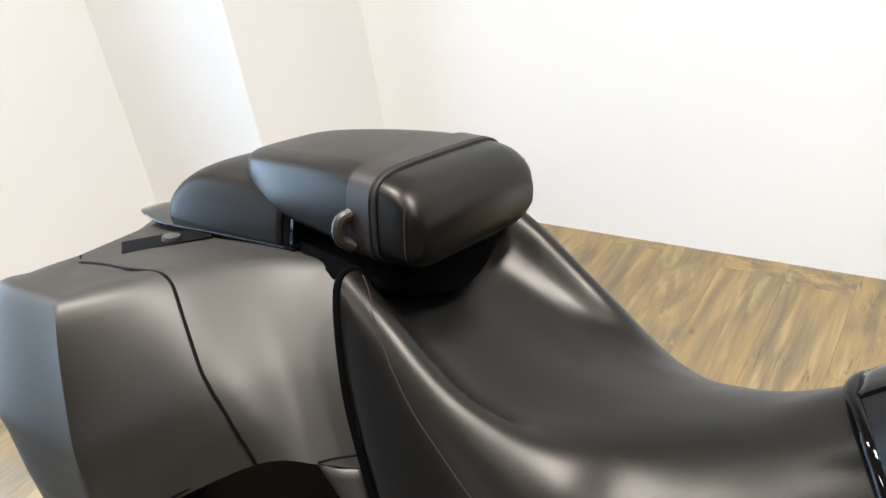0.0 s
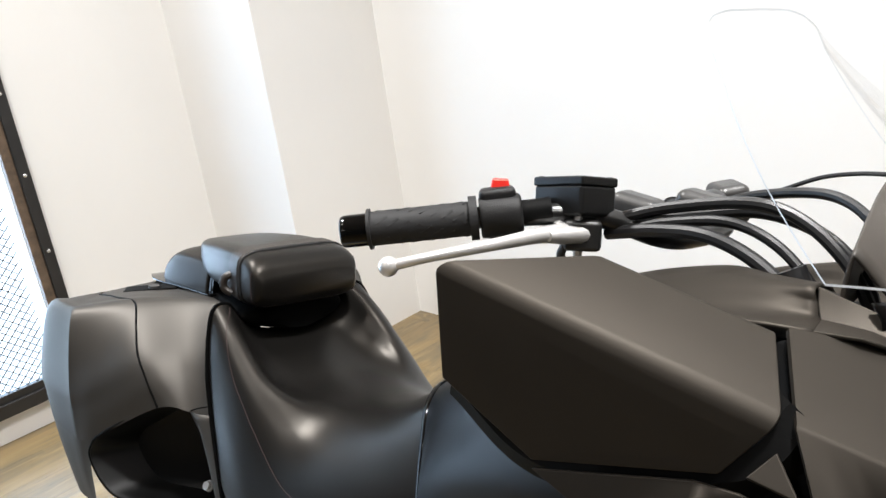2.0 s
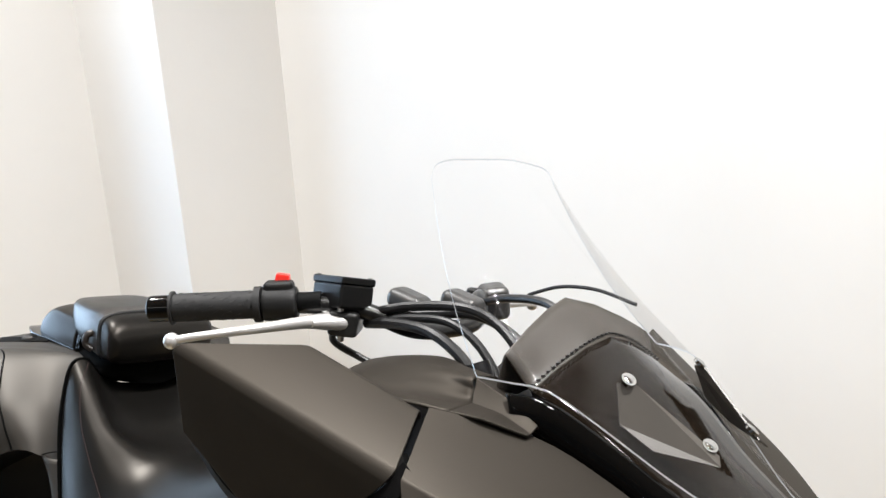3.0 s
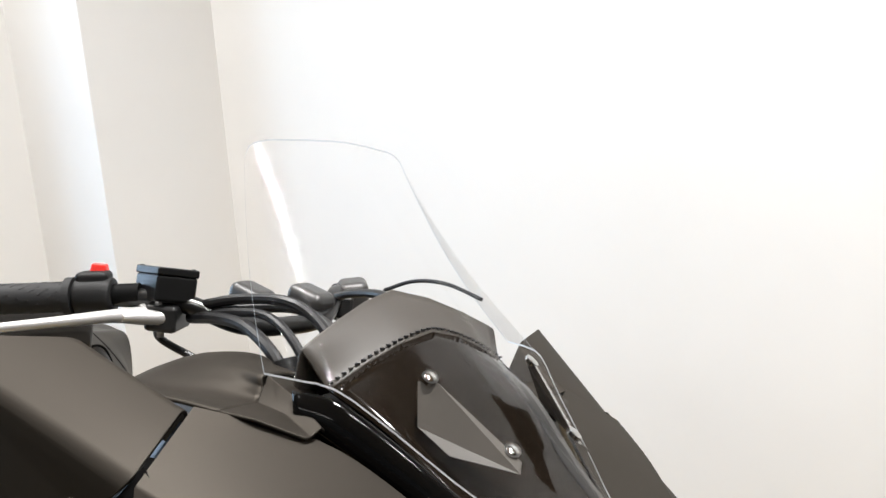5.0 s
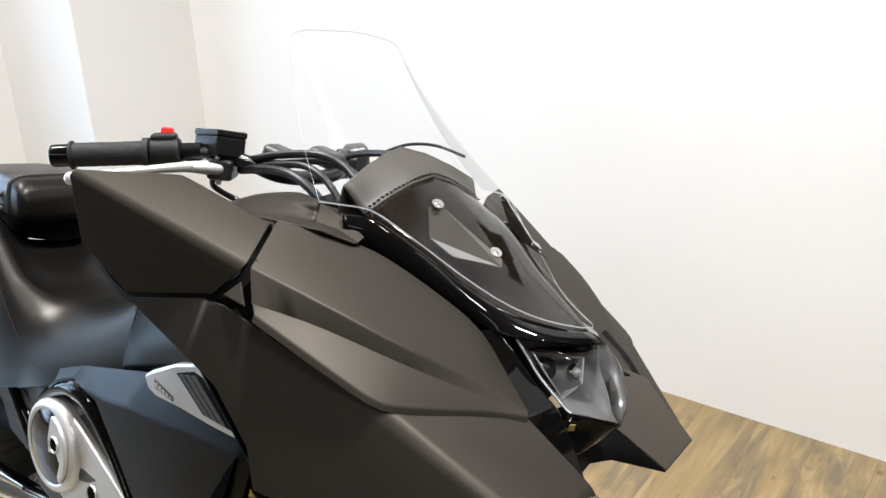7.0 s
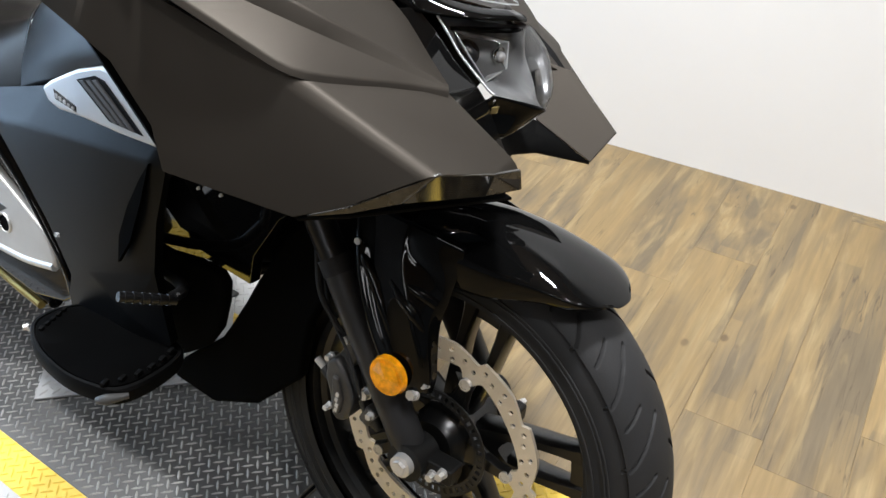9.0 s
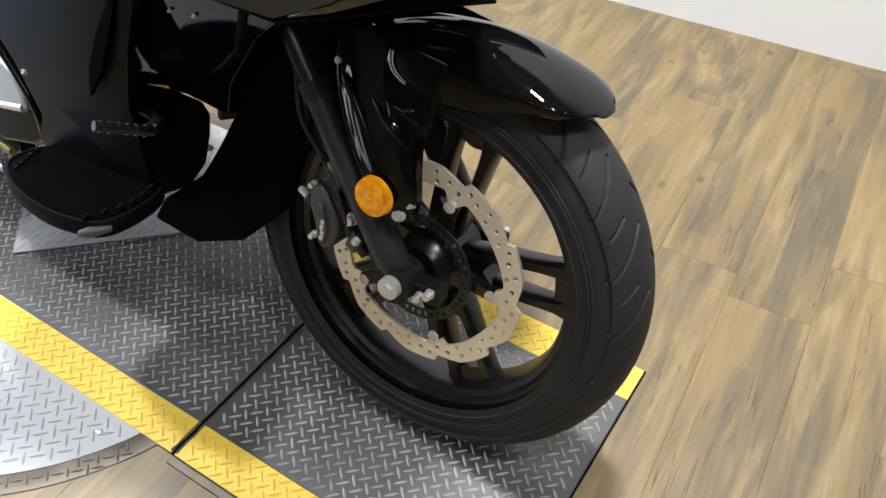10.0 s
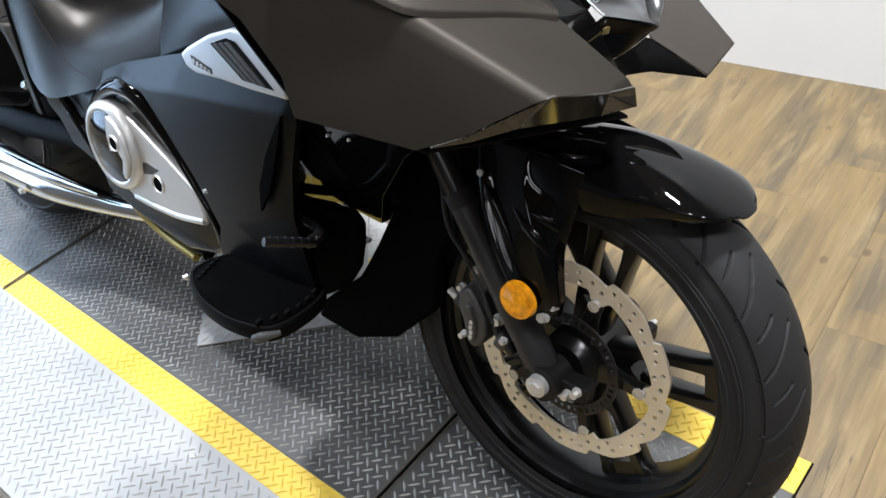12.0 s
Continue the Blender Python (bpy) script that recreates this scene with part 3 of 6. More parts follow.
def ring_with_holes(outer, inner, holes, y, depth):
    """A flat ring in the plane y, cut through by round holes."""
    bm = bmesh.new()
    edges = []
    for loop in (outer, inner, *holes):
        vs = [bm.verts.new((x, y, z)) for x, z in loop]
        edges += [bm.edges.new((vs[i], vs[(i + 1) % len(vs)])) for i in range(len(vs))]
    bmesh.ops.triangle_fill(bm, edges=edges, use_beauty=True)
    r = bmesh.ops.extrude_face_region(bm, geom=list(bm.faces))
    bmesh.ops.translate(bm, vec=(0, depth, 0), verts=[v for v in r["geom"] if isinstance(v, bmesh.types.BMVert)])
    return bm


def circle(cx, cz, r, n, wave=0.0, count=1, phase=0.0):
    return [(cx + (r + wave * math.cos(count * (a - phase))) * math.cos(a), cz + (r + wave * math.cos(count * (a - phase))) * math.sin(a)) for a in np.linspace(0, 2 * math.pi, n, endpoint=False)]


# ---- front wheel
rim_prof = [(0.2360, -0.047), (0.2360, -0.043), (0.2290, -0.040), (0.2200, -0.034), (0.2120, -0.030), (0.2080, -0.020), (0.2080, 0.020), (0.2120, 0.030), (0.2200, 0.034), (0.2290, 0.040), (0.2360, 0.043), (0.2360, 0.047), (0.2250, 0.046), (0.2150, 0.020), (0.2150, -0.020), (0.2250, -0.046)]
front_wheel = part("front_wheel", revolve([(r, y) for r, y in rim_prof], 120, (FX, 0, FZ), closed=True), M_RIM, bike, "satin black cast alloy wheel rim", angle=30)
tyre("tyre", FX, FZ, R_T, 0.122, front_wheel, 0.2300)
part("hub", revolve([(0.0, -0.062), (0.034, -0.062), (0.040, -0.045), (0.052, -0.035), (0.050, 0.0), (0.052, 0.035), (0.040, 0.05), (0.0, 0.05)], 48, (FX, 0, FZ)), M_RIM, front_wheel)
for k in range(5):
    t = radians(9 + 72 * k)
    for s in (-1, 1):
        a0, a1 = t + s * 0.30, t + s * 0.135
        rows = []
        for f in np.linspace(0, 1, 9):
            r = 0.040 + f * (0.214 - 0.040)
            a = a0 * (1 - f) ** 1.4 + a1 * (1 - (1 - f) ** 1.4)
            w = 0.0125 - 0.004 * math.sin(f * math.pi) + (0.006 * max(0, f - 0.85) / 0.15)
            d = 0.022 - 0.007 * f
            c, sn = math.cos(a), math.sin(a)
            rows.append([(FX + r * c - q * sn, yy, FZ + r * sn + q * c) for q, yy in ((-w, -d * 0.6), (-w * 0.6, -d), (w * 0.6, -d), (w, -d * 0.6), (w, d * 0.6), (w * 0.6, d), (-w * 0.6, d), (-w, d * 0.6))])
        bm = bmesh.new()
        vs = grid_faces(bm, rows, True)
        part("spoke", bm, M_RIM, front_wheel, angle=40)
    # solid root where a pair of spokes leaves the hub, hollowed round at its outer end
    bm = bmesh.new()
    rows = []
    for yy in (0.020, 0.016, -0.016, -0.020):
        rows.append([(FX + r * math.cos(t + d), yy, FZ + r * math.sin(t + d)) for r, d in ((0.040, -0.34), (0.098, -0.165), (0.088, -0.09), (0.083, 0.0), (0.088, 0.09), (0.098, 0.165), (0.040, 0.34))])
    vs = grid_faces(bm, rows, True)
    bm.faces.new(vs[0][::-1])
    bm.faces.new(vs[-1])
    part("spoke_root", bm, M_RIM, front_wheel, angle=40)
    # web between a pair of spokes at the rim
    bm = bmesh.new()
    web = [[(FX + r * math.cos(a), y, FZ + r * math.sin(a)) for a in np.linspace(t - 0.13, t + 0.13, 6)] for r, y in ((0.186, 0.010), (0.186, -0.010), (0.214, -0.014), (0.214, 0.014))]
    grid_faces(bm, web + [web[0]])
    part("spoke_web", bm, M_RIM, front_wheel, angle=40)

DY = -0.046
NOTCH = radians(70.5)                      # ten sawtooth notches round the disc


def toothed(n):
    """The disc's outer edge: each tooth drops sharply, then swells back."""
    pts = []
    for a in np.linspace(0, 2 * math.pi, n, endpoint=False):
        f = ((a - NOTCH) / (2 * math.pi) * 10) % 1.0
        rr = float(np.interp(f, (0.0, 0.035, 0.10, 0.45, 0.94, 1.0), (0.1570, 0.1480, 0.1480, 0.1570, 0.1570, 0.1570)))
        pts.append((FX + rr * math.cos(a), FZ + rr * math.sin(a)))
    return pts


def tabbed(n):
    """The disc's inner edge with five tabs that hold the bobbins."""
    pts = []
    for a in np.linspace(0, 2 * math.pi, n, endpoint=False):
        d = (math.degrees(a) - 73.3 + 36) % 72 - 36
        rr = 0.1270 - 0.0165 * math.exp(-(d / 6.0) ** 4) + 0.0025 * math.cos(radians(d * 5))
        pts.append((FX + rr * math.cos(a), FZ + rr * math.sin(a)))
    return pts


holes = []
for k in range(10):
    for deg, r in ((-55, 0.1470), (-56.5, 0.1335), (-64, 0.1410), (-71, 0.1345), (-77, 0.1458), (-83, 0.1405)):
        a = radians(deg + 36 * k)
        holes.append(circle(FX + r * math.cos(a), FZ + r * math.sin(a), 0.0038, 10))
disc = part("brake_disc", ring_with_holes(toothed(360), tabbed(240), holes, DY, 0.005), M_STEEL, front_wheel, "drilled wave-edged steel brake disc", angle=30)
for k in range(5):
    # arms of the carrier, from the hub out to each bobbin
    a = radians(73.3 + 72 * k)
    bm = bmesh.new()
    rows = []
    for r, w, y in ((0.045, 0.024, -0.036), (0.075, 0.013, -0.040), (0.100, 0.010, -0.044), (0.1165, 0.011, -0.046)):
        c, sn = math.cos(a), math.sin(a)
        rows.append([(FX + r * c - q * sn, yy, FZ + r * sn + q * c) for q, yy in ((-w, y), (-w * 0.7, y - 0.005), (w * 0.7, y - 0.005), (w, y), (w, y + 0.007), (-w, y + 0.007))])
    vs = grid_faces(bm, rows, True)
    bm.faces.new(vs[-1])
    part("carrier_arm", bm, M_RIM, front_wheel, angle=40)
for k in range(5):
    a = radians(73.3 + 72 * k)
    q = (FX + 0.1125 * math.cos(a), DY - 0.002, FZ + 0.1125 * math.sin(a))
    m = Matrix.Translation(q) @ pose(0, 0, 0, 90)
    bm = bmesh.new()
    bmesh.ops.create_cone(bm, cap_ends=True, segments=24, radius1=0.0092, radius2=0.0084, depth=0.007, matrix=m)
    bobbin = part("disc_bobbin", bm, M_BOLT, front_wheel, angle=30)
    part("bobbin_well", revolve([(0.0052, -0.0008), (0.0040, 0.0015), (0.0, 0.0015)], 18, (q[0], q[1] - 0.0032, q[2])), M_ENGINE, bobbin, angle=30)
slots = []
for a in np.linspace(0, 2 * math.pi, 44, endpoint=False):
    slots.append([(FX + r * math.cos(a + d), FZ + r * math.sin(a + d)) for r, d in ((0.071, -0.035), (0.079, -0.035), (0.079, 0.035), (0.071, 0.035))])
part("sensor_ring", ring_with_holes(circle(FX, FZ, 0.083, 88), circle(FX, FZ, 0.067, 88), slots, DY - 0.008, 0.002), M_ENGINE, front_wheel, "slotted wheel-speed sensor ring", angle=30)

# ---- fork
fork_dir = Vector((-0.565, 0, 0.825)).normalized()


def fork_leg(y):
    base = Vector((FX - 0.002, y, FZ))
    s = -1 if y < 0 else 1
    leg = part("fork_leg", tube([base + fork_dir * -0.02, base + fork_dir * 0.03, base + fork_dir * 0.16, base + fork_dir * 0.27], [0.016, 0.0235, 0.0240, 0.0225], 30, 24), M_SLIDER, bike, "satin black fork slider", angle=30)
    part("fork_tube", tube([base + fork_dir * 0.255, base + fork_dir * 0.62], 0.0205, 8, 20), M_RIM, leg)
    part("dust_seal", tube([base + fork_dir * 0.262, base + fork_dir * 0.285], 0.0238, 4, 24), M_RUBBER, leg, angle=30)
    clamp = tube([base + Vector((0, -0.022, 0)), base + Vector((0, 0.022, 0))], 0.027, 6, 24)
    part("axle_clamp", clamp, M_PLASTIC, leg, angle=30)
    bm = bmesh.new()
    bmesh.ops.create_cone(bm, cap_ends=True, segments=24, radius1=0.0165, radius2=0.0155, depth=0.012, matrix=Matrix.Translation(base + Vector((0, s * 0.026, 0))) @ pose(0, 0, 0, 90))
    bmesh.ops.create_cone(bm, cap_ends=True, segments=6, radius1=0.0105, radius2=0.0100, depth=0.022, matrix=Matrix.Translation(base + Vector((0, s * 0.026, 0))) @ pose(0, 0, 0, 90))
    part("axle_nut", bm, M_BOLT, leg, "zinc axle nut", angle=25)
    for dx, dz in ((0.037, -0.006), (0.051, 0.004)):
        bolt(base + Vector((dx, s * 0.006, dz)), (0, s, 0), 0.006, 0.010, leg, "pinch_bolt")
    part("pinch_lug", box(0.055, 0.03, 0.026, Matrix.Translation(base + Vector((0.036, s * -0.008, -0.002)))), M_PLASTIC, leg, bevel=0.004)
    return leg


right_leg = fork_leg(-0.094)
fork_leg(0.094)


def reflector(y):
    s = -1 if y < 0 else 1
    bm = bmesh.new()
    m = Matrix.Translation((1.612, y, 0.444)) @ pose(0, 0, 0, 90 * -s, 0, 0)
    bmesh.ops.create_cone(bm, cap_ends=True, segments=36, radius1=0.0275, radius2=0.0255, depth=0.008, matrix=m)
    base = part("reflector", bm, M_ORANGE, bike, "round orange side reflector", angle=30)
    bm = bmesh.new()
    for k in range(6):
        a = k * math.pi / 3
        vs = [bm.verts.new(m @ Vector(q)) for q in ((0, 0, 0.0072), (0.0225 * math.cos(a), 0.0225 * math.sin(a), 0.0072 - 0.0032 * (k % 2)), (0.0225 * math.cos(a + 1.047), 0.0225 * math.sin(a + 1.047), 0.0040 + 0.0032 * (k % 2)))]
        bm.faces.new(vs)
    part("prism", bm, M_ORANGE, base, smooth=False)
    return base


reflector(-0.132)
reflector(0.132)

# ---- front mudguard with its fork covers
sections = []
for deg in (55.0, 56.2, 58, 61, 65, 70, 76, 82, 90, 104, 118, 132, 146):
    w = float(np.interp(deg, (55, 56.2, 58, 61, 66, 76), (0.030, 0.046, 0.058, 0.068, 0.074, 0.079)))
    skirt = float(np.interp(deg, (55, 58, 61, 65, 70, 76, 82, 90, 104, 130, 146), (0.008, 0.019, 0.027, 0.036, 0.052, 0.070, 0.080, 0.082, 0.075, 0.062, 0.055)))
    crown = float(np.interp(deg, (55, 60, 66, 73, 80, 94, 110), (0.343, 0.3435, 0.3425, 0.340, 0.337, 0.332, 0.332)))
    row = []
    for f, d in ((-0.955, 1.0), (-0.985, 0.80), (-1.0, 0.60), (-0.985, 0.50), (-0.93, 0.40), (-0.80, 0.26), (-0.58, 0.11), (-0.30, 0.025), (0.0, 0.0), (0.30, 0.025), (0.58, 0.11), (0.80, 0.26), (0.93, 0.40), (0.985, 0.50), (1.0, 0.60), (0.985, 0.80), (0.955, 1.0)):
        a = radians(deg + 2.0 * abs(f) ** 3 * float(np.interp(deg, (55, 66), (1, 0))))
        R = crown - skirt * d
        row.append((FX + R * math.cos(a), w * f, FZ + R * math.sin(a)))
    sections.append(row)
fender = part("front_mudguard", loft(sections, 60, 65), M_GLOSS, bike, "gloss black front mudguard", thick=0.003, angle=70)
for s in (-1, 1):
    # shaped cover ahead of the fork leg: a ridged rear flank, a crease and a hollow front face
    rows = []
    for rear, ridge, valley, crease, hollow, front in (
            ((1.488, 0.076, 0.640), (1.508, 0.086, 0.636), (1.545, 0.083, 0.634), (1.585, 0.083, 0.632), (1.625, 0.080, 0.628), (1.662, 0.074, 0.622)),
            ((1.503, 0.086, 0.592), (1.523, 0.099, 0.590), (1.550, 0.093, 0.593), (1.590, 0.097, 0.594), (1.622, 0.086, 0.586), (1.656, 0.076, 0.572)),
            ((1.521, 0.097, 0.552), (1.540, 0.112, 0.549), (1.563, 0.105, 0.552), (1.607, 0.110, 0.556), (1.632, 0.096, 0.552), (1.650, 0.078, 0.543)),
            ((1.548, 0.108, 0.508), (1.566, 0.122, 0.505), (1.586, 0.115, 0.507), (1.628, 0.117, 0.519), (1.640, 0.105, 0.517), (1.647, 0.086, 0.512)),
            ((1.578, 0.115, 0.468), (1.594, 0.127, 0.466), (1.612, 0.120, 0.470), (1.643, 0.119, 0.487), (1.650, 0.108, 0.483), (1.652, 0.092, 0.478)),
            ((1.607, 0.117, 0.440), (1.620, 0.124, 0.438), (1.634, 0.120, 0.441), (1.651, 0.117, 0.455), (1.657, 0.109, 0.452), (1.658, 0.096, 0.448)),
            ((1.632, 0.112, 0.424), (1.638, 0.115, 0.422), (1.645, 0.114, 0.424), (1.653, 0.112, 0.430), (1.656, 0.108, 0.428), (1.657, 0.100, 0.426))):
        pts = [Vector(q) for q in (rear, ridge, valley, crease, hollow, front)]
        row = [pts[0], pts[0].lerp(pts[1], 0.75), pts[1], pts[1].lerp(pts[2], 0.3), pts[2], pts[2].lerp(pts[3], 0.8), pts[3], pts[3].lerp(pts[4], 0.25), pts[4], pts[4].lerp(pts[5], 0.7), pts[5]]
        rows.append([(q.x, s * q.y, q.z) for q in row])
    cover = part("fork_cover", loft(rows, 40, 61), M_GLOSS, bike, "gloss black fork cover with a raised ridge and a hollow face", thick=0.003, angle=70)
    # ribs added along the lamp highlights to imitate those bright lines
    for pts in (((1.512, 0.094, 0.588), (1.545, 0.106, 0.566), (1.579, 0.1142, 0.525), (1.611, 0.1215, 0.478)), ((1.585, 0.109, 0.560), (1.606, 0.1135, 0.546), (1.628, 0.1150, 0.530), (1.651, 0.1045, 0.490)), ((1.602, 0.1100, 0.564), (1.625, 0.1034, 0.5545), (1.642, 0.0930, 0.543))):
        part("cover_highlight_rib", tube([(x - 0.0015, s * (y - 0.0034), z - 0.0015) for x, y, z in pts], [0.0040, 0.0085, 0.0080, 0.0036][:len(pts)], 30, 24), M_GLOSS, cover)
    for q, r in (((1.5244, s * 0.096, 0.5865), 0.0055), ((1.6433, s * 0.116, 0.4243), 0.0075), ((1.655, s * 0.108, 0.440), 0.0045)):
        bolt(q, (0, s, 0.15), r, 0.007, cover)

# ---- brake caliper, hose and bracket
cal = [(1.497, 0.402), (1.512, 0.412), (1.527, 0.398), (1.541, 0.376), (1.546, 0.350), (1.538, 0.322), (1.524, 0.314), (1.512, 0.322), (1.506, 0.352), (1.496, 0.376)]
caliper = part("brake_caliper", side_plate(cal, -0.113, 0.070), M_CAST, bike, "dark cast brake caliper", bevel=0.006, segs=3)
part("caliper_bridge", side_plate([(1.513, 0.388), (1.523, 0.386), (1.533, 0.356), (1.529, 0.330), (1.519, 0.330), (1.516, 0.356)], -0.1185, 0.010), M_CAST, caliper, bevel=0.003)
for k in range(4):
    part("caliper_mark", box(0.0052, 0.001, 0.0062, Matrix.Translation((1.5245 + 0.0012 * (k % 2), -0.1190, 0.337 + 0.0085 * k)) @ pose(0, 0, 0, 0, 12)), M_BOLT, caliper)
part("slide_arm", side_plate([(1.478, 0.392), (1.490, 0.400), (1.500, 0.396), (1.508, 0.414), (1.520, 0.440), (1.536, 0.438), (1.540, 0.420), (1.530, 0.398), (1.512, 0.380), (1.490, 0.372)], -0.098, 0.018), M_CAST, caliper, bevel=0.004)
part("pad_carrier", side_plate([(1.528, 0.420), (1.566, 0.392), (1.580, 0.360), (1.566, 0.330), (1.548, 0.322), (1.545, 0.360)], -0.088, 0.014), M_ENGINE, caliper, bevel=0.003)
for q, r in (((1.5238, -0.100, 0.444), 0.0070), ((1.5635, -0.102, 0.3772), 0.0075), ((1.5095, -0.112, 0.334), 0.0045), ((1.498, -0.102, 0.405), 0.0045)):
    bolt(q, (0, -1, 0), r, 0.009, caliper)
part("slide_pin", tube([(1.471, -0.100, 0.386), (1.488, -0.101, 0.378)], 0.0055, 6, 14), M_BOLT, caliper, "zinc slide pin", angle=30)
part("pin_boot", tube([(1.486, -0.101, 0.379), (1.500, -0.101, 0.372)], 0.0085, 6, 14), M_RUBBER, caliper, angle=30)
part("brake_hose", tube([(1.522, -0.106, 0.447), (1.504, -0.112, 0.468), (1.476, -0.112, 0.505), (1.455, -0.100, 0.58)], 0.0042, 24, 8), M_RUBBER, caliper)
part("sensor_cable", tube([(1.470, -0.098, 0.520), (1.495, -0.108, 0.470), (1.530, -0.116, 0.440), (1.552, -0.118, 0.405), (1.566, -0.108, 0.352)], 0.0022, 28, 8), M_RUBBER, caliper)
sensor = part("speed_sensor", box(0.020, 0.022, 0.030, Matrix.Translation((1.571, -0.100, 0.345)) @ pose(0, 0, 0, 0, 25)), M_CAST, caliper, "grey wheel-speed sensor", bevel=0.005)
part("sensor_collar", tube([(1.556, -0.100, 0.362), (1.571, -0.100, 0.345), (1.586, -0.098, 0.326)], [0.008, 0.011, 0.007], 12, 14), M_ENGINE, sensor, angle=30)
bolt((1.578, -0.110, 0.352), (0, -1, 0), 0.005, 0.006, sensor)

# ---- fairing: angular panels, the same on both sides
A, B, GT, GB = (1.175, -0.399, 1.011), (1.229, -0.280, 1.010), (1.336, -0.241, 0.975), (1.376, -0.306, 0.938)
ST, SL, CB = (1.351, -0.329, 0.903), (1.229, -0.355, 0.876), (1.153, -0.369, 0.917)


def sunk(verts):
    """The left panels: mirrored, and set a little lower and wider at the top."""
    out = []
    for x, y, z in verts:
        k = min(1, max(0, (z - 0.735) / 0.135)) * min(1, abs(y) / 0.25)
        out.append((x - 0.01 * k, -y + 0.065 * k, z - 0.06 * k))
    return out


def fairing(s):
    f = (lambda v: v) if s < 0 else sunk
    o = 1 if s < 0 else -1

    def panel(name, verts, faces, label, bevel=0.006, mat=None):
        bm = polys(f(verts), [fc if s < 0 else fc[::-1] for fc in faces])
        return part(name, bm, mat or M_MATTE, bike, label, thick=0.004, bevel=0.0012, segs=2, angle=40, soft_edge=bevel)

    upper = panel("upper_cowl", [A, B, GT, GB, ST, SL, CB, (1.222, -0.262, 0.955), (1.326, -0.222, 0.925)],
                  [(3, 2, 1, 0), (6, 5, 4, 3, 0), (2, 8, 7, 1)], "matte black upper fairing panel", 0.010)
    seam = [CB, SL, ST, GB]
    # dark tubes added behind the joints to keep daylight out of the gaps
    part("joint_shade_backing", tube(f([(x, y + 0.028, z - 0.003) for x, y, z in seam]), 0.021, 40, 8), M_DARK, bike)
    part("joint_shade_backing", tube(f([(x + 0.003, y + 0.012, z - 0.026) for x, y, z in (GB, GT)]), 0.019, 12, 8), M_DARK, bike)
    # front panel with a sunk flute along it
    T = [(1.342, -0.2385, 0.972), (1.402, -0.150, 0.950), (1.466, -0.115, 0.914), (1.534, -0.086, 0.876), (1.578, -0.090, 0.836), (1.630, -0.116, 0.813)]
    R1 = [(1.382, -0.3035, 0.935), (1.452, -0.270, 0.912), (1.533, -0.216, 0.875), (1.580, -0.163, 0.844), (1.608, -0.138, 0.827), (1.634, -0.118, 0.812)]
    R2 = [(1.4000, -0.3135, 0.9013), (1.456, -0.275, 0.889), (1.532, -0.224, 0.860), (1.580, -0.174, 0.836), (1.608, -0.146, 0.823), (1.635, -0.120, 0.811)]
    LO = [(1.4118, -0.3190, 0.8937), (1.485, -0.297, 0.8635), (1.555, -0.268, 0.8305), (1.591, -0.200, 0.8215), (1.611, -0.158, 0.8165), (1.637, -0.121, 0.8105)]
    RIM = [(x + 0.001, y - 0.0022, z - 0.006) for x, y, z in LO]
    rows = [f(r) for r in (T, R1, R2, LO, RIM)]
    bm = bmesh.new()
    lines = [[Vector(a).lerp(Vector(c), j / 5) for a, c in zip(r, r[1:]) for j in range(5)] + [Vector(r[-1])] for r in rows]
    lines = [eased(r, n) for r, n in zip(lines, (6, 6, 6, 2, 2))]
    cols = []
    for a, c, n in zip(lines, lines[1:], (2, 1, 1, 1)):
        cols += [[p.lerp(q, j / n) for p, q in zip(a, c)] for j in range(n)]
    cols.append(lines[-1])
    grid_faces(bm, cols if s < 0 else cols[::-1])
    front = part("front_cowl", bm, M_MATTE, bike, "matte black front fairing panel with a sunk flute", thick=0.004, angle=40, bevel=0.0012, segs=2, soft_edge=0.005)
    tab = [(1.3661, -0.3260, 0.9060), (1.3774, -0.3125, 0.9217), (1.3975, -0.3215, 0.9005)]
    part("joint_shade_backing", tube(f([(1.345, -0.283, 0.900), (1.366, -0.283, 0.895), (1.396, -0.282, 0.880), (1.450, -0.270, 0.862)]), 0.026, 12, 10), M_DARK, bike)
    part("cowl_tab", polys(f(tab), [(0, 2, 1) if s < 0 else (1, 2, 0)]), M_MATTE, front, thick=0.004, bevel=0.0012)
    # side fin running down to the nose
    V = [SL[:2] + (0.870,), (1.3510, -0.3280, 0.8980), (1.5560, -0.2705, 0.8275), (1.6400, -0.1200, 0.8080), (1.7280, -0.1020, 0.7500), (1.7072, -0.2352, 0.7675), (1.6277, -0.2660, 0.7155), (1.5762, -0.2803, 0.6912), (1.4374, -0.3258, 0.7063), (1.7310, -0.1040, 0.7260), (1.3344, -0.3446, 0.8278), (1.3720, -0.3347, 0.8061), (1.4212, -0.3253, 0.7505), (1.7150, -0.1420, 0.7490)]
    if s > 0:
        V[5], V[6], V[13], V[4], V[9] = (1.725, -0.153, 0.736), (1.640, -0.250, 0.712), (1.722, -0.146, 0.738), (1.700, -0.138, 0.750), (1.715, -0.140, 0.720)
    side = panel("side_cowl", V, [(0, 10, 1), (10, 11, 1), (11, 2, 1), (11, 12, 2), (12, 8, 7, 2), (2, 7, 6, 5), (3, 2, 5, 13, 4), (4, 13, 9)], "matte black side fin of the fairing", 0.014)
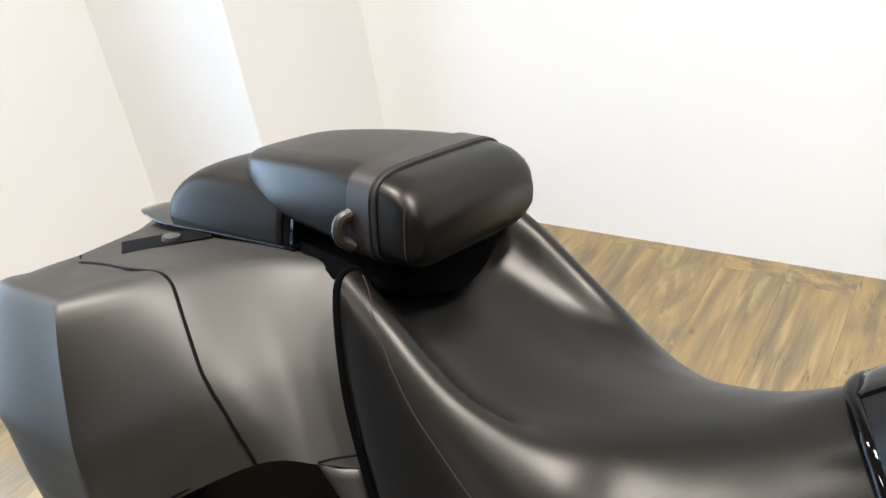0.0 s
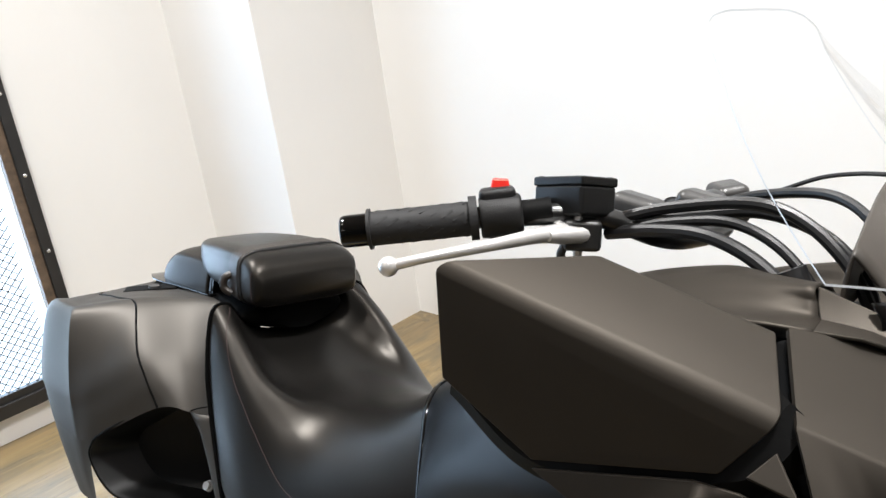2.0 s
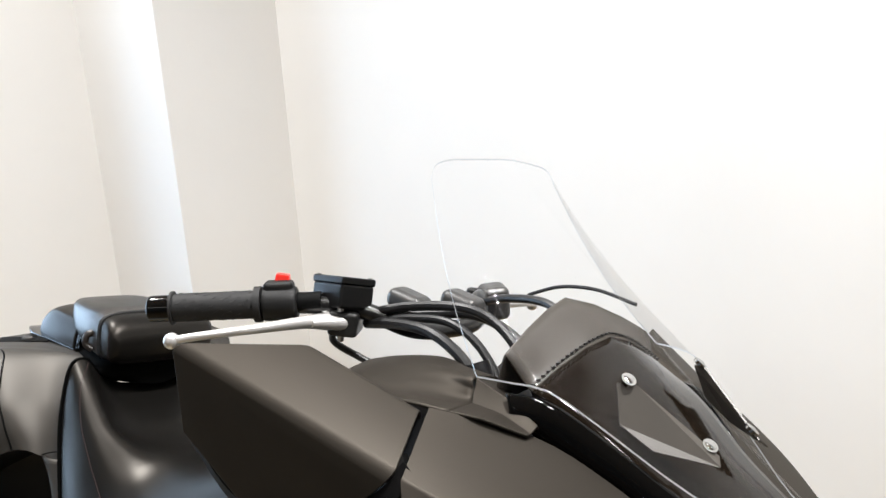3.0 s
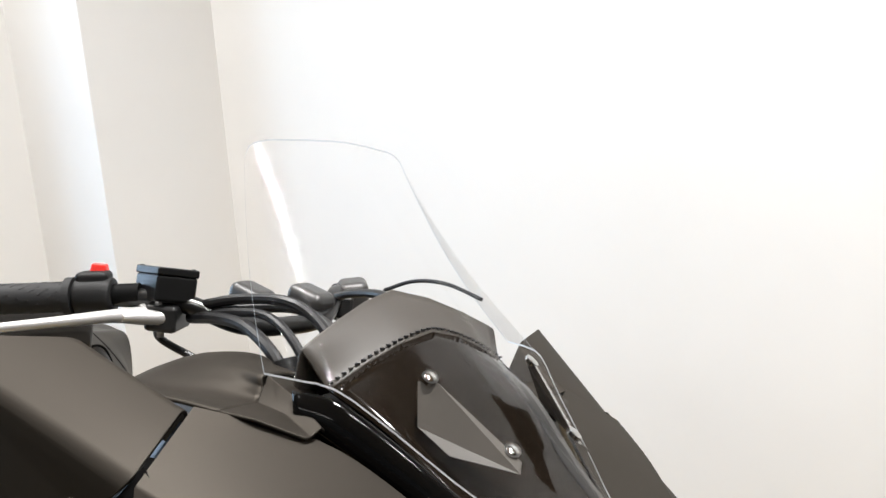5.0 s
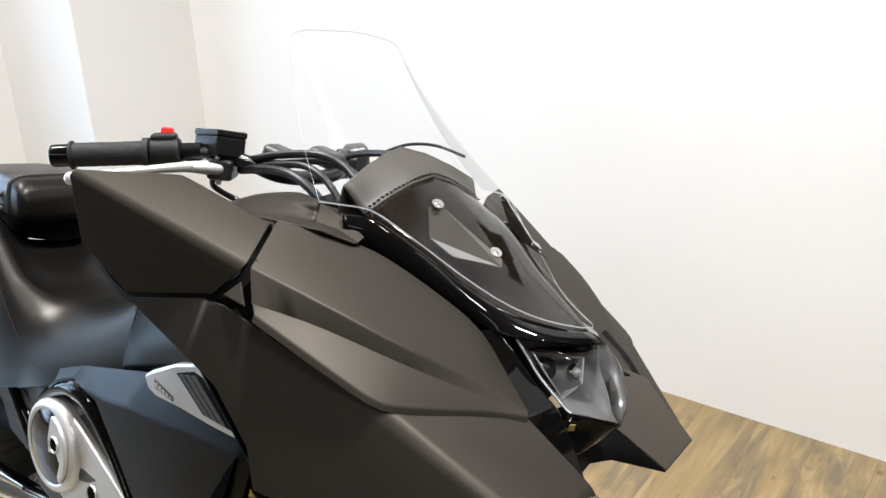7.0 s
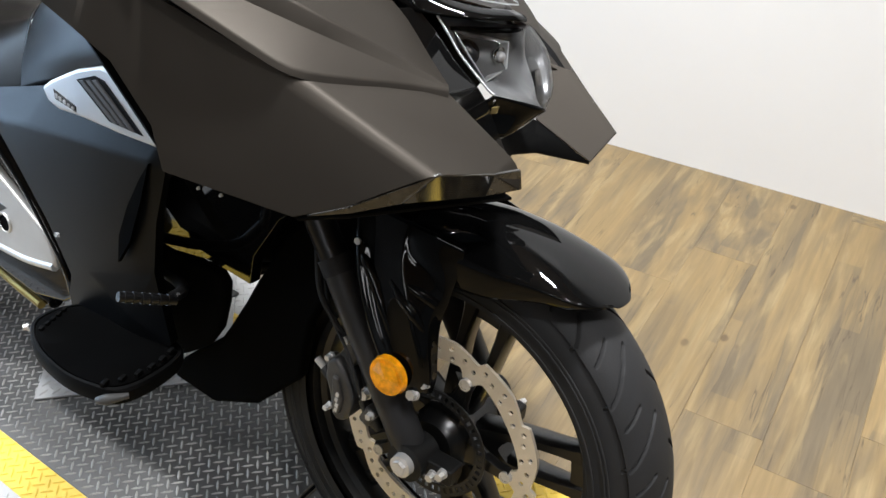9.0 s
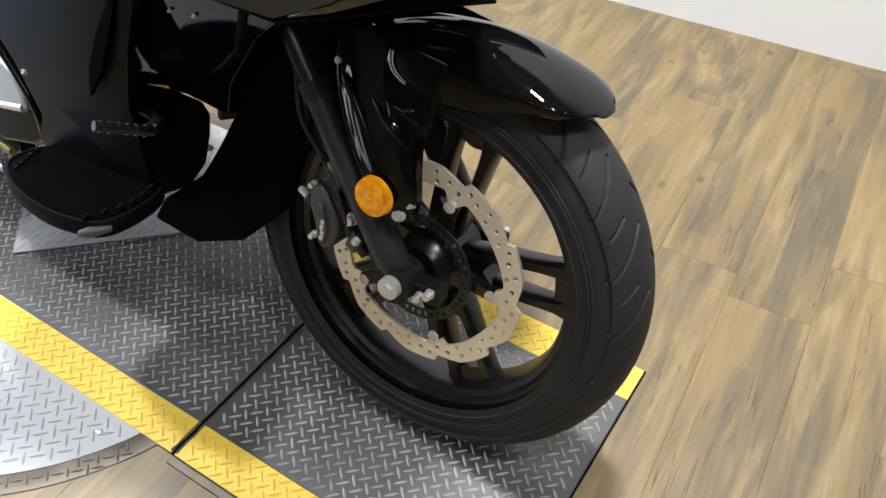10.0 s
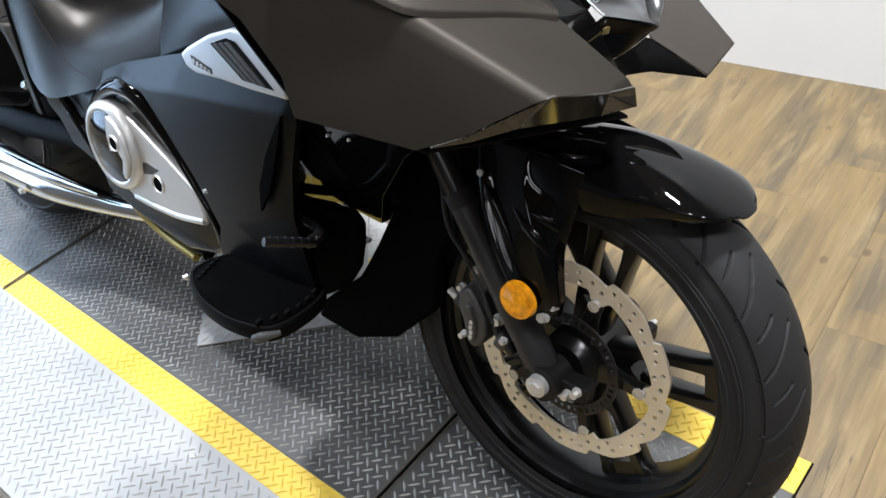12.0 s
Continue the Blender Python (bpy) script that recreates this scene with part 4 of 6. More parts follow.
    if s < 0:
        lens = [(1.631, -0.2625, 0.715), (1.7072, -0.2312, 0.766), (1.717, -0.139, 0.7475), (1.729, -0.104, 0.748), (1.731, -0.098, 0.725), (1.706, -0.135, 0.718), (1.675, -0.240, 0.728), (1.626, -0.255, 0.705), (1.587, -0.272, 0.693)]
        panel("position_lamp", lens, [(0, 8, 7, 6, 1), (1, 6, 5, 2), (2, 5, 4, 3)], "smoked strip lamp under the side fin", 0.003, M_LAMP)
    # inner liner below the fin: a near-black sheet that carries the shade there
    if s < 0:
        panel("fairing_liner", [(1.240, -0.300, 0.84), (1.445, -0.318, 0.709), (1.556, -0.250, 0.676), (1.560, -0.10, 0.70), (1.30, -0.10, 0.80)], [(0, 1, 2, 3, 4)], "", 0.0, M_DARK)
    if s > 0:
        inner = [(1.604, 0.128, 0.808), (1.652, 0.151, 0.799), (1.727, 0.153, 0.737), (1.718, 0.107, 0.704), (1.637, 0.098, 0.739)]
        part("fin_inner_face", polys(inner, [(4, 3, 2, 1, 0)]), M_MATTE, bike, "matte black inner face of the side fin", thick=0.003, bevel=0.003)
        part("fin_joint", tube([(1.560, 0.190, 0.826), (1.600, 0.183, 0.803), (1.632, 0.176, 0.783)], [0.006, 0.007, 0.004], 14, 10), M_DARK, bike)
    # shadowed underside of the fin: a dark sheet, the shade put into its colour
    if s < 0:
        panel("fin_underside_shade", [(1.624, -0.250, 0.702), (1.702, -0.132, 0.712), (1.722, -0.100, 0.714), (1.640, -0.075, 0.722), (1.560, -0.14, 0.70), (1.572, -0.270, 0.686)], [(0, 1, 2, 3, 4, 5)], "", 0.0, M_DARK)
    # pod beside the dash: swelling rear part, then a folded point
    S = [[(1.15, -0.255, 0.935), (1.147, -0.215, 0.932), (1.143, -0.19, 0.938), (1.14, -0.155, 0.948), (1.135, -0.11, 0.952), (1.13, -0.08, 0.925)],
         [(1.2, -0.255, 0.955), (1.195, -0.215, 0.950), (1.19, -0.19, 0.957), (1.185, -0.155, 0.965), (1.18, -0.11, 0.965), (1.175, -0.075, 0.925)],
         [(1.262, -0.255, 0.966), (1.252, -0.212, 0.958), (1.246, -0.186, 0.967), (1.24, -0.15, 0.979), (1.235, -0.1, 0.973), (1.23, -0.07, 0.915)],
         [(1.318, -0.242, 0.972), (1.296, -0.198, 0.964), (1.286, -0.174, 0.974), (1.278, -0.15, 0.983), (1.27, -0.1, 0.97), (1.265, -0.07, 0.915)],
         [(1.352, -0.222, 0.969), (1.336, -0.172, 0.965), (1.329, -0.162, 0.976), (1.325, -0.157, 0.985), (1.315, -0.1, 0.97), (1.31, -0.07, 0.915)]]
    S2 = [S[-1], [(1.377, -0.2045, 0.9666), (1.369, -0.1667, 0.9624), (1.367, -0.1594, 0.9677), (1.364, -0.1544, 0.9742), (1.35, -0.115, 0.955), (1.345, -0.09, 0.91)],
          [(1.404, -0.1724, 0.9537), (1.404, -0.1666, 0.9541), (1.404, -0.1614, 0.9568), (1.402, -0.1554, 0.9593), (1.392, -0.135, 0.944), (1.388, -0.125, 0.92)]]
    pod = part("mirror_pod", loft([f(r) for r in S], 24, 31), M_MATTE, bike, "smooth rounded pod beside the dash", thick=0.003)
    bm = bmesh.new()
    nose = [f(r) for r in S2]
    nose = [[Vector(p).lerp(Vector(q), k / 4) for p, q in zip(a, c)] for a, c in zip(nose, nose[1:]) for k in range(4)] + [[Vector(p) for p in nose[-1]]]
    grid_faces(bm, nose)
    part("pod_point", bm, M_MATTE, pod, thick=0.003, angle=24, bevel=0.0012, segs=2)
    # gloss black strip between front panel and screen
    outer = [(1.375, -0.163, 0.962), (1.402, -0.147, 0.946), (1.466, -0.112, 0.910), (1.534, -0.084, 0.876), (1.570, -0.078, 0.874), (1.615, -0.052, 0.876), (1.652, 0.0, 0.876)]
    inner = [(1.365, -0.160, 0.984), (1.402, -0.140, 0.982), (1.445, -0.115, 0.958), (1.504, -0.087, 0.922), (1.553, -0.060, 0.897), (1.598, -0.035, 0.886), (1.634, 0.0, 0.884)]
    midl = [tuple((np.array(a) + np.array(b)) / 2 + np.array((0.004, -0.003 if i < 4 else -0.002, 0.001))) for i, (a, b) in enumerate(zip(outer, inner))]
    bm = bmesh.new()
    strips = [[crom(f(r), 30)[i] for r in (outer, midl, inner)] for i in range(30)]
    grid_faces(bm, [crom(r, 8) for r in strips])
    part("screen_base_trim", bm, M_GLOSS, bike, "gloss black trim along the foot of the screen", thick=0.003 * -o)
    return upper


fairing(-1)
fairing(1)

# ---- dash hood
rows = []
for y in (-0.133, -0.12, -0.09, -0.045, 0.0, 0.045, 0.09, 0.12, 0.133):
    k = abs(y) / 0.133
    rows.append([(1.30 + 0.03 * k, y, 0.96), (1.306 + 0.03 * k, y, 1.046 - 0.040 * k ** 1.5), (1.316 + 0.026 * k, y * 0.99, 1.050 - 0.042 * k ** 1.5), (1.362 - 0.004 * k, y * 0.92, 1.031 - 0.044 * k ** 1.5), (1.372 - 0.004 * k, y * 0.91, 1.024 - 0.044 * k ** 1.5),
                 (1.43, y * 0.80, 0.988 - 0.030 * k), (1.50, y * 0.64, 0.936 - 0.018 * k), (1.56, y * 0.45, 0.901 - 0.006 * k), (1.624, y * 0.10, 0.883)])
bm = bmesh.new()
grid_faces(bm, [crom(r[:5], 24) for r in rows])
hood = part("dash_hood", bm, M_HOOD, bike, "dark brown dash hood with a stitched seam", thick=0.003, angle=40)
bm = bmesh.new()
grid_faces(bm, [crom(r[4:], 24) for r in rows])
part("dash_panel", bm, M_DASH, hood, "smooth dark brown panel below the seam", thick=0.003, angle=40)
for i in range(34):
    y = -0.118 + 0.236 * i / 33
    k = abs(y) / 0.122
    part("stitch", box(0.0022, 0.0045, 0.0018, Matrix.Translation((1.369 - 0.004 * k, y, 1.0275 - 0.044 * k ** 1.5))), M_RUBBER, hood)
for s in (-1, 1):
    plate = [(1.432, s * 0.077, 0.999), (1.448, s * 0.069, 1.001), (1.526, s * 0.042, 0.951), (1.532, s * 0.050, 0.944), (1.480, s * 0.080, 0.948), (1.446, s * 0.086, 0.964)]
    br = part("screen_bracket", polys(plate, [(0, 1, 2, 3, 4, 5) if s < 0 else (5, 4, 3, 2, 1, 0)]), M_BRACKET, bike, "grey triangular screen bracket", thick=0.002, smooth=False)
    for q in ((1.441, s * 0.072, 1.004), (1.517, s * 0.045, 0.958)):
        bm = bmesh.new()
        m = Matrix.Translation(q) @ Vector((0.5, s * 0.25, 0.8)).normalized().to_track_quat("Z", "Y").to_matrix().to_4x4()
        bmesh.ops.create_uvsphere(bm, u_segments=20, v_segments=10, radius=0.0066, matrix=m @ Matrix.Diagonal((1, 1, 0.55, 1)))
        bmesh.ops.create_cone(bm, cap_ends=True, segments=20, radius1=0.0075, radius2=0.0075, depth=0.004, matrix=m)
        part("screw", bm, M_CHROME, br)

# ---- windscreen
base = [(1.335, -0.168, 0.992), (1.368, -0.160, 0.994), (1.402, -0.143, 0.992), (1.444, -0.119, 0.968), (1.506, -0.089, 0.931), (1.555, -0.060, 0.905), (1.600, -0.034, 0.893), (1.638, 0.0, 0.891)]
base = base + [(x, -y, z) for x, y, z in base[-2::-1]]
topl = [(1.193, -0.112, 1.172), (1.190, -0.104, 1.186), (1.193, -0.085, 1.193), (1.197, -0.066, 1.195), (1.202, -0.044, 1.197), (1.205, -0.026, 1.198), (1.206, -0.012, 1.199), (1.207, 0.0, 1.199)]
topl = topl + [(x, -y, z) for x, y, z in topl[-2::-1]]
n = 37
lo, hi = crom(base, n), crom(topl, n)
rows = []
for f in np.linspace(0, 1, 14):
    row = []
    for a, b in zip(lo, hi):
        q = a.lerp(b, f)
        bow = math.sin(f * math.pi)
        row.append(q - Vector((0.006, 0, 0.009)) * bow)
    rows.append(row)
bm = bmesh.new()
grid_faces(bm, rows)
screen = part("windscreen", bm, M_SCREEN, bike, "clear curved acrylic windscreen", thick=0.0)
screen.visible_shadow = False
rim = [r[0] for r in rows] + list(rows[-1]) + [r[-1] for r in rows[::-1]] + list(rows[0])[::-1]
bm = bmesh.new()
k = len(rim)
ring_rows = [[rim[i] + Vector((0, 0, d)) for i in range(k)] for d in (-0.0009, 0.0009)]
vs = [[bm.verts.new(q) for q in r] for r in ring_rows]
for i in range(k):
    bm.faces.new((vs[0][i], vs[0][(i + 1) % k], vs[1][(i + 1) % k], vs[1][i]))
part("screen_edge", bm, M_EDGE, screen, "polished edge of the screen")

# ---- headlight: a lens that wraps from the near edge round to the far one, over a black chin
rows = [[(1.575, -0.068, 0.873), (1.610, -0.035, 0.869), (1.632, 0.005, 0.866), (1.640, 0.030, 0.864), (1.633, 0.045, 0.863), (1.600, 0.062, 0.863)],
        [(1.593, -0.063, 0.852), (1.632, -0.030, 0.850), (1.655, 0.005, 0.848), (1.660, 0.035, 0.846), (1.648, 0.052, 0.844), (1.610, 0.066, 0.844)],
        [(1.6095, -0.058, 0.832), (1.645, -0.028, 0.830), (1.668, 0.005, 0.828), (1.672, 0.038, 0.825), (1.656, 0.055, 0.823), (1.620, 0.066, 0.823)],
        [(1.641, -0.046, 0.802), (1.664, -0.020, 0.804), (1.682, 0.008, 0.803), (1.683, 0.032, 0.800), (1.670, 0.047, 0.797), (1.632, 0.060, 0.796)],
        [(1.648, -0.042, 0.797), (1.668, -0.012, 0.790), (1.683, 0.012, 0.783), (1.682, 0.026, 0.777), (1.670, 0.031, 0.772), (1.635, 0.050, 0.770)]]
lamp = part("headlight", loft(rows, 24, 41), M_LENS, bike, "clear wedge-shaped headlight lens")
lamp.visible_shadow = False
back = []
for row, d in zip(rows, (0.008, 0.044, 0.052, 0.036, 0.003)):
    back.append([(x - d * k - 0.001, y * 0.99, z) for (x, y, z), k in zip(row, (0.0, 0.9, 1.0, 0.95, 0.5, 0.0))])
part("lamp_back", loft(back, 18, 41), M_BEZEL, lamp, "grey inner lamp bezel")
part("lamp_shelf", slab([(1.578, -0.064), (1.610, -0.036), (1.630, 0.000), (1.634, 0.030), (1.600, 0.056), (1.575, 0.050)], 0.004, Matrix.Translation((0, 0, 0.861))), M_DARK, lamp, bevel=0.001)
# tapering reflector box: a bright frame round a dark well with the bulb in it
mid_lamp = Vector((1.616, -0.010, 0.832))
frame_lines = [Vector(q) for q in ((1.590, -0.050, 0.857), (1.606, -0.014, 0.850), (1.621, 0.020, 0.843), (1.629, 0.011, 0.815), (1.628, -0.030, 0.806), (1.612, -0.040, 0.828))]
well = [q.lerp(mid_lamp, 0.14) + Vector((-0.012, 0.0, -0.002)) for q in frame_lines]
bm = bmesh.new()
grid_faces(bm, [[q.lerp(mid_lamp, -0.06) for q in frame_lines], frame_lines, well], True)
part("lamp_frame", bm, M_BADGE, lamp, "bright frame of the reflector", thick=0.0008, angle=30)
part("lamp_well", polys([q + Vector((-0.0005, 0, 0)) for q in well], [(0, 1, 2, 3, 4, 5)]), M_GREYDARK, lamp, "dark reflector well", thick=0.001)
part("reflector_bowl", revolve([(0.003, -0.010), (0.007, -0.004), (0.0105, 0.004)], 28, (1.618, 0.006, 0.828), "x"), M_CHROME, lamp, "chrome reflector bowl", thick=0.001)
bm = bmesh.new()
bmesh.ops.create_uvsphere(bm, u_segments=14, v_segments=8, radius=0.0062, matrix=Matrix.Translation((1.622, 0.006, 0.828)))
part("bulb", bm, M_LEVER, lamp)
part("lens_edge", tube([Vector(r[0]) + Vector((0.001, -0.001, 0.001)) for r in rows], 0.0014, 30, 8), M_BADGE, lamp, "bright edge of the lens")
chin_low = [(1.634, -0.055, 0.774), (1.646, -0.042, 0.760), (1.658, -0.030, 0.748), (1.667, 0.000, 0.7585), (1.671, 0.030, 0.769), (1.636, 0.050, 0.766)]
middle = [tuple((Vector(p) + Vector(q)) / 2 + Vector((-0.003, 0, 0))) for p, q in zip(rows[-1], chin_low)]
chin = part("headlight_chin", loft([rows[-1], middle, chin_low], 10, 41), M_GLOSS, bike, "gloss black chin below the headlight", thick=0.002, angle=50)
part("chin_strip", tube([(1.6585, -0.030, 0.7475), (1.6675, 0.000, 0.758), (1.6715, 0.0305, 0.7685)], 0.0016, 24, 8), M_BADGE, chin, "thin bright strip")
part("chin_lamp", side_plate([(1.648, 0.783), (1.656, 0.786), (1.655, 0.777), (1.647, 0.774)], -0.0425, 0.004), M_LAMPGLASS, chin, "small amber-tinted lens in the chin", bevel=0.001)
part("lamp_housing", loft([[(1.530, 0.080 * math.cos(t), 0.830 + 0.045 * math.sin(t)) for t in np.linspace(0, 6.283, 14, endpoint=False)], [(1.575, 0.076 * math.cos(t), 0.815 + 0.050 * math.sin(t)) for t in np.linspace(0, 6.283, 14, endpoint=False)]], 6, 28, closed=True, caps=True), M_DARK, lamp)
for s in (-1, 1):
    v = [(1.536, -0.088, 0.874), (1.580, -0.093, 0.832), (1.634, -0.118, 0.808), (1.633, -0.051, 0.803), (1.606, -0.063, 0.829), (1.582, -0.074, 0.858), (1.557, -0.078, 0.878), (1.722, -0.104, 0.742), (1.665, -0.052, 0.740), (1.646, -0.044, 0.785)]
    v = v if s < 0 else mirror(v)[:7]
    fc = [(0, 1, 5, 6), (1, 2, 3, 4, 5)] + ([(2, 7, 8, 9, 3)] if s < 0 else [])
    part("headlight_surround", polys(v, [q if s < 0 else q[::-1] for q in fc]), M_GLOSS, bike, "gloss black headlight surround", thick=0.004, bevel=0.003)
# nose underside: sheet coloured near-black for the shade beneath
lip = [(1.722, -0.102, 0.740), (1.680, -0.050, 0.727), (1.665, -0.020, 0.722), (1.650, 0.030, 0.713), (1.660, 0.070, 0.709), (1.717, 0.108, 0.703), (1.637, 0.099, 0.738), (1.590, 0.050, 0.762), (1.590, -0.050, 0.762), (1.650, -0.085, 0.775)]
part("nose_lip", polys(lip, [(0, 1, 9), (1, 2, 8, 9), (2, 3, 7, 8), (3, 4, 6, 7), (4, 5, 6)]), M_DARK, bike, "underside of the nose, its shade coloured in black", thick=0.004)
part("nose_core", loft([[(x, w * math.cos(t), z + h * math.sin(t)) for t in np.linspace(0, 6.283, 14, endpoint=False)] for x, w, z, h in ((1.22, 0.10, 0.86, 0.07), (1.35, 0.11, 0.87, 0.08), (1.45, 0.10, 0.85, 0.09), (1.54, 0.07, 0.81, 0.07))], 12, 28, closed=True, caps=True), M_DARK, bike)

# ---- handlebar and its fittings
bar_pts = [(0.935, -0.272, 0.985), (1.010, -0.193, 1.000), (1.085, -0.115, 1.005), (1.130, -0.06, 0.985), (1.135, 0.0, 0.980), (1.130, 0.06, 0.985), (1.085, 0.115, 1.005), (1.010, 0.193, 0.978), (0.935, 0.272, 0.960)]
handlebar = part("handlebar", tube(bar_pts, 0.011, 60, 14), M_RIM, bike, "black tubular handlebar")
bar_axis = Vector((0.0945, 0.0985, 0.0185)).normalized()


def grip(s):
    end = Vector((0.918, s * 0.289, 0.982 if s < 0 else 0.956))
    ax = Vector((bar_axis.x, -s * bar_axis.y, bar_axis.z))
    g = part("grip", tube([end + ax * 0.028, end + ax * 0.130], 0.0168, 12, 28), M_RUBBER, bike, "ribbed black rubber grip", angle=30)
    q = ax.to_track_quat("Z", "Y").to_matrix().to_4x4()
    for i in range(9):
        for k in range(5):
            a = k * 1.2566 + i * 0.22
            c = end + ax * (0.042 + i * 0.0105)
            part("grip_rib", box(0.0007, 0.0022, 0.013, Matrix.Translation(c) @ q @ pose(0, 0, 0, 0, 0, math.degrees(a)) @ Matrix.Translation((0.0166, 0, 0)) @ pose(0, 0, 0, 30)), M_RUBBER, g)
    part("bar_end", tube([end, end + ax * 0.004, end + ax * 0.026], [0.0130, 0.0158, 0.0160], 10, 28), M_GLOSS, g, "gloss black bar-end weight", angle=30)
    part("grip_flange", tube([end + ax * 0.027, end + ax * 0.030], 0.0200, 4, 28), M_RUBBER, g, angle=30)
    part("inner_flange", tube([end + ax * 0.126, end + ax * 0.134], 0.0215, 4, 28), M_RUBBER, g, angle=30)
    sw = part("switch_housing", tube([end + ax * 0.136, end + ax * 0.141, end + ax * 0.172, end + ax * 0.177], [0.0185, 0.0205, 0.0205, 0.0170], 14, 24), M_PLASTIC, bike, "black switch housing", angle=30)
    c = end + ax * 0.156
    part("switch_block", box(0.026, 0.030, 0.036, Matrix.Translation(c + Vector((-0.004, 0, 0.012))) @ q), M_PLASTIC, sw, bevel=0.006, segs=3)
    part("switch_lobe", tube([c + Vector((-0.014, s * 0.010, -0.013)), c + Vector((0.004, s * -0.008, -0.012))], [0.0105, 0.0120], 6, 18), M_POCKET, sw, angle=30)
    part("split_line", tube([c + Vector((0, 0, -0.004)) + ax * d + ax.cross(Vector((0, 0, 1))) * e for d, e in ((-0.016, -0.0205), (0.016, -0.0205))], 0.0008, 4, 6), M_DARK, sw)
    part("bar_sleeve", tube([end + ax * 0.176, end + ax * 0.205], 0.0125, 4, 18), M_DARK, sw)
    part("switch_button", box(0.012, 0.010, 0.010, Matrix.Translation(c + Vector((-0.022, s * 0.010, -0.008)))), M_GREY, sw, bevel=0.002)
    if s < 0:
        bm = box(0.020, 0.014, 0.015, Matrix.Translation((1.017, -0.171, 1.030)) @ pose(0, 0, 0, 0, 0, 45))
        for v in bm.verts:
            if v.co.z > 1.03:
                v.co = Vector((1.017, -0.171, 1.03)).lerp(v.co, 0.78) + Vector((0, 0, 0.0016))
        part("kill_switch", bm, M_RED, sw, "red engine stop switch", bevel=0.0018)
    lever_pts = [(1.079, s * 0.140, 0.989), (1.078, s * 0.180, 0.991), (1.070, s * 0.235, 0.987), (1.048, s * 0.288, 0.979), (1.030, s * 0.312, 0.972)]
    lv = part("lever", tube(lever_pts, [0.0110, 0.0074, 0.0056, 0.0047, 0.0048], 36, 14), M_LEVER, bike, "polished alloy hand lever", angle=40)
    bm = bmesh.new()
    bmesh.ops.create_uvsphere(bm, u_segments=18, v_segments=12, radius=0.0090, matrix=Matrix.Translation((1.025, s * 0.316, 0.970)))
    part("lever_ball", bm, M_LEVER, lv)
    part("lever_blade", loft([[(1.052, s * 0.132, 0.978), (1.098, s * 0.122, 0.980), (1.098, s * 0.122, 0.998), (1.052, s * 0.132, 0.996)], [(1.066, s * 0.175, 0.985), (1.086, s * 0.175, 0.986), (1.086, s * 0.175, 0.995), (1.066, s * 0.175, 0.994)]], 6, 16, closed=True, caps=True), M_LEVER, lv, angle=40)
    part("lever_perch", box(0.036, 0.052, 0.030, Matrix.Translation((1.078, s * 0.118, 0.988)) @ pose(0, 0, 0, 0, 0, s * -40)), M_ENGINE, bike, bevel=0.005)
    for q3 in ((1.068, s * 0.142, 0.998), (1.086, s * 0.135, 0.999), (1.082, s * 0.128, 0.973)):
        bolt(q3, (0, 0, 1 if q3[2] > 0.98 else -1), 0.0045, 0.006, lv)
    return g


grip(-1)
grip(1)
# brake fluid reservoir
rm = Matrix.Translation((1.066, -0.117, 1.017)) @ pose(0, 0, 0, -6, -7, -8)
res = part("fluid_reservoir", box(0.068, 0.046, 0.030, rm), M_POCKET, bike, "square black brake fluid reservoir", bevel=0.004, segs=3)
part("reservoir_lid", box(0.0695, 0.0475, 0.009, rm @ Matrix.Translation((0, 0, 0.0185))), M_POCKET, res, bevel=0.002)
part("reservoir_neck", box(0.040, 0.030, 0.016, rm @ Matrix.Translation((0, 0, -0.020))), M_ENGINE, res, bevel=0.003)
for a, b in ((-0.028, -0.019), (0.028, 0.019)):
    bolt(rm @ Vector((a, b, 0.0222)), (0, 0, 1), 0.003, 0.0012, res, "lid_screw", M_ENGINE)
# cables and hoses
CABLES = [
    [(1.100, -0.095, 1.002), (1.150, -0.080, 1.018), (1.225, -0.070, 1.030), (1.270, -0.062, 1.018), (1.310, -0.060, 0.985), (1.335, -0.055, 0.94)],
    [(1.095, -0.100, 0.988), (1.150, -0.098, 0.998), (1.204, -0.100, 1.000), (1.251, -0.100, 0.984), (1.285, -0.098, 0.955), (1.310, -0.09, 0.91)],
    [(1.105, -0.090, 0.992), (1.160, -0.085, 1.006), (1.215, -0.082, 1.012), (1.262, -0.082, 0.995), (1.300, -0.080, 0.955), (1.315, -0.07, 0.91)],
    [(1.110, -0.085, 0.998), (1.170, -0.060, 1.012), (1.230, -0.050, 1.020), (1.285, -0.045, 1.004), (1.320, -0.04, 0.965), (1.33, -0.03, 0.91)],
    [(1.060, -0.120, 0.975), (1.050, -0.110, 0.955), (1.075, -0.080, 0.935), (1.120, -0.05, 0.915), (1.16, -0.03, 0.88)],
    [(1.100, 0.095, 1.002), (1.160, 0.085, 1.020), (1.235, 0.070, 1.028), (1.285, 0.055, 1.005), (1.325, 0.045, 0.95)],
]
for pts, r in zip(CABLES, (0.0058, 0.0066, 0.0050, 0.0058, 0.0045, 0.0056)):
    part("cable", tube(pts, r, 40, 10), M_CABLE, handlebar)
bm = tube([(1.28, -0.105, 0.985), (1.30, -0.102, 0.945), (1.315, -0.10, 0.90)], 0.013, 14, 14)
part("cable_sleeve", bm, M_CABLE, handlebar)
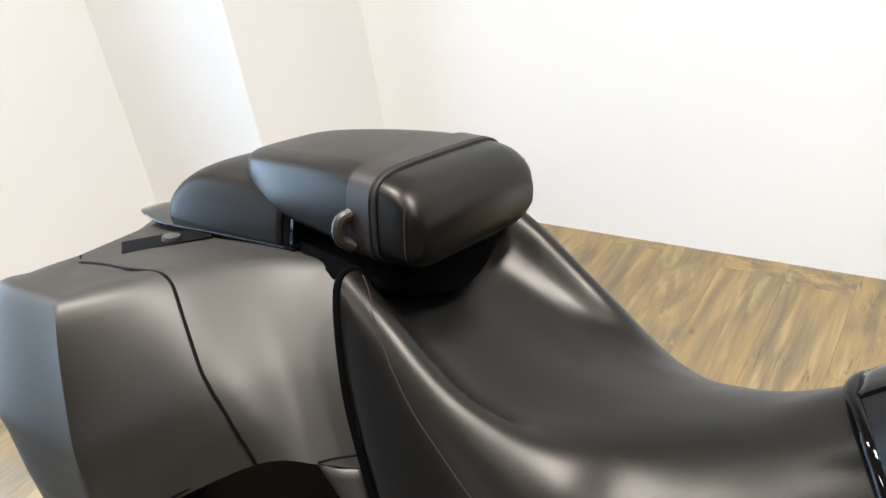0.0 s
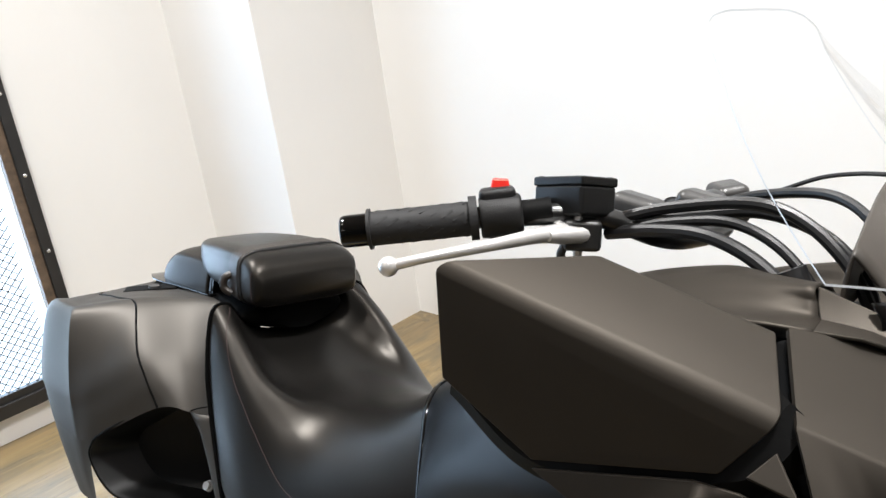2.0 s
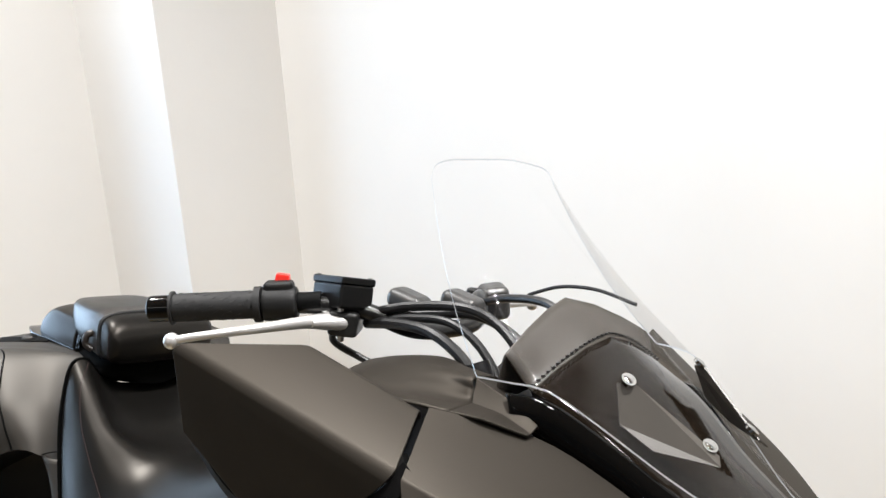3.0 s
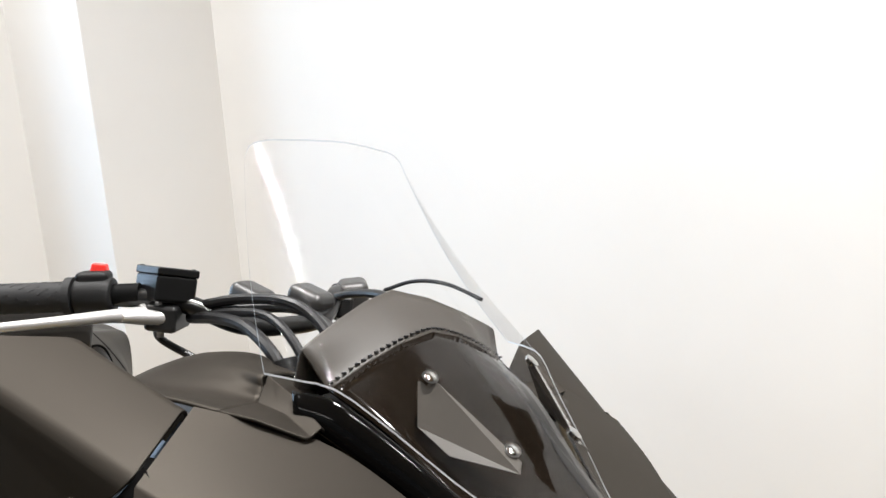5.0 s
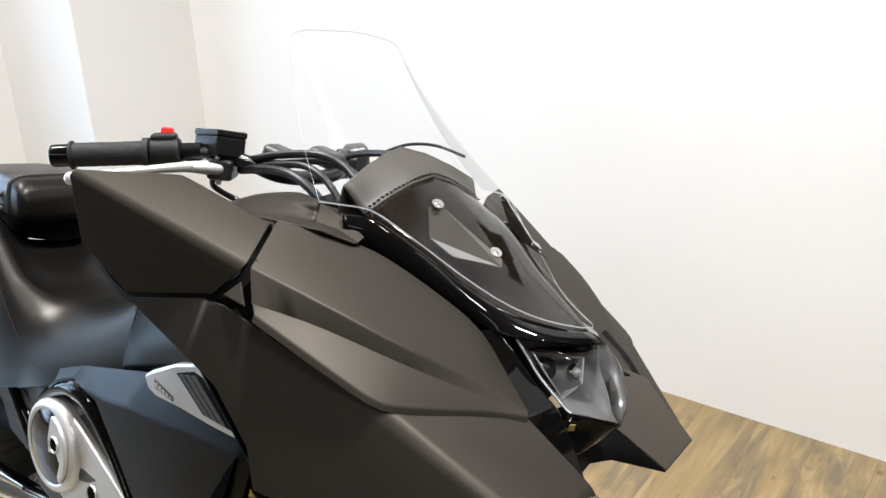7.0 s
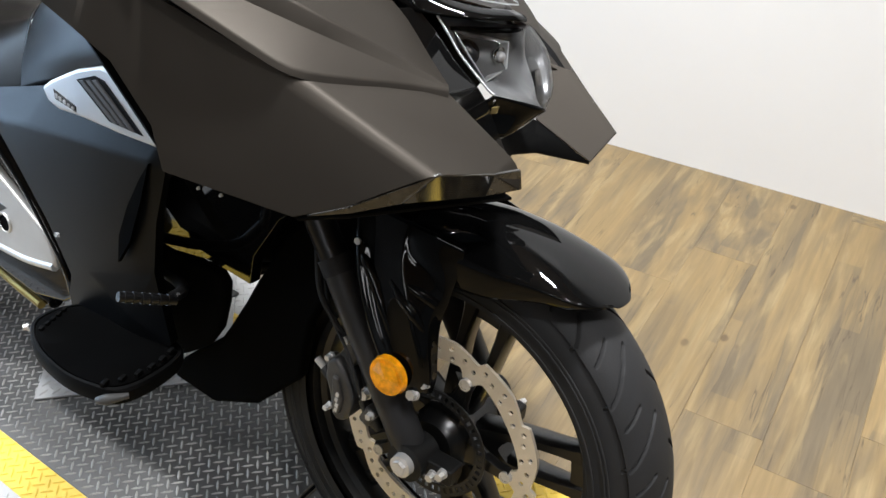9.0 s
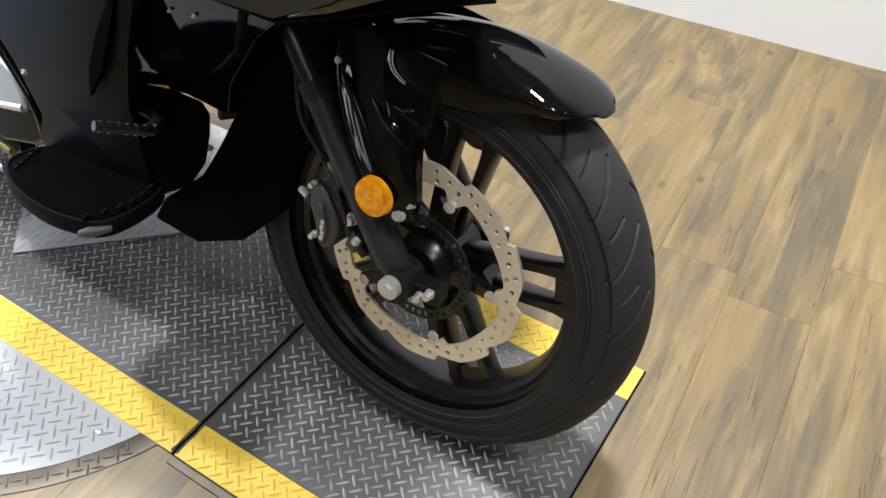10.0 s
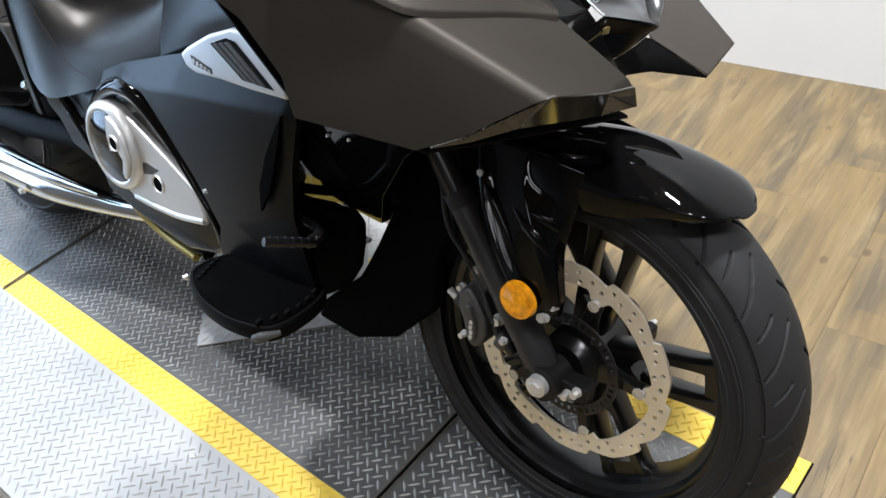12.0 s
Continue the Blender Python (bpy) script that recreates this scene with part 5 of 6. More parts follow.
for x, y, z in ((1.056, 0.007, 1.000), (1.104, 0.060, 1.004)):
    part("bar_clamp", box(0.058, 0.040, 0.028, Matrix.Translation((x, y, z)) @ pose(0, 0, 0, 0, 10, 8)), M_CAST, handlebar, "grey cast handlebar clamp", bevel=0.012, segs=4)
bm = box(0.046, 0.040, 0.048, Matrix.Translation((1.085, 0.146, 0.998)) @ pose(0, 0, 0, 10, 5, -35))
part("left_switch_block", bm, M_CAST, handlebar, "dark grey switch block", bevel=0.010, segs=4)
part("whip_cable", tube([(1.150, 0.140, 1.020), (1.200, 0.140, 1.040), (1.262, 0.132, 1.048), (1.326, 0.123, 1.042)], 0.0024, 24, 8), M_RUBBER, handlebar)

# ---- seat
half = [
    ((0.372, 0.372, 0.372, 0.372, 0.376, 0.400, 0.458), [(0, 0.712), (0.06, 0.718), (0.098, 0.740), (0.122, 0.768), (0.150, 0.757), (0.172, 0.68), (0.190, 0.55)]),
    ((0.420, 0.420, 0.420, 0.420, 0.424, 0.440, 0.488), [(0, 0.688), (0.07, 0.690), (0.104, 0.708), (0.132, 0.737), (0.160, 0.714), (0.182, 0.63), (0.198, 0.51)]),
    ((0.500, 0.500, 0.500, 0.500, 0.504, 0.516, 0.545), [(0, 0.658), (0.07, 0.654), (0.105, 0.662), (0.134, 0.680), (0.163, 0.655), (0.187, 0.585), (0.202, 0.49)]),
    ((0.600, 0.600, 0.600, 0.600, 0.600, 0.604, 0.612), [(0, 0.652), (0.045, 0.650), (0.078, 0.646), (0.110, 0.634), (0.144, 0.612), (0.174, 0.572), (0.194, 0.505)]),
    ((0.700,) * 7, [(0, 0.676), (0.040, 0.671), (0.076, 0.655), (0.107, 0.634), (0.137, 0.607), (0.160, 0.574), (0.178, 0.535)]),
]
secs = [[(x, -y, z) for x, (y, z) in zip(xs[::-1], h[::-1])] + [(x, y, z) for x, (y, z) in zip(xs[1:], h[1:])] for xs, h in half]
front_edge = [(0.768, 0, 0.716), (0.787, 0.050, 0.706), (0.801, 0.067, 0.692), (0.813, 0.082, 0.676), (0.831, 0.100, 0.648), (0.846, 0.114, 0.620), (0.856, 0.124, 0.590)]
secs.append([(x, -y, z) for x, y, z in front_edge[::-1]] + front_edge[1:])
skin = loft(secs, 60, 61)
fine = loft(secs, 240, 241)
cloud = np.array([v.co[:] for v in fine.verts])
fine.free()


def on_seat(q):
    """The place on the seat's skin that is nearest to q."""
    return Vector(cloud[int(np.argmin(((cloud - np.array(q)) ** 2).sum(1)))])


seat = part("seat", skin, M_LEATHER, bike, "black vinyl rider seat with red stitching", angle=60)
for s in (-1, 1):
    line = crom([(0.378, s * 0.122, 0.762), (0.420, s * 0.150, 0.725), (0.465, s * 0.166, 0.678), (0.515, s * 0.1755, 0.636), (0.565, s * 0.181, 0.598), (0.620, s * 0.184, 0.562), (0.680, s * 0.176, 0.552)], 60)
    line = eased([on_seat(q) for q in line], 4)
    part("seam", tube(line, 0.0008, 90, 6), M_STITCH, seat, "dark red stitched seam")
    edge = [(0.368, s * 0.060, 0.720), (0.369, s * 0.098, 0.741), (0.370, s * 0.122, 0.767), (0.374, s * 0.151, 0.757), (0.398, s * 0.1735, 0.680), (0.426, s * 0.184, 0.612), (0.456, s * 0.1915, 0.550), (0.478, s * 0.196, 0.500), (0.505, s * 0.198, 0.440)]
    part("seat_gap", tube(edge, 0.0036, 70, 8), M_SHADEBLACK, seat, "black gap at the seat's rear edge")

# ---- passenger pad with strap
secs = []
for x, w, zt, zb in ((0.150, 0.040, 0.822, 0.800), (0.165, 0.062, 0.838, 0.785), (0.230, 0.085, 0.847, 0.775), (0.320, 0.100, 0.853, 0.768), (0.390, 0.104, 0.850, 0.762), (0.418, 0.102, 0.836, 0.764), (0.430, 0.092, 0.815, 0.780)):
    zm, h = (zt + zb) / 2, (zt - zb) / 2
    secs.append([(x + (0.0), w * math.copysign(abs(math.cos(t)) ** 0.36, math.cos(t)), zm + h * math.copysign(abs(math.sin(t)) ** 0.46, math.sin(t))) for t in np.linspace(0, 2 * math.pi, 24, endpoint=False)])
cushion = part("passenger_pad", loft(secs, 30, 64, closed=True, caps=True), M_LEATHER, bike, "padded black passenger seat pad with a strap", angle=60)


def pad_loop(x, grow):
    xs = [q[0] for q in ((0.150,), (0.165,), (0.230,), (0.320,), (0.390,), (0.418,), (0.430,))]
    w = float(np.interp(x, xs, (0.040, 0.062, 0.085, 0.100, 0.104, 0.102, 0.092))) + grow
    zt = float(np.interp(x, xs, (0.822, 0.838, 0.847, 0.853, 0.850, 0.838, 0.815))) + grow
    zb = float(np.interp(x, xs, (0.800, 0.785, 0.775, 0.768, 0.762, 0.764, 0.780))) - grow
    zm, h = (zt + zb) / 2, (zt - zb) / 2
    return [(x, w * math.copysign(abs(math.cos(t)) ** 0.36, math.cos(t)), zm + h * math.copysign(abs(math.sin(t)) ** 0.46, math.sin(t))) for t in np.linspace(0, 2 * math.pi, 64, endpoint=False)]


bm = bmesh.new()
grid_faces(bm, [pad_loop(0.346, 0.001), pad_loop(0.348, 0.0035), pad_loop(0.376, 0.0035), pad_loop(0.378, 0.001)], True)
part("strap", bm, M_STRAP, cushion, "dark brown vinyl strap across the pad")
part("black_piping", tube(pad_loop(0.3805, 0.0012), 0.0024, 90, 6), M_RUBBER, cushion)
ring = pad_loop(0.414, 0.0004)
part("piping", tube([ring[i % 64] for i in range(28, 70)], 0.0010, 90, 6), M_STITCH, cushion, "dark red piping")
part("strap_loop", tube([(0.352, -0.100, 0.812), (0.346, -0.112, 0.806), (0.346, -0.114, 0.790), (0.354, -0.104, 0.780)], 0.0065, 14, 10), M_STRAP, cushion)
# black body added below the pad in place of the shadow there
part("pad_shade_filler", loft([[(x, w * math.cos(t), 0.742 + 0.026 * math.sin(t)) for t in np.linspace(0, 6.283, 16, endpoint=False)] for x, w in ((0.20, 0.08), (0.30, 0.105), (0.38, 0.098), (0.405, 0.05))], 10, 32, closed=True, caps=True), M_SHADEBLACK, bike, "black filler for the shade under the pad")
bm = box(0.012, 0.010, 0.006, Matrix.Translation((0.352, 0.0, 0.718)))
part("latch", bm, M_BOLT, bike, "small metal latch", bevel=0.0015)

# ---- tail: top deck, hump and the two cases
for s in (-1, 1):
    g = (lambda v: v) if s < 0 else mirror
    R2 = [(-0.030, -0.120, 0.700), (-0.060, -0.180, 0.690), (-0.075, -0.215, 0.672), (-0.085, -0.225, 0.640), (-0.085, -0.225, 0.590), (-0.070, -0.220, 0.555), (-0.055, -0.215, 0.510)]
    R1 = [(0.030, -0.190, 0.731), (0.034, -0.250, 0.730), (0.036, -0.294, 0.722), (0.026, -0.303, 0.680), (0.020, -0.308, 0.610), (0.027, -0.304, 0.565), (0.042, -0.300, 0.520)]
    K0 = [(0.062, -0.212, 0.735), (0.120, -0.262, 0.739), (0.163, -0.299, 0.730), (0.173, -0.310, 0.690), (0.177, -0.313, 0.620), (0.179, -0.310, 0.565), (0.181, -0.306, 0.520)]
    K1 = [(0.095, -0.170, 0.741), (0.148, -0.212, 0.7455), (0.190, -0.252, 0.739), (0.216, -0.272, 0.702), (0.228, -0.284, 0.650), (0.229, -0.290, 0.590), (0.222, -0.2925, 0.533)]
    K2 = [(0.120, -0.130, 0.743), (0.170, -0.172, 0.750), (0.211, -0.206, 0.746), (0.253, -0.228, 0.718), (0.283, -0.238, 0.689), (0.317, -0.239, 0.650), (0.337, -0.232, 0.606)]
    K3 = [(0.180, -0.080, 0.747), (0.235, -0.110, 0.752), (0.265, -0.134, 0.746), (0.295, -0.152, 0.715), (0.322, -0.168, 0.690), (0.352, -0.184, 0.650), (0.382, -0.196, 0.604)]
    K4 = [(0.250, -0.060, 0.749), (0.300, -0.080, 0.752), (0.332, -0.098, 0.745), (0.360, -0.118, 0.715), (0.385, -0.138, 0.690), (0.405, -0.160, 0.650), (0.420, -0.180, 0.604)]
    R2, R1, K0, K1, K2, K3, K4 = ([q for i, q in enumerate(c) if i != 3] for c in (R2, R1, K0, K1, K2, K3, K4))
    bm = bmesh.new()
    for cols in ((R2, R1, K0), (K0, K1, K2, K3, K4)):
        up = [crom(g(c), 34) for c in cols]
        lines = [crom([c[j] for c in up], 14 * (len(cols) - 1)) for j in range(34)]
        grid_faces(bm, [[lines[j][i] for j in range(34)] for i in range(len(lines[0]))])
    mid = [(-0.120, 0, 0.690), (0.000, 0, 0.736), (0.050, 0, 0.738), (0.100, 0, 0.742), (0.140, 0, 0.744), (0.200, 0, 0.748), (0.270, 0, 0.750)]
    grid_faces(bm, [g([c[0] for c in (R2, R1, K0, K1, K2, K3, K4)]), mid])
    bmesh.ops.remove_doubles(bm, verts=bm.verts, dist=0.0004)
    bmesh.ops.recalc_face_normals(bm, faces=bm.faces)
    case = part("side_case", bm, M_CASE, bike, "matte black built-in side case", angle=26)
    low = [[(-0.055, -0.215, 0.510), (-0.030, -0.208, 0.450), (0.000, -0.200, 0.400)], [(0.042, -0.300, 0.521), (0.068, -0.292, 0.460), (0.100, -0.282, 0.400)], [(0.181, -0.306, 0.521), (0.184, -0.299, 0.460), (0.190, -0.288, 0.400)]]
    mouth = [(0.222, -0.2925, 0.534), (0.209, -0.296, 0.490), (0.212, -0.291, 0.420)]
    bm = bmesh.new()
    for cols in (low, [low[2], mouth]):
        up = [crom(g(c), 12) for c in cols]
        grid_faces(bm, [crom([c[j] for c in up], 12) if len(cols) > 2 else [up[0][j].lerp(up[1][j], q / 5) for q in range(6)] for j in range(12)])
    bmesh.ops.remove_doubles(bm, verts=bm.verts, dist=0.0004)
    part("case_lower", bm, M_CASE, case, angle=26)
    seam = g([K0[0], (0.110, -0.208, 0.7415), K1[1], (0.186, -0.204, 0.7495), K2[2], *crom(K2[2:], 12)[1:]])
    skin = loft([g(c) for c in (K0, K1, K2, K3, K4)], 160, 130)
    cloud = np.array([v.co[:] for v in skin.verts])
    skin.free()
    seam = eased([cloud[int(np.argmin(((cloud - np.array(q)) ** 2).sum(1)))] for q in crom(seam, 60)], 6)
    part("case_seam", tube(seam, 0.0019, 90, 6), M_DARK, case)
    part("case_seam", tube(g([(0.382, -0.1965, 0.6065), (0.400, -0.191, 0.615), (0.420, -0.183, 0.622)]), 0.0012, 12, 6), M_DARK, case)
hump = [
    (0.020, [(0, 0.752), (0.03, 0.751), (0.050, 0.747), (0.056, 0.740)]),
    (0.034, [(0, 0.780), (0.045, 0.776), (0.066, 0.764), (0.073, 0.740)]),
    (0.080, [(0, 0.804), (0.050, 0.800), (0.073, 0.786), (0.082, 0.742)]),
    (0.150, [(0, 0.809), (0.052, 0.805), (0.077, 0.792), (0.086, 0.744)]),
    (0.236, [(0, 0.809), (0.052, 0.805), (0.077, 0.792), (0.086, 0.746)]),
]
secs = [[(x, -y, z) for y, z in h[::-1]] + [(x, y, z) for y, z in h[1:]] for x, h in hump]
part("tail_hump", loft(secs, 40, 49), M_HUMP, bike, "rounded black cover behind the passenger pad", thick=0.004)
secs = [[(x, y * k, 0.742 + (z - 0.742) * k) for _, y, z in secs[-1]] for x, k in ((0.236, 1.0), (0.246, 0.985), (0.252, 0.92), (0.254, 0.2))]
part("hump_end", loft(secs, 16, 37), M_GLOSS, bike, "gloss black end of the tail cover", thick=0.002)
for s in (-1, 1):
    trim = [[(x, s * y, z + 0.0035) for y in (0.03, w * 0.80, w * 0.95, w)] for x, w, z in ((-0.062, 0.050, 0.727), (-0.020, 0.078, 0.7375), (0.050, 0.099, 0.7425), (0.150, 0.098, 0.7480), (0.262, 0.095, 0.7525))]
    part("tail_trim", loft(trim, 30, 16), M_GLOSS, bike, "gloss black trim round the tail cover", thick=0.003)
    bm = bmesh.new()
    bmesh.ops.create_cone(bm, cap_ends=True, segments=24, radius1=0.011, radius2=0.0100, depth=0.006, matrix=Matrix.Translation((0.104, s * 0.127, 0.7455)))
    lk = part("case_lock", bm, M_CAST, bike, "small metal case lock")
    part("lock_recess", box(0.095, 0.034, 0.006, Matrix.Translation((0.100, s * 0.130, 0.7420)) @ pose(0, 0, 0, s * -2, -4, s * -56)), M_DARK, lk, bevel=0.001)

# ---- storage pocket in the flank and the panel under the seat
for s in (-1, 1):
    yy = lambda x, z: s * float(np.interp(x, (0.2, 0.225, 0.336, 0.360, 0.376, 0.43, 0.5), (0.300, 0.292, 0.229, 0.204, 0.191, 0.182, 0.182)))
    bowl = [(0.205, 0.500), (0.222, 0.533), (0.290, 0.584), (0.336, 0.609), (0.360, 0.611), (0.376, 0.600), (0.400, 0.560), (0.429, 0.505), (0.440, 0.470), (0.400, 0.430), (0.250, 0.430)]
    line = [Vector((a[0], 0, a[1])).lerp(Vector((b[0], 0, b[1])), k / 8) for a, b in zip(bowl, bowl[1:] + bowl[:1]) for k in range(8)]
    for _ in range(5):
        line = [(line[k - 1] + 2 * line[k] + line[(k + 1) % len(line)]) / 4 for k in range(len(line))]
    bowl = [(q.x, q.z) for q in line]
    lip = [(x, yy(x, z), z) for x, z in bowl]
    c = Vector((0.33, 0, 0.50))
    inner = [tuple(c + (Vector((x, 0, z)) - c) * 0.97 + Vector((0, yy(x, z), 0))) for x, z in bowl]
    deep = [tuple(c + (Vector((x, 0, z)) - c) * 0.90 + Vector((0, yy(x, z) - s * 0.080, 0))) for x, z in bowl]
    floor_loop = [tuple(c + (Vector((x, 0, z)) - c) * 0.80 + Vector((0, yy(x, z) - s * 0.086, 0))) for x, z in bowl]
    outer = [tuple(c + (Vector((x, 0, z)) - c) * 1.015 + Vector((0, yy(x, z) - s * 0.004, 0))) for x, z in bowl]
    bm = bmesh.new()
    vs = grid_faces(bm, [outer, lip, inner, deep, floor_loop], True)
    bm.faces.new(vs[-1])
    pk = part("storage_pocket", bm, M_POCKET, bike, "moulded black storage pocket in the flank", angle=40)
    part("pocket_rim", tube([*lip, lip[0]], 0.0024, 180, 8), M_DARK, pk)
    bolt((0.385, s * 0.17, 0.470), (0.2, s, 0.5), 0.008, 0.006, pk, "drain_bolt")
    left = [(0.376, 0.192, 0.604), (0.404, 0.184, 0.560), (0.431, 0.182, 0.505), (0.446, 0.181, 0.440)]
    right = [(0.420, 0.180, 0.606), (0.440, 0.187, 0.560), (0.468, 0.192, 0.505), (0.500, 0.194, 0.440)]
    strip = [[(x0, s * y0, z0), ((x0 + x1) / 2, s * ((y0 + y1) / 2 + 0.006), (z0 + z1) / 2), (x1, s * y1, z1)] for (x0, y0, z0), (x1, y1, z1) in zip(left, right)]
    part("flank_panel", loft(strip, 16, 12), M_CASE, bike, "matte strip ahead of the storage pocket", thick=0.003)

# ---- centre tunnel between seat and fairing
tun = [
    (0.872, [(0, 0.793), (0.060, 0.772), (0.100, 0.722), (0.124, 0.665), (0.132, 0.61)]),
    (1.000, [(0, 0.886), (0.070, 0.860), (0.130, 0.788), (0.152, 0.715), (0.150, 0.66)]),
    (1.120, [(0, 0.910), (0.080, 0.885), (0.145, 0.815), (0.168, 0.745), (0.160, 0.70)]),
    (1.300, [(0, 0.910), (0.090, 0.885), (0.160, 0.830), (0.180, 0.770), (0.160, 0.72)]),
]
secs = [[(x, -y, z) for y, z in h[::-1]] + [(x, y, z) for y, z in h[1:]] for x, h in tun]
start = [(0.772, 0, 0.718), (0.792, 0.052, 0.707), (0.820, 0.086, 0.674), (0.840, 0.108, 0.636), (0.852, 0.122, 0.59)]
secs.insert(0, [(x, -y, z) for x, y, z in start[::-1]] + start[1:])
part("centre_tunnel", loft(secs, 40, 41), M_TUNNEL, bike, "smooth dark centre tunnel ahead of the seat", thick=0.004)
crest = []
for sec in secs:
    ys, zs, xs = [q[1] for q in sec], [q[2] for q in sec], [q[0] for q in sec]
    row = crom(sec, 80)
    ry, rx, rz = [q[1] for q in row], [q[0] for q in row], [q[2] for q in row]
    crest.append([(float(np.interp(y, ry, rx)), y, float(np.interp(y, ry, rz)) + h) for y, h in ((-0.022, 0.001), (-0.019, 0.006), (0.02, 0.007), (0.06, 0.007), (0.068, 0.001))])
part("tunnel_strip", loft(crest, 40, 17), M_GLOSS, bike, "gloss black strip along the tunnel", thick=0.002)
part("tunnel_lip", tube([(x + 0.001, y, z + 0.002) for x, y, z in secs[0]], 0.0075, 50, 12), M_GLOSS, bike, "gloss black lip between seat and tunnel")

# ---- lower flanks: side panel, chrome badge, engine cover
for s in (-1, 1):
    top = [(0.520, 0.158, 0.497), (0.583, 0.162, 0.517), (0.790, 0.166, 0.593), (1.003, 0.170, 0.660), (1.120, 0.176, 0.652), (1.249, 0.180, 0.641), (1.262, 0.181, 0.616)]
    fold = [(0.845, 0.182, 0.583), (0.897, 0.186, 0.5815), (0.961, 0.188, 0.591), (1.111, 0.189, 0.6085), (1.236, 0.189, 0.620)]
    arch = [(0.575, 0.160, 0.445), (0.620, 0.166, 0.457), (0.666, 0.172, 0.484), (0.758, 0.179, 0.557), (0.800, 0.181, 0.576), (0.867, 0.184, 0.567), (0.932, 0.186, 0.508), (0.995, 0.187, 0.444), (1.046, 0.188, 0.376), (1.037, 0.187, 0.341), (1.035, 0.184, 0.313)]
    low = [(1.080, 0.182, 0.300), (1.140, 0.178, 0.304), (1.256, 0.170, 0.334), (1.211, 0.174, 0.434), (1.238, 0.178, 0.536)]
    mid = [(1.103, 0.189, 0.398), (1.178, 0.186, 0.360)]
    verts = [(x, s * y, z) for x, y, z in top + fold + arch + low + mid]
    # indices: top 0-6, fold 7-11, arch 12-22, low 23-27, mid 28-29
    faces = [(0, 1, 14, 13, 12), (1, 2, 15, 14), (2, 7, 16, 15), (2, 3, 9, 8, 7), (3, 4, 10, 9), (4, 5, 11, 10), (5, 6, 11), (7, 8, 17, 16), (8, 18, 17), (8, 9, 19, 18),
             (9, 10, 20, 19), (10, 28, 20), (10, 11, 27, 28), (11, 6, 27), (28, 27, 26), (28, 26, 29), (29, 26, 25), (20, 28, 21), (21, 28, 22), (22, 28, 23), (23, 28, 24), (28, 29, 24), (29, 25, 24)]
    flank = part("side_panel", shell(verts, faces, (0, s, 0)), M_PANEL, bike, "dark matte side panel beside the engine", thick=0.016, bevel=0.003, segs=3, angle=32, soft_edge=0.006)
    # flat black plate: the slot's depth is shade in its colour
    part("air_slot", side_plate([(1.240, 0.620), (1.222, 0.560), (1.196, 0.490), (1.168, 0.447), (1.172, 0.491), (1.194, 0.545), (1.222, 0.594)], s * 0.1915, 0.006), M_SHADEBLACK, flank)
    badge = [(1.010, 0.663), (1.030, 0.677), (1.090, 0.707), (1.145, 0.725), (1.176, 0.723), (1.209, 0.702), (1.255, 0.657), (1.258, 0.645), (1.180, 0.642), (1.101, 0.642), (1.045, 0.639), (1.022, 0.645)]
    bd = part("chrome_badge", side_plate(badge, s * 0.1900, 0.018), M_BADGE, bike, "chrome louvred badge panel", bevel=0.006, segs=4)
    # flat dark plate: the recess behind the louvres is only shade in its colour
    part("badge_recess", side_plate([(1.096, 0.695), (1.135, 0.710), (1.156, 0.708), (1.231, 0.655), (1.163, 0.655)], s * 0.1912, 0.004), M_DARK, bd)
    for k in range(3):
        f = 0.10 + 0.31 * k
        p0, p1 = (1.096 + 0.046 * f, 0.695 + 0.012 * f), (1.163 + 0.056 * f, 0.6555)
        part("louvre", side_plate([(p0[0] + 0.003, p0[1]), (p0[0] + 0.013, p0[1] + 0.003), (p1[0] + 0.013, p1[1] + 0.001), (p1[0] + 0.002, p1[1] + 0.001)], s * 0.1935, 0.005), M_GREY, bd, bevel=0.0012)
    part("badge_plate", side_plate([(1.040, 0.668), (1.090, 0.656), (1.090, 0.6475), (1.044, 0.6535)], s * 0.1912, 0.003), M_ENGINE, bd, bevel=0.001)
    for k in range(5):
        part("badge_mark", box(0.0056, 0.0012, 0.0065 - 0.0006 * k, Matrix.Translation((1.0475 + 0.0092 * k, s * 0.1918, 0.6595 - 0.0019 * k))), M_BOLT, bd)
    # engine side cover with its gloss surround
    ring = [(0.600, 0.400), (0.620, 0.452), (0.660, 0.505), (0.720, 0.545), (0.775, 0.566), (0.815, 0.570), (0.862, 0.556), (0.932, 0.502), (0.993, 0.440), (1.036, 0.380), (1.030, 0.322), (0.985, 0.290), (0.900, 0.268), (0.740, 0.285), (0.640, 0.310)]
    surround = part("engine_surround", side_plate(ring, s * 0.166, 0.04), M_GLOSS, bike, "gloss black engine surround", bevel=0.008, segs=4)
    part("surround_bead", tube([(0.622, s * 0.160, 0.440), (0.665, s * 0.166, 0.496), (0.730, s * 0.170, 0.540), (0.790, s * 0.173, 0.558), (0.842, s * 0.174, 0.547), (0.912, s * 0.175, 0.492), (0.975, s * 0.176, 0.426), (1.014, s * 0.175, 0.372), (1.012, s * 0.168, 0.322)], [0.006, 0.012, 0.016, 0.018, 0.016, 0.011, 0.009, 0.008, 0.005], 70, 20), M_GLOSS, surround)
    bolt((1.020, s * 0.186, 0.434), (0, s, 0.2), 0.004, 0.005, surround)
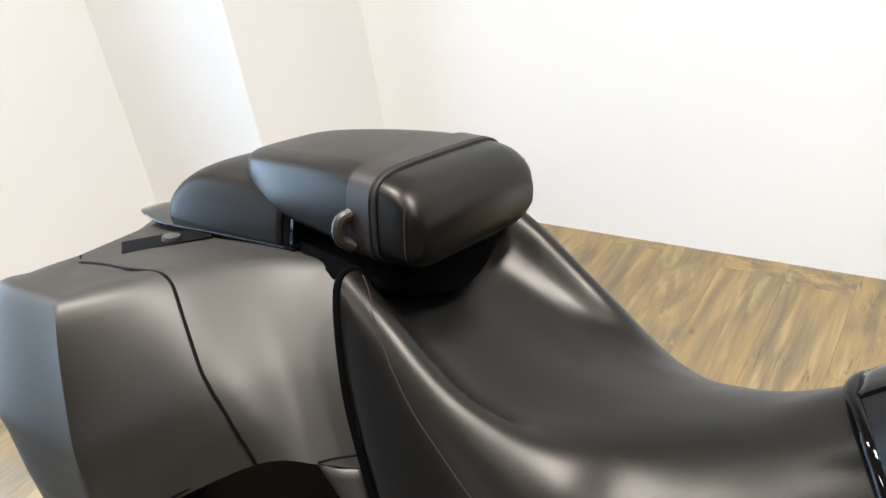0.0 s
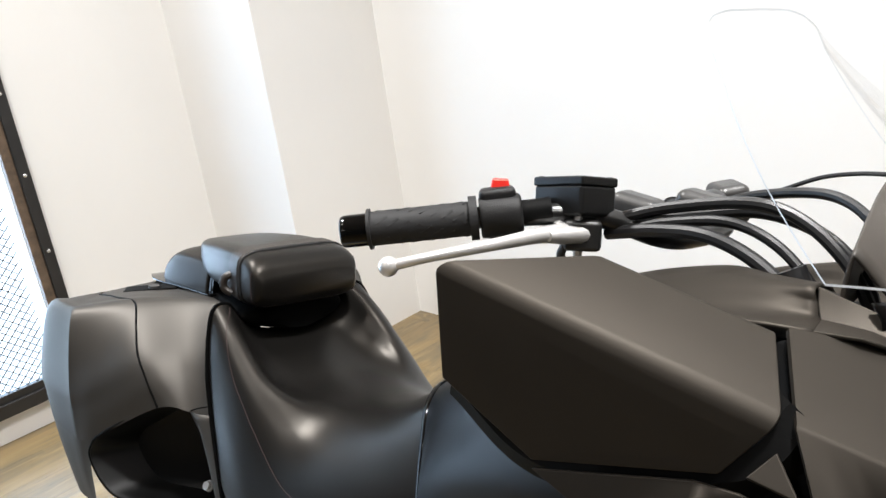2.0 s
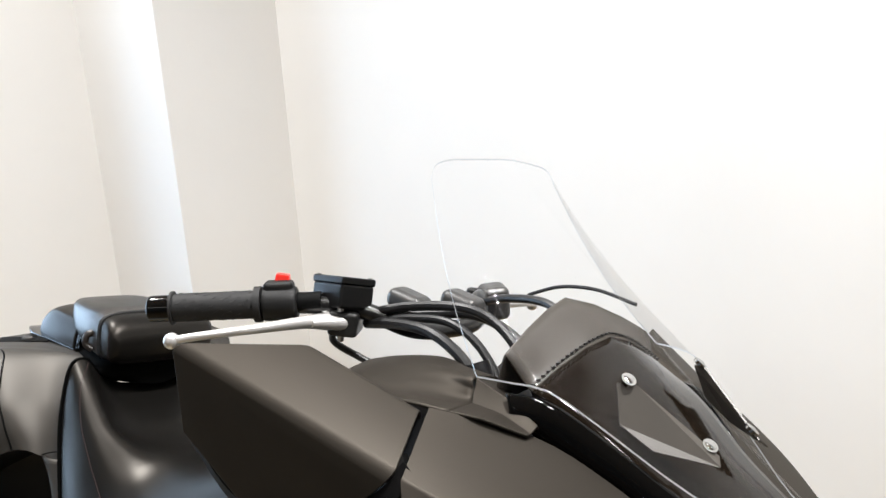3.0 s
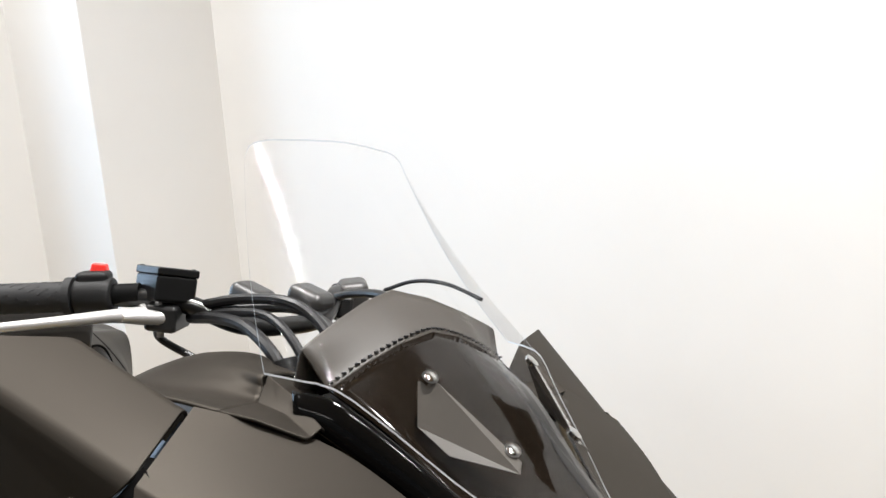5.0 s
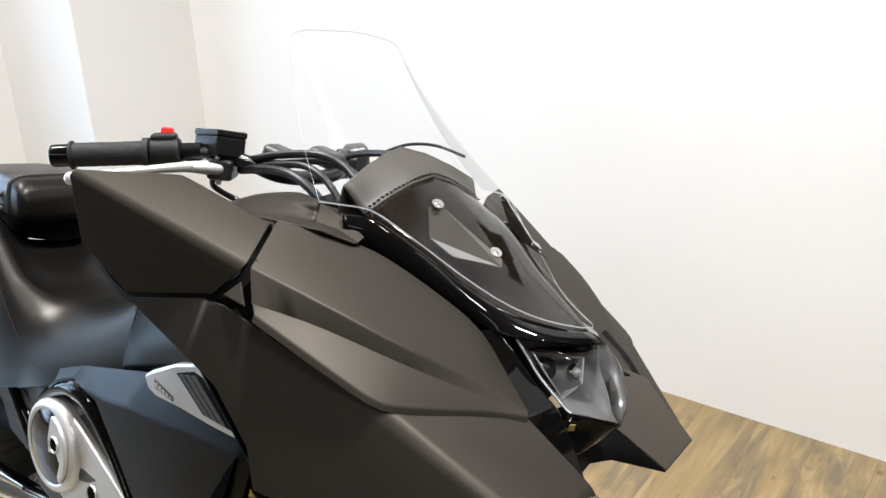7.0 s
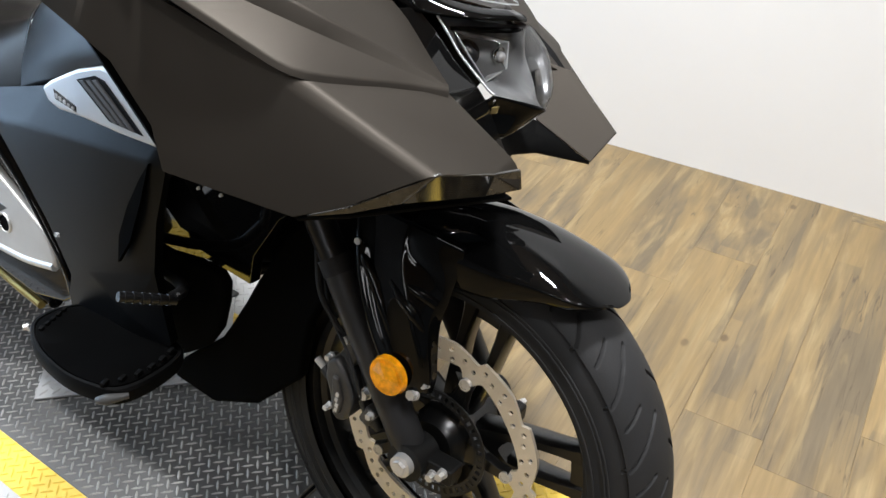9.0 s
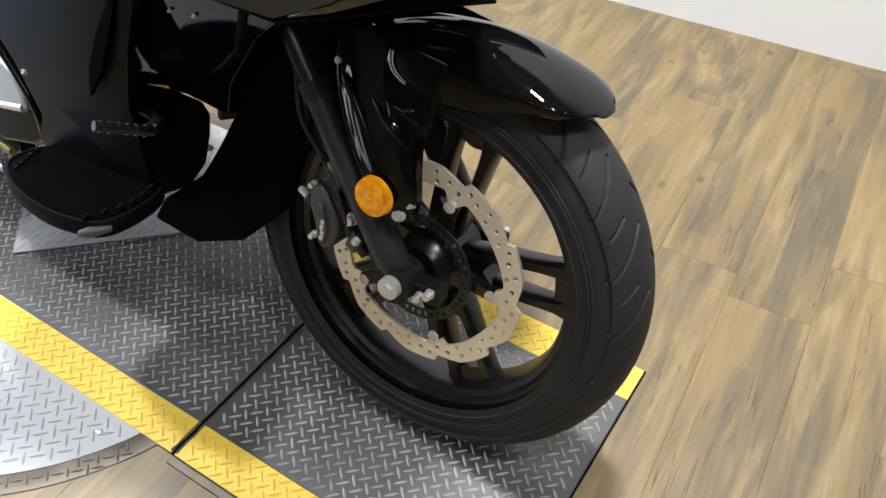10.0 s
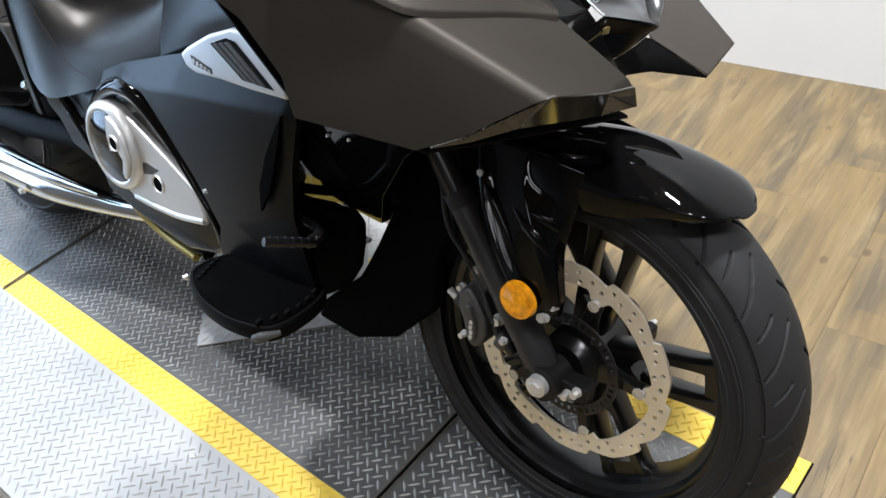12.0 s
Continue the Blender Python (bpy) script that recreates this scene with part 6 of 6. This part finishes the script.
    eng = [(0.700, 0.372), (0.705, 0.430), (0.745, 0.505), (0.778, 0.508), (0.817, 0.492), (0.905, 0.449), (0.979, 0.411), (0.994, 0.374), (0.990, 0.358), (0.912, 0.343), (0.835, 0.338), (0.765, 0.337), (0.735, 0.350)]
    cov = part("engine_cover", side_plate(eng, s * 0.181, 0.03), M_SILVER, bike, "silver cast engine cover", bevel=0.007, segs=4)
    CX, CZ = 0.735, 0.436
    dome = [(0.0855, -0.022), (0.0850, 0.002), (0.0815, 0.008), (0.0745, 0.011), (0.0700, 0.0105), (0.0680, 0.0085)]
    part("clutch_ring", revolve([(r, s * (0.184 + h)) for r, h in dome], 64, (CX, 0, CZ)), M_SILVER, cov, "satin silver rim of the clutch cover", angle=40)
    face = [(0.0690, 0.0085), (0.050, 0.0130), (0.030, 0.0150), (0.0, 0.0160)]
    part("clutch_face", revolve([(r, s * (0.184 + h)) for r, h in face], 48, (CX, 0, CZ)), M_MIRROR, cov, "polished dark clutch cover face", angle=60)
    # raised web across the right half of the face, with its bolt well
    web = [(0.752, 0.503), (0.775, 0.494), (0.796, 0.470), (0.804, 0.436), (0.797, 0.404), (0.780, 0.384), (0.776, 0.400), (0.783, 0.424), (0.770, 0.440), (0.744, 0.430), (0.742, 0.462)]
    part("cover_web", side_plate(web, s * 0.201, 0.012), M_SILVER, cov, bevel=0.004, segs=3)
    for hx, hz, r, y in ((0.767, 0.454, 0.0120, 0.2013), (0.860, 0.394, 0.0140, 0.1815)):
        collar = part("bolt_collar", revolve([(r * 1.32, -s * 0.001), (r * 1.22, s * 0.0026), (r * 1.06, s * 0.0022), (r * 1.0, s * 0.0005)], 28, (hx, s * y, hz)), M_SILVER, cov, angle=40)
        # flat disc, black for the shade inside the hole
        part("bolt_hole", revolve([(r * 1.02, s * 0.0006), (0.0, s * 0.0006)], 24, (hx, s * y, hz)), M_SHADEBLACK, collar, "flat black disc for the shaded bolt hole")
    # dark flat patch that paints the hollow's shade on the cover
    part("cover_recess_shade", side_plate([(0.812, 0.424), (0.832, 0.428), (0.872, 0.424), (0.846, 0.409), (0.818, 0.402)], s * 0.1818, 0.003), M_CAST, cov, "dark patch for the shaded hollow beside the bolt hole", bevel=0.001)
    part("cover_lip", tube([(0.768, s * 0.176, 0.341), (0.835, s * 0.178, 0.342), (0.912, s * 0.178, 0.347), (0.988, s * 0.178, 0.362)], 0.0072, 24, 12), M_SILVER, cov)
    part("rear_frame", tube([(0.470, s * 0.15, 0.520), (0.560, s * 0.15, 0.430), (0.640, s * 0.14, 0.330), (0.760, s * 0.135, 0.270), (0.920, s * 0.14, 0.255)], [0.016, 0.020, 0.020, 0.018, 0.014], 40, 14), M_GLOSS, bike, "gloss black frame tube")
    part("frame_guard", tube([(0.640, s * 0.150, 0.318), (0.760, s * 0.150, 0.262), (0.900, s * 0.155, 0.245)], 0.008, 20, 10), M_BRASS, bike)

# ---- dark panel under the seat, behind the engine
for s in (-1, 1):
    under = [(0.470, 0.560), (0.540, 0.545), (0.600, 0.520), (0.632, 0.470), (0.634, 0.400), (0.662, 0.345), (0.580, 0.348), (0.496, 0.366), (0.460, 0.410), (0.424, 0.435), (0.405, 0.520), (0.430, 0.560)]
    tail = part("rear_side_panel", side_plate(under, (lambda x, z: s * (0.150 + 0.10 * max(0, z - 0.42) + 0.02 * (x - 0.4))), s * -0.012), M_PANEL, bike, "dark satin panel under the seat", bevel=0.004, segs=3)
    part("panel_edge", tube([(0.402, s * 0.164, 0.527), (0.470, s * 0.166, 0.514), (0.526, s * 0.166, 0.501), (0.580, s * 0.164, 0.478), (0.623, s * 0.160, 0.448)], 0.0022, 24, 8), M_CAST, tail)

# ---- exhaust on the right
pipe = part("exhaust", tube([(0.03, -0.165, 0.222), (0.15, -0.163, 0.222), (0.36, -0.155, 0.225), (0.55, -0.125, 0.230), (0.75, -0.09, 0.250)], [0.036, 0.040, 0.034, 0.024, 0.020], 50, 32), M_CHROME, bike, "chrome exhaust pipe", angle=40)
part("heat_shield", tube([(0.06, -0.188, 0.262), (0.20, -0.184, 0.266), (0.40, -0.170, 0.266), (0.57, -0.158, 0.272)], [0.024, 0.022, 0.016, 0.005], 30, 18), M_CHROME, pipe)
bolt((0.30, -0.200, 0.215), (0, -1, -0.2), 0.008, 0.008, pipe)

# ---- footboards
for s in (-1, 1):
    zb = lambda x: 0.325 + 0.05 * max(0.0, x - 1.20)
    ol = crom([(1.075, 0.155), (1.043, 0.200), (1.040, 0.235), (1.054, 0.264), (1.100, 0.290), (1.150, 0.302), (1.204, 0.305), (1.250, 0.298), (1.282, 0.284), (1.292, 0.245), (1.280, 0.180), (1.250, 0.150), (1.160, 0.145)], 52, True)
    n = len(ol)
    loops = [[(q.x + (1.165 - q.x) * k, s * (q.y + (0.225 - q.y) * k), zb(q.x) + dz) for q in ol] for k, dz in ((0.10, -0.026), (0.02, -0.024), (0.0, -0.016), (0.0, -0.004), (0.02, 0.0), (0.06, 0.001), (0.075, -0.003))]
    bm = bmesh.new()
    vs = grid_faces(bm, loops, True)
    bm.faces.new(vs[0][::-1])
    bm.faces.new(vs[-1])
    fb = part("footboard", bm, M_DARK, bike, "black footboard with a rubber tread", angle=30)
    bm = bmesh.new()
    vs = grid_faces(bm, [[(q.x + (1.165 - q.x) * k, s * (q.y + (0.225 - q.y) * k), zb(q.x) + dz) for q in ol] for k, dz in ((0.085, -0.003), (0.09, 0.0005), (0.11, 0.0015), (0.5, 0.002))], True)
    bm.faces.new(vs[-1])
    part("rubber_mat", bm, M_SHADEBLACK, fb, "dull black rubber mat", angle=30)
    for k in range(6):
        f = k / 5
        x, y = 1.262 + 0.014 * math.sin(f * math.pi), 0.286 - 0.110 * f
        part("stud", box(0.014, 0.007, 0.007, Matrix.Translation((x - 0.002, s * y, zb(x) + 0.004)) @ pose(0, 0, 0, 0, 0, s * 70)), M_DARK, fb, bevel=0.002)
    for k in range(5):
        x, y = 1.058 + 0.006 * k, 0.212 + 0.013 * k
        part("stud", box(0.010, 0.006, 0.006, Matrix.Translation((x, s * y, zb(x) + 0.003)) @ pose(0, 0, 0, 0, 0, s * 60)), M_DARK, fb, bevel=0.0015)
    part("footboard_hanger", tube([(1.12, s * 0.10, 0.31), (1.14, s * 0.14, 0.308), (1.17, s * 0.20, 0.305)], 0.012, 14, 12), M_ENGINE, fb)
    part("toe_guard", tube([(1.262, s * 0.300, 0.312), (1.276, s * 0.295, 0.318), (1.292, s * 0.272, 0.321)], [0.005, 0.008, 0.004], 14, 12), M_GREY, fb, "worn grey corner of the footboard")
    bolt((1.043, s * 0.262, 0.312), (-0.5, s, 0), 0.005, 0.006, fb, "rim_bolt")
pedal = part("brake_pedal", tube([(1.10, -0.120, 0.400), (1.19, -0.130, 0.418), (1.262, -0.155, 0.430), (1.287, -0.196, 0.440)], 0.0085, 24, 12), M_ENGINE, bike, "black brake pedal arm")
part("pedal_peg", tube([(1.290, -0.190, 0.436), (1.277, -0.225, 0.447), (1.264, -0.262, 0.459)], 0.0070, 12, 14), M_CABLE, pedal, "ribbed black rubber pedal peg", angle=30)
for k in range(6):
    c = Vector((1.290, -0.190, 0.436)).lerp(Vector((1.264, -0.262, 0.459)), 0.1 + 0.15 * k)
    part("peg_rib", tube([c, c + Vector((-0.0016, -0.0045, 0.0014))], 0.0082, 3, 14), M_CABLE, pedal, angle=30)
bolt((1.289, -0.187, 0.441), (0.3, -0.6, 0.7), 0.004, 0.004, pedal, "bolt", M_ENGINE)

# ---- dark inner fairing and belly ahead of the engine
for s in (-1, 1):
    up = [(1.060, 0.600), (1.120, 0.446), (1.184, 0.443), (1.257, 0.457), (1.296, 0.455), (1.342, 0.450), (1.370, 0.513), (1.445, 0.604), (1.52, 0.665), (1.42, 0.70), (1.28, 0.68)]
    cowl = part("inner_fairing", side_plate(up, (lambda x, z: s * (0.104 + 0.36 * max(0, z - 0.45))), s * -0.02), M_GLOSS, bike, "gloss black inner fairing", bevel=0.0015, segs=2)
    for x, z in ((1.235, 0.590), (1.300, 0.598), (1.345, 0.604)):
        bolt((x, s * (0.106 + 0.36 * (z - 0.45)), z), (0, s, -0.3), 0.0022, 0.0025, cowl, "panel_clip")
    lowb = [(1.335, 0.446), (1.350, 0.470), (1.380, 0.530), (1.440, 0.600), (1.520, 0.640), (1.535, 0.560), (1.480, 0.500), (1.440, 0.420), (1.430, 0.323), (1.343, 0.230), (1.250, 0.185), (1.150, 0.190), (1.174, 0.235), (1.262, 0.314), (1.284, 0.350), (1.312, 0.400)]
    # belly coloured near-black, with the shade under the engine in it
    part("belly_panel", side_plate(lowb, s * 0.085, 0.02), M_SHADEBLACK, bike, "belly panel below the engine, darkened for its shade", bevel=0.008)
# near-black guard and shroud: deep shade ahead of the engine is in their colour
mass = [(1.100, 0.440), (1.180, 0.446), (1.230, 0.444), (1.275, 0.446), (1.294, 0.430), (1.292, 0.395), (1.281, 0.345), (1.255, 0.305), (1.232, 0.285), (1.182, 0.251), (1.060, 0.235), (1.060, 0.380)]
part("pedal_guard", side_plate(mass, -0.104, 0.02), M_SHADEBLACK, bike, "guard behind the brake pedal, darkened for its shade", bevel=0.010, segs=3)
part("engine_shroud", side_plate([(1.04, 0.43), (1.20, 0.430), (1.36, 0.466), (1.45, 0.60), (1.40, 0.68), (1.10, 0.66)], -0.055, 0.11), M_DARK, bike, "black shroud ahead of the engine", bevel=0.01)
part("radiator", box(0.030, 0.20, 0.16, Matrix.Translation((1.32, 0, 0.59)) @ pose(0, 0, 0, 0, -18, 0)), M_DARK, bike, bevel=0.004)
part("engine_block", loft([[(x, w * math.cos(t), z + h * math.sin(t)) for t in np.linspace(0, 6.283, 16, endpoint=False)] for x, w, z, h in ((0.45, 0.10, 0.38, 0.12), (0.65, 0.14, 0.38, 0.16), (0.92, 0.14, 0.40, 0.18), (1.02, 0.10, 0.41, 0.14))], 14, 32, closed=True, caps=True), M_ENGINE, bike, "dark engine block")
part("frame_spine", loft([[(x, w * math.cos(t), z + h * math.sin(t)) for t in np.linspace(0, 6.283, 14, endpoint=False)] for x, w, z, h in ((0.40, 0.10, 0.55, 0.08), (0.80, 0.10, 0.60, 0.06), (1.20, 0.09, 0.68, 0.09), (1.42, 0.06, 0.72, 0.09))], 14, 28, closed=True, caps=True), M_DARK, bike)

# ---- rear wheel, swing arm and stand
rear_wheel = part("rear_wheel", revolve([(r - 0.02, y * 2.0) for r, y in rim_prof], 96, (0, 0, 0.316), closed=True), M_RIM, bike, "satin black rear wheel rim", angle=30)
tyre("tyre", 0.0, 0.316, 0.316, 0.198, rear_wheel, 0.212, 44, 480)
part("hub", revolve([(0.0, -0.09), (0.05, -0.09), (0.06, 0.0), (0.05, 0.09), (0.0, 0.09)], 40, (0, 0, 0.316)), M_RIM, rear_wheel)
for k in range(5):
    t = radians(72 * k)
    part("spoke", tube([(0.04 * math.cos(t), 0, 0.316 + 0.04 * math.sin(t)), (0.20 * math.cos(t), 0, 0.316 + 0.20 * math.sin(t))], 0.018, 6, 12), M_RIM, rear_wheel)
# swing arms coloured near-black for the shade they lie in
part("swing_arm", tube([(0.0, -0.125, 0.316), (0.25, -0.12, 0.33), (0.50, -0.11, 0.36)], 0.026, 20, 14), M_DARK, bike)
part("swing_arm", tube([(0.0, 0.125, 0.316), (0.25, 0.12, 0.33), (0.50, 0.11, 0.36)], 0.026, 20, 14), M_DARK, bike)
stand = part("side_stand", tube([(0.80, 0.14, 0.24), (0.83, 0.22, 0.14), (0.85, 0.290, 0.072)], 0.011, 16, 12), M_ENGINE, bike, "black steel side stand")
part("stand_foot", box(0.06, 0.05, 0.008, Matrix.Translation((0.852, 0.293, 0.070)) @ pose(0, 0, 0, 12.5)), M_ENGINE, stand, bevel=0.002)

# ---------------------------------------------------------------- mesh gate on the west wall
GATE = ROOM @ Matrix.Translation((U0, 0, 0))
gate = thing("mesh_gate", "black steel gate frame with expanded metal mesh, fixed to the wall", "gate", Matrix())
GV0, GV1, GZ0, GZ1 = -2.88, -1.065, 0.09, 2.05


def gate_bar(name, v0, v1, z0, z1, u, d, mat):
    bm = box(d, abs(v1 - v0), abs(z1 - z0), GATE @ Matrix.Translation((u + d / 2, (v0 + v1) / 2, (z0 + z1) / 2)))
    return part(name, bm, mat, gate, bevel=0.002)


fw = 0.034
stile = gate_bar("frame_stile", GV1 - fw, GV1, GZ0, GZ1, 0.004, 0.035, M_CAGE)
gate_bar("frame_stile", GV0, GV0 + fw, GZ0, GZ1, 0.004, 0.035, M_CAGE)
gate_bar("frame_rail", GV0 + fw, GV1 - fw, GZ0, GZ0 + fw + 0.01, 0.004, 0.035, M_CAGE)
gate_bar("frame_rail", GV0 + fw, GV1 - fw, GZ1 - fw, GZ1, 0.004, 0.035, M_CAGE)
gate_bar("inner_stile", GV1 - fw - 0.030, GV1 - fw, GZ0 + fw + 0.01, GZ1 - fw, 0.004, 0.024, M_RUST)
gate_bar("inner_rail", GV0 + fw, GV1 - fw - 0.030, GZ0 + fw + 0.01, GZ0 + fw + 0.035, 0.004, 0.024, M_CAGE)
for z in (0.15, 0.315, 0.555, 0.80, 1.05, 1.30, 1.6, 1.9):
    bm = bmesh.new()
    bmesh.ops.create_uvsphere(bm, u_segments=12, v_segments=6, radius=0.006, matrix=GATE @ Matrix.Translation((0.039, GV1 - fw / 2, z)) @ Matrix.Diagonal((0.6, 1, 1, 1)))
    part("frame_screw", bm, M_BOLT, gate)
bm = bmesh.new()
pw, ph, t = 0.030, 0.014, 0.0014
nv, nz = int((GV1 - GV0 - 0.12) / pw), int((GZ1 - GZ0 - 0.1) / ph)
v_a, z_a = GV0 + fw, GZ0 + 0.07
for i in range(nv):
    for j in range(nz):
        c = (v_a + (i + 0.5 * (j % 2)) * pw, z_a + j * ph)
        for dv in (-1, 1):
            p0, p1 = Vector((0.018, c[0], c[1])), Vector((0.018, c[0] + dv * pw / 2, c[1] + ph))
            d = (p1 - p0).normalized()
            n = Vector((0, -d.z, d.y)) * t
            vs = [bm.verts.new(GATE @ (q + o)) for q, o in ((p0, n), (p1, n), (p1, -n), (p0, -n))]
            bm.faces.new(vs)
            vs2 = [bm.verts.new(GATE @ (q + o + Vector((-0.002, 0, 0)))) for q, o in ((p0, n), (p1, n), (p1, -n), (p0, -n))]
            bm.faces.new(vs2[::-1])
tagged(part("expanded_mesh", bm, M_CAGE, gate, smooth=False), kind="stuff")
gate_bar("middle_stile", -2.01, -1.94, GZ0 + fw + 0.035, GZ1 - fw, 0.004, 0.024, M_CAGE)

# ---------------------------------------------------------------- floor planks, last
plank_bm = {}


def plank_mesh(w, l):
    me = bpy.data.meshes.new("plank")
    bm = box(w - 0.0003, l - 0.0003, 0.006, Matrix.Translation((0, 0, -0.003)))
    bmesh.ops.bevel(bm, geom=[e for e in bm.edges if all(v.co.z > -0.001 for v in e.verts)], offset=0.00025, segments=1, affect="EDGES")
    bm.to_mesh(me)
    bm.free()
    me.materials.append(M_WOOD)
    return me


PW, PL = 0.152, 0.914
full = plank_mesh(PW, PL)
rnd = random.Random(7)
cols = int((4.6 - U0) / PW) + 1
for i in range(cols):
    u = U0 + (i + 0.5) * PW
    v = -rnd.random() * PL + PL
    while v > -4.6:
        ob = new("plank", full)
        top = min(v, 0.0)
        length = top - (v - PL)
        if length > 0.002:
            ob.parent = floor
            ob.matrix_world = ROOM @ Matrix.Translation((u, top - length / 2, -0.004)) @ Matrix.Diagonal((1, length / PL, 1, 1))
        else:
            bpy.data.objects.remove(ob)
        v -= PL
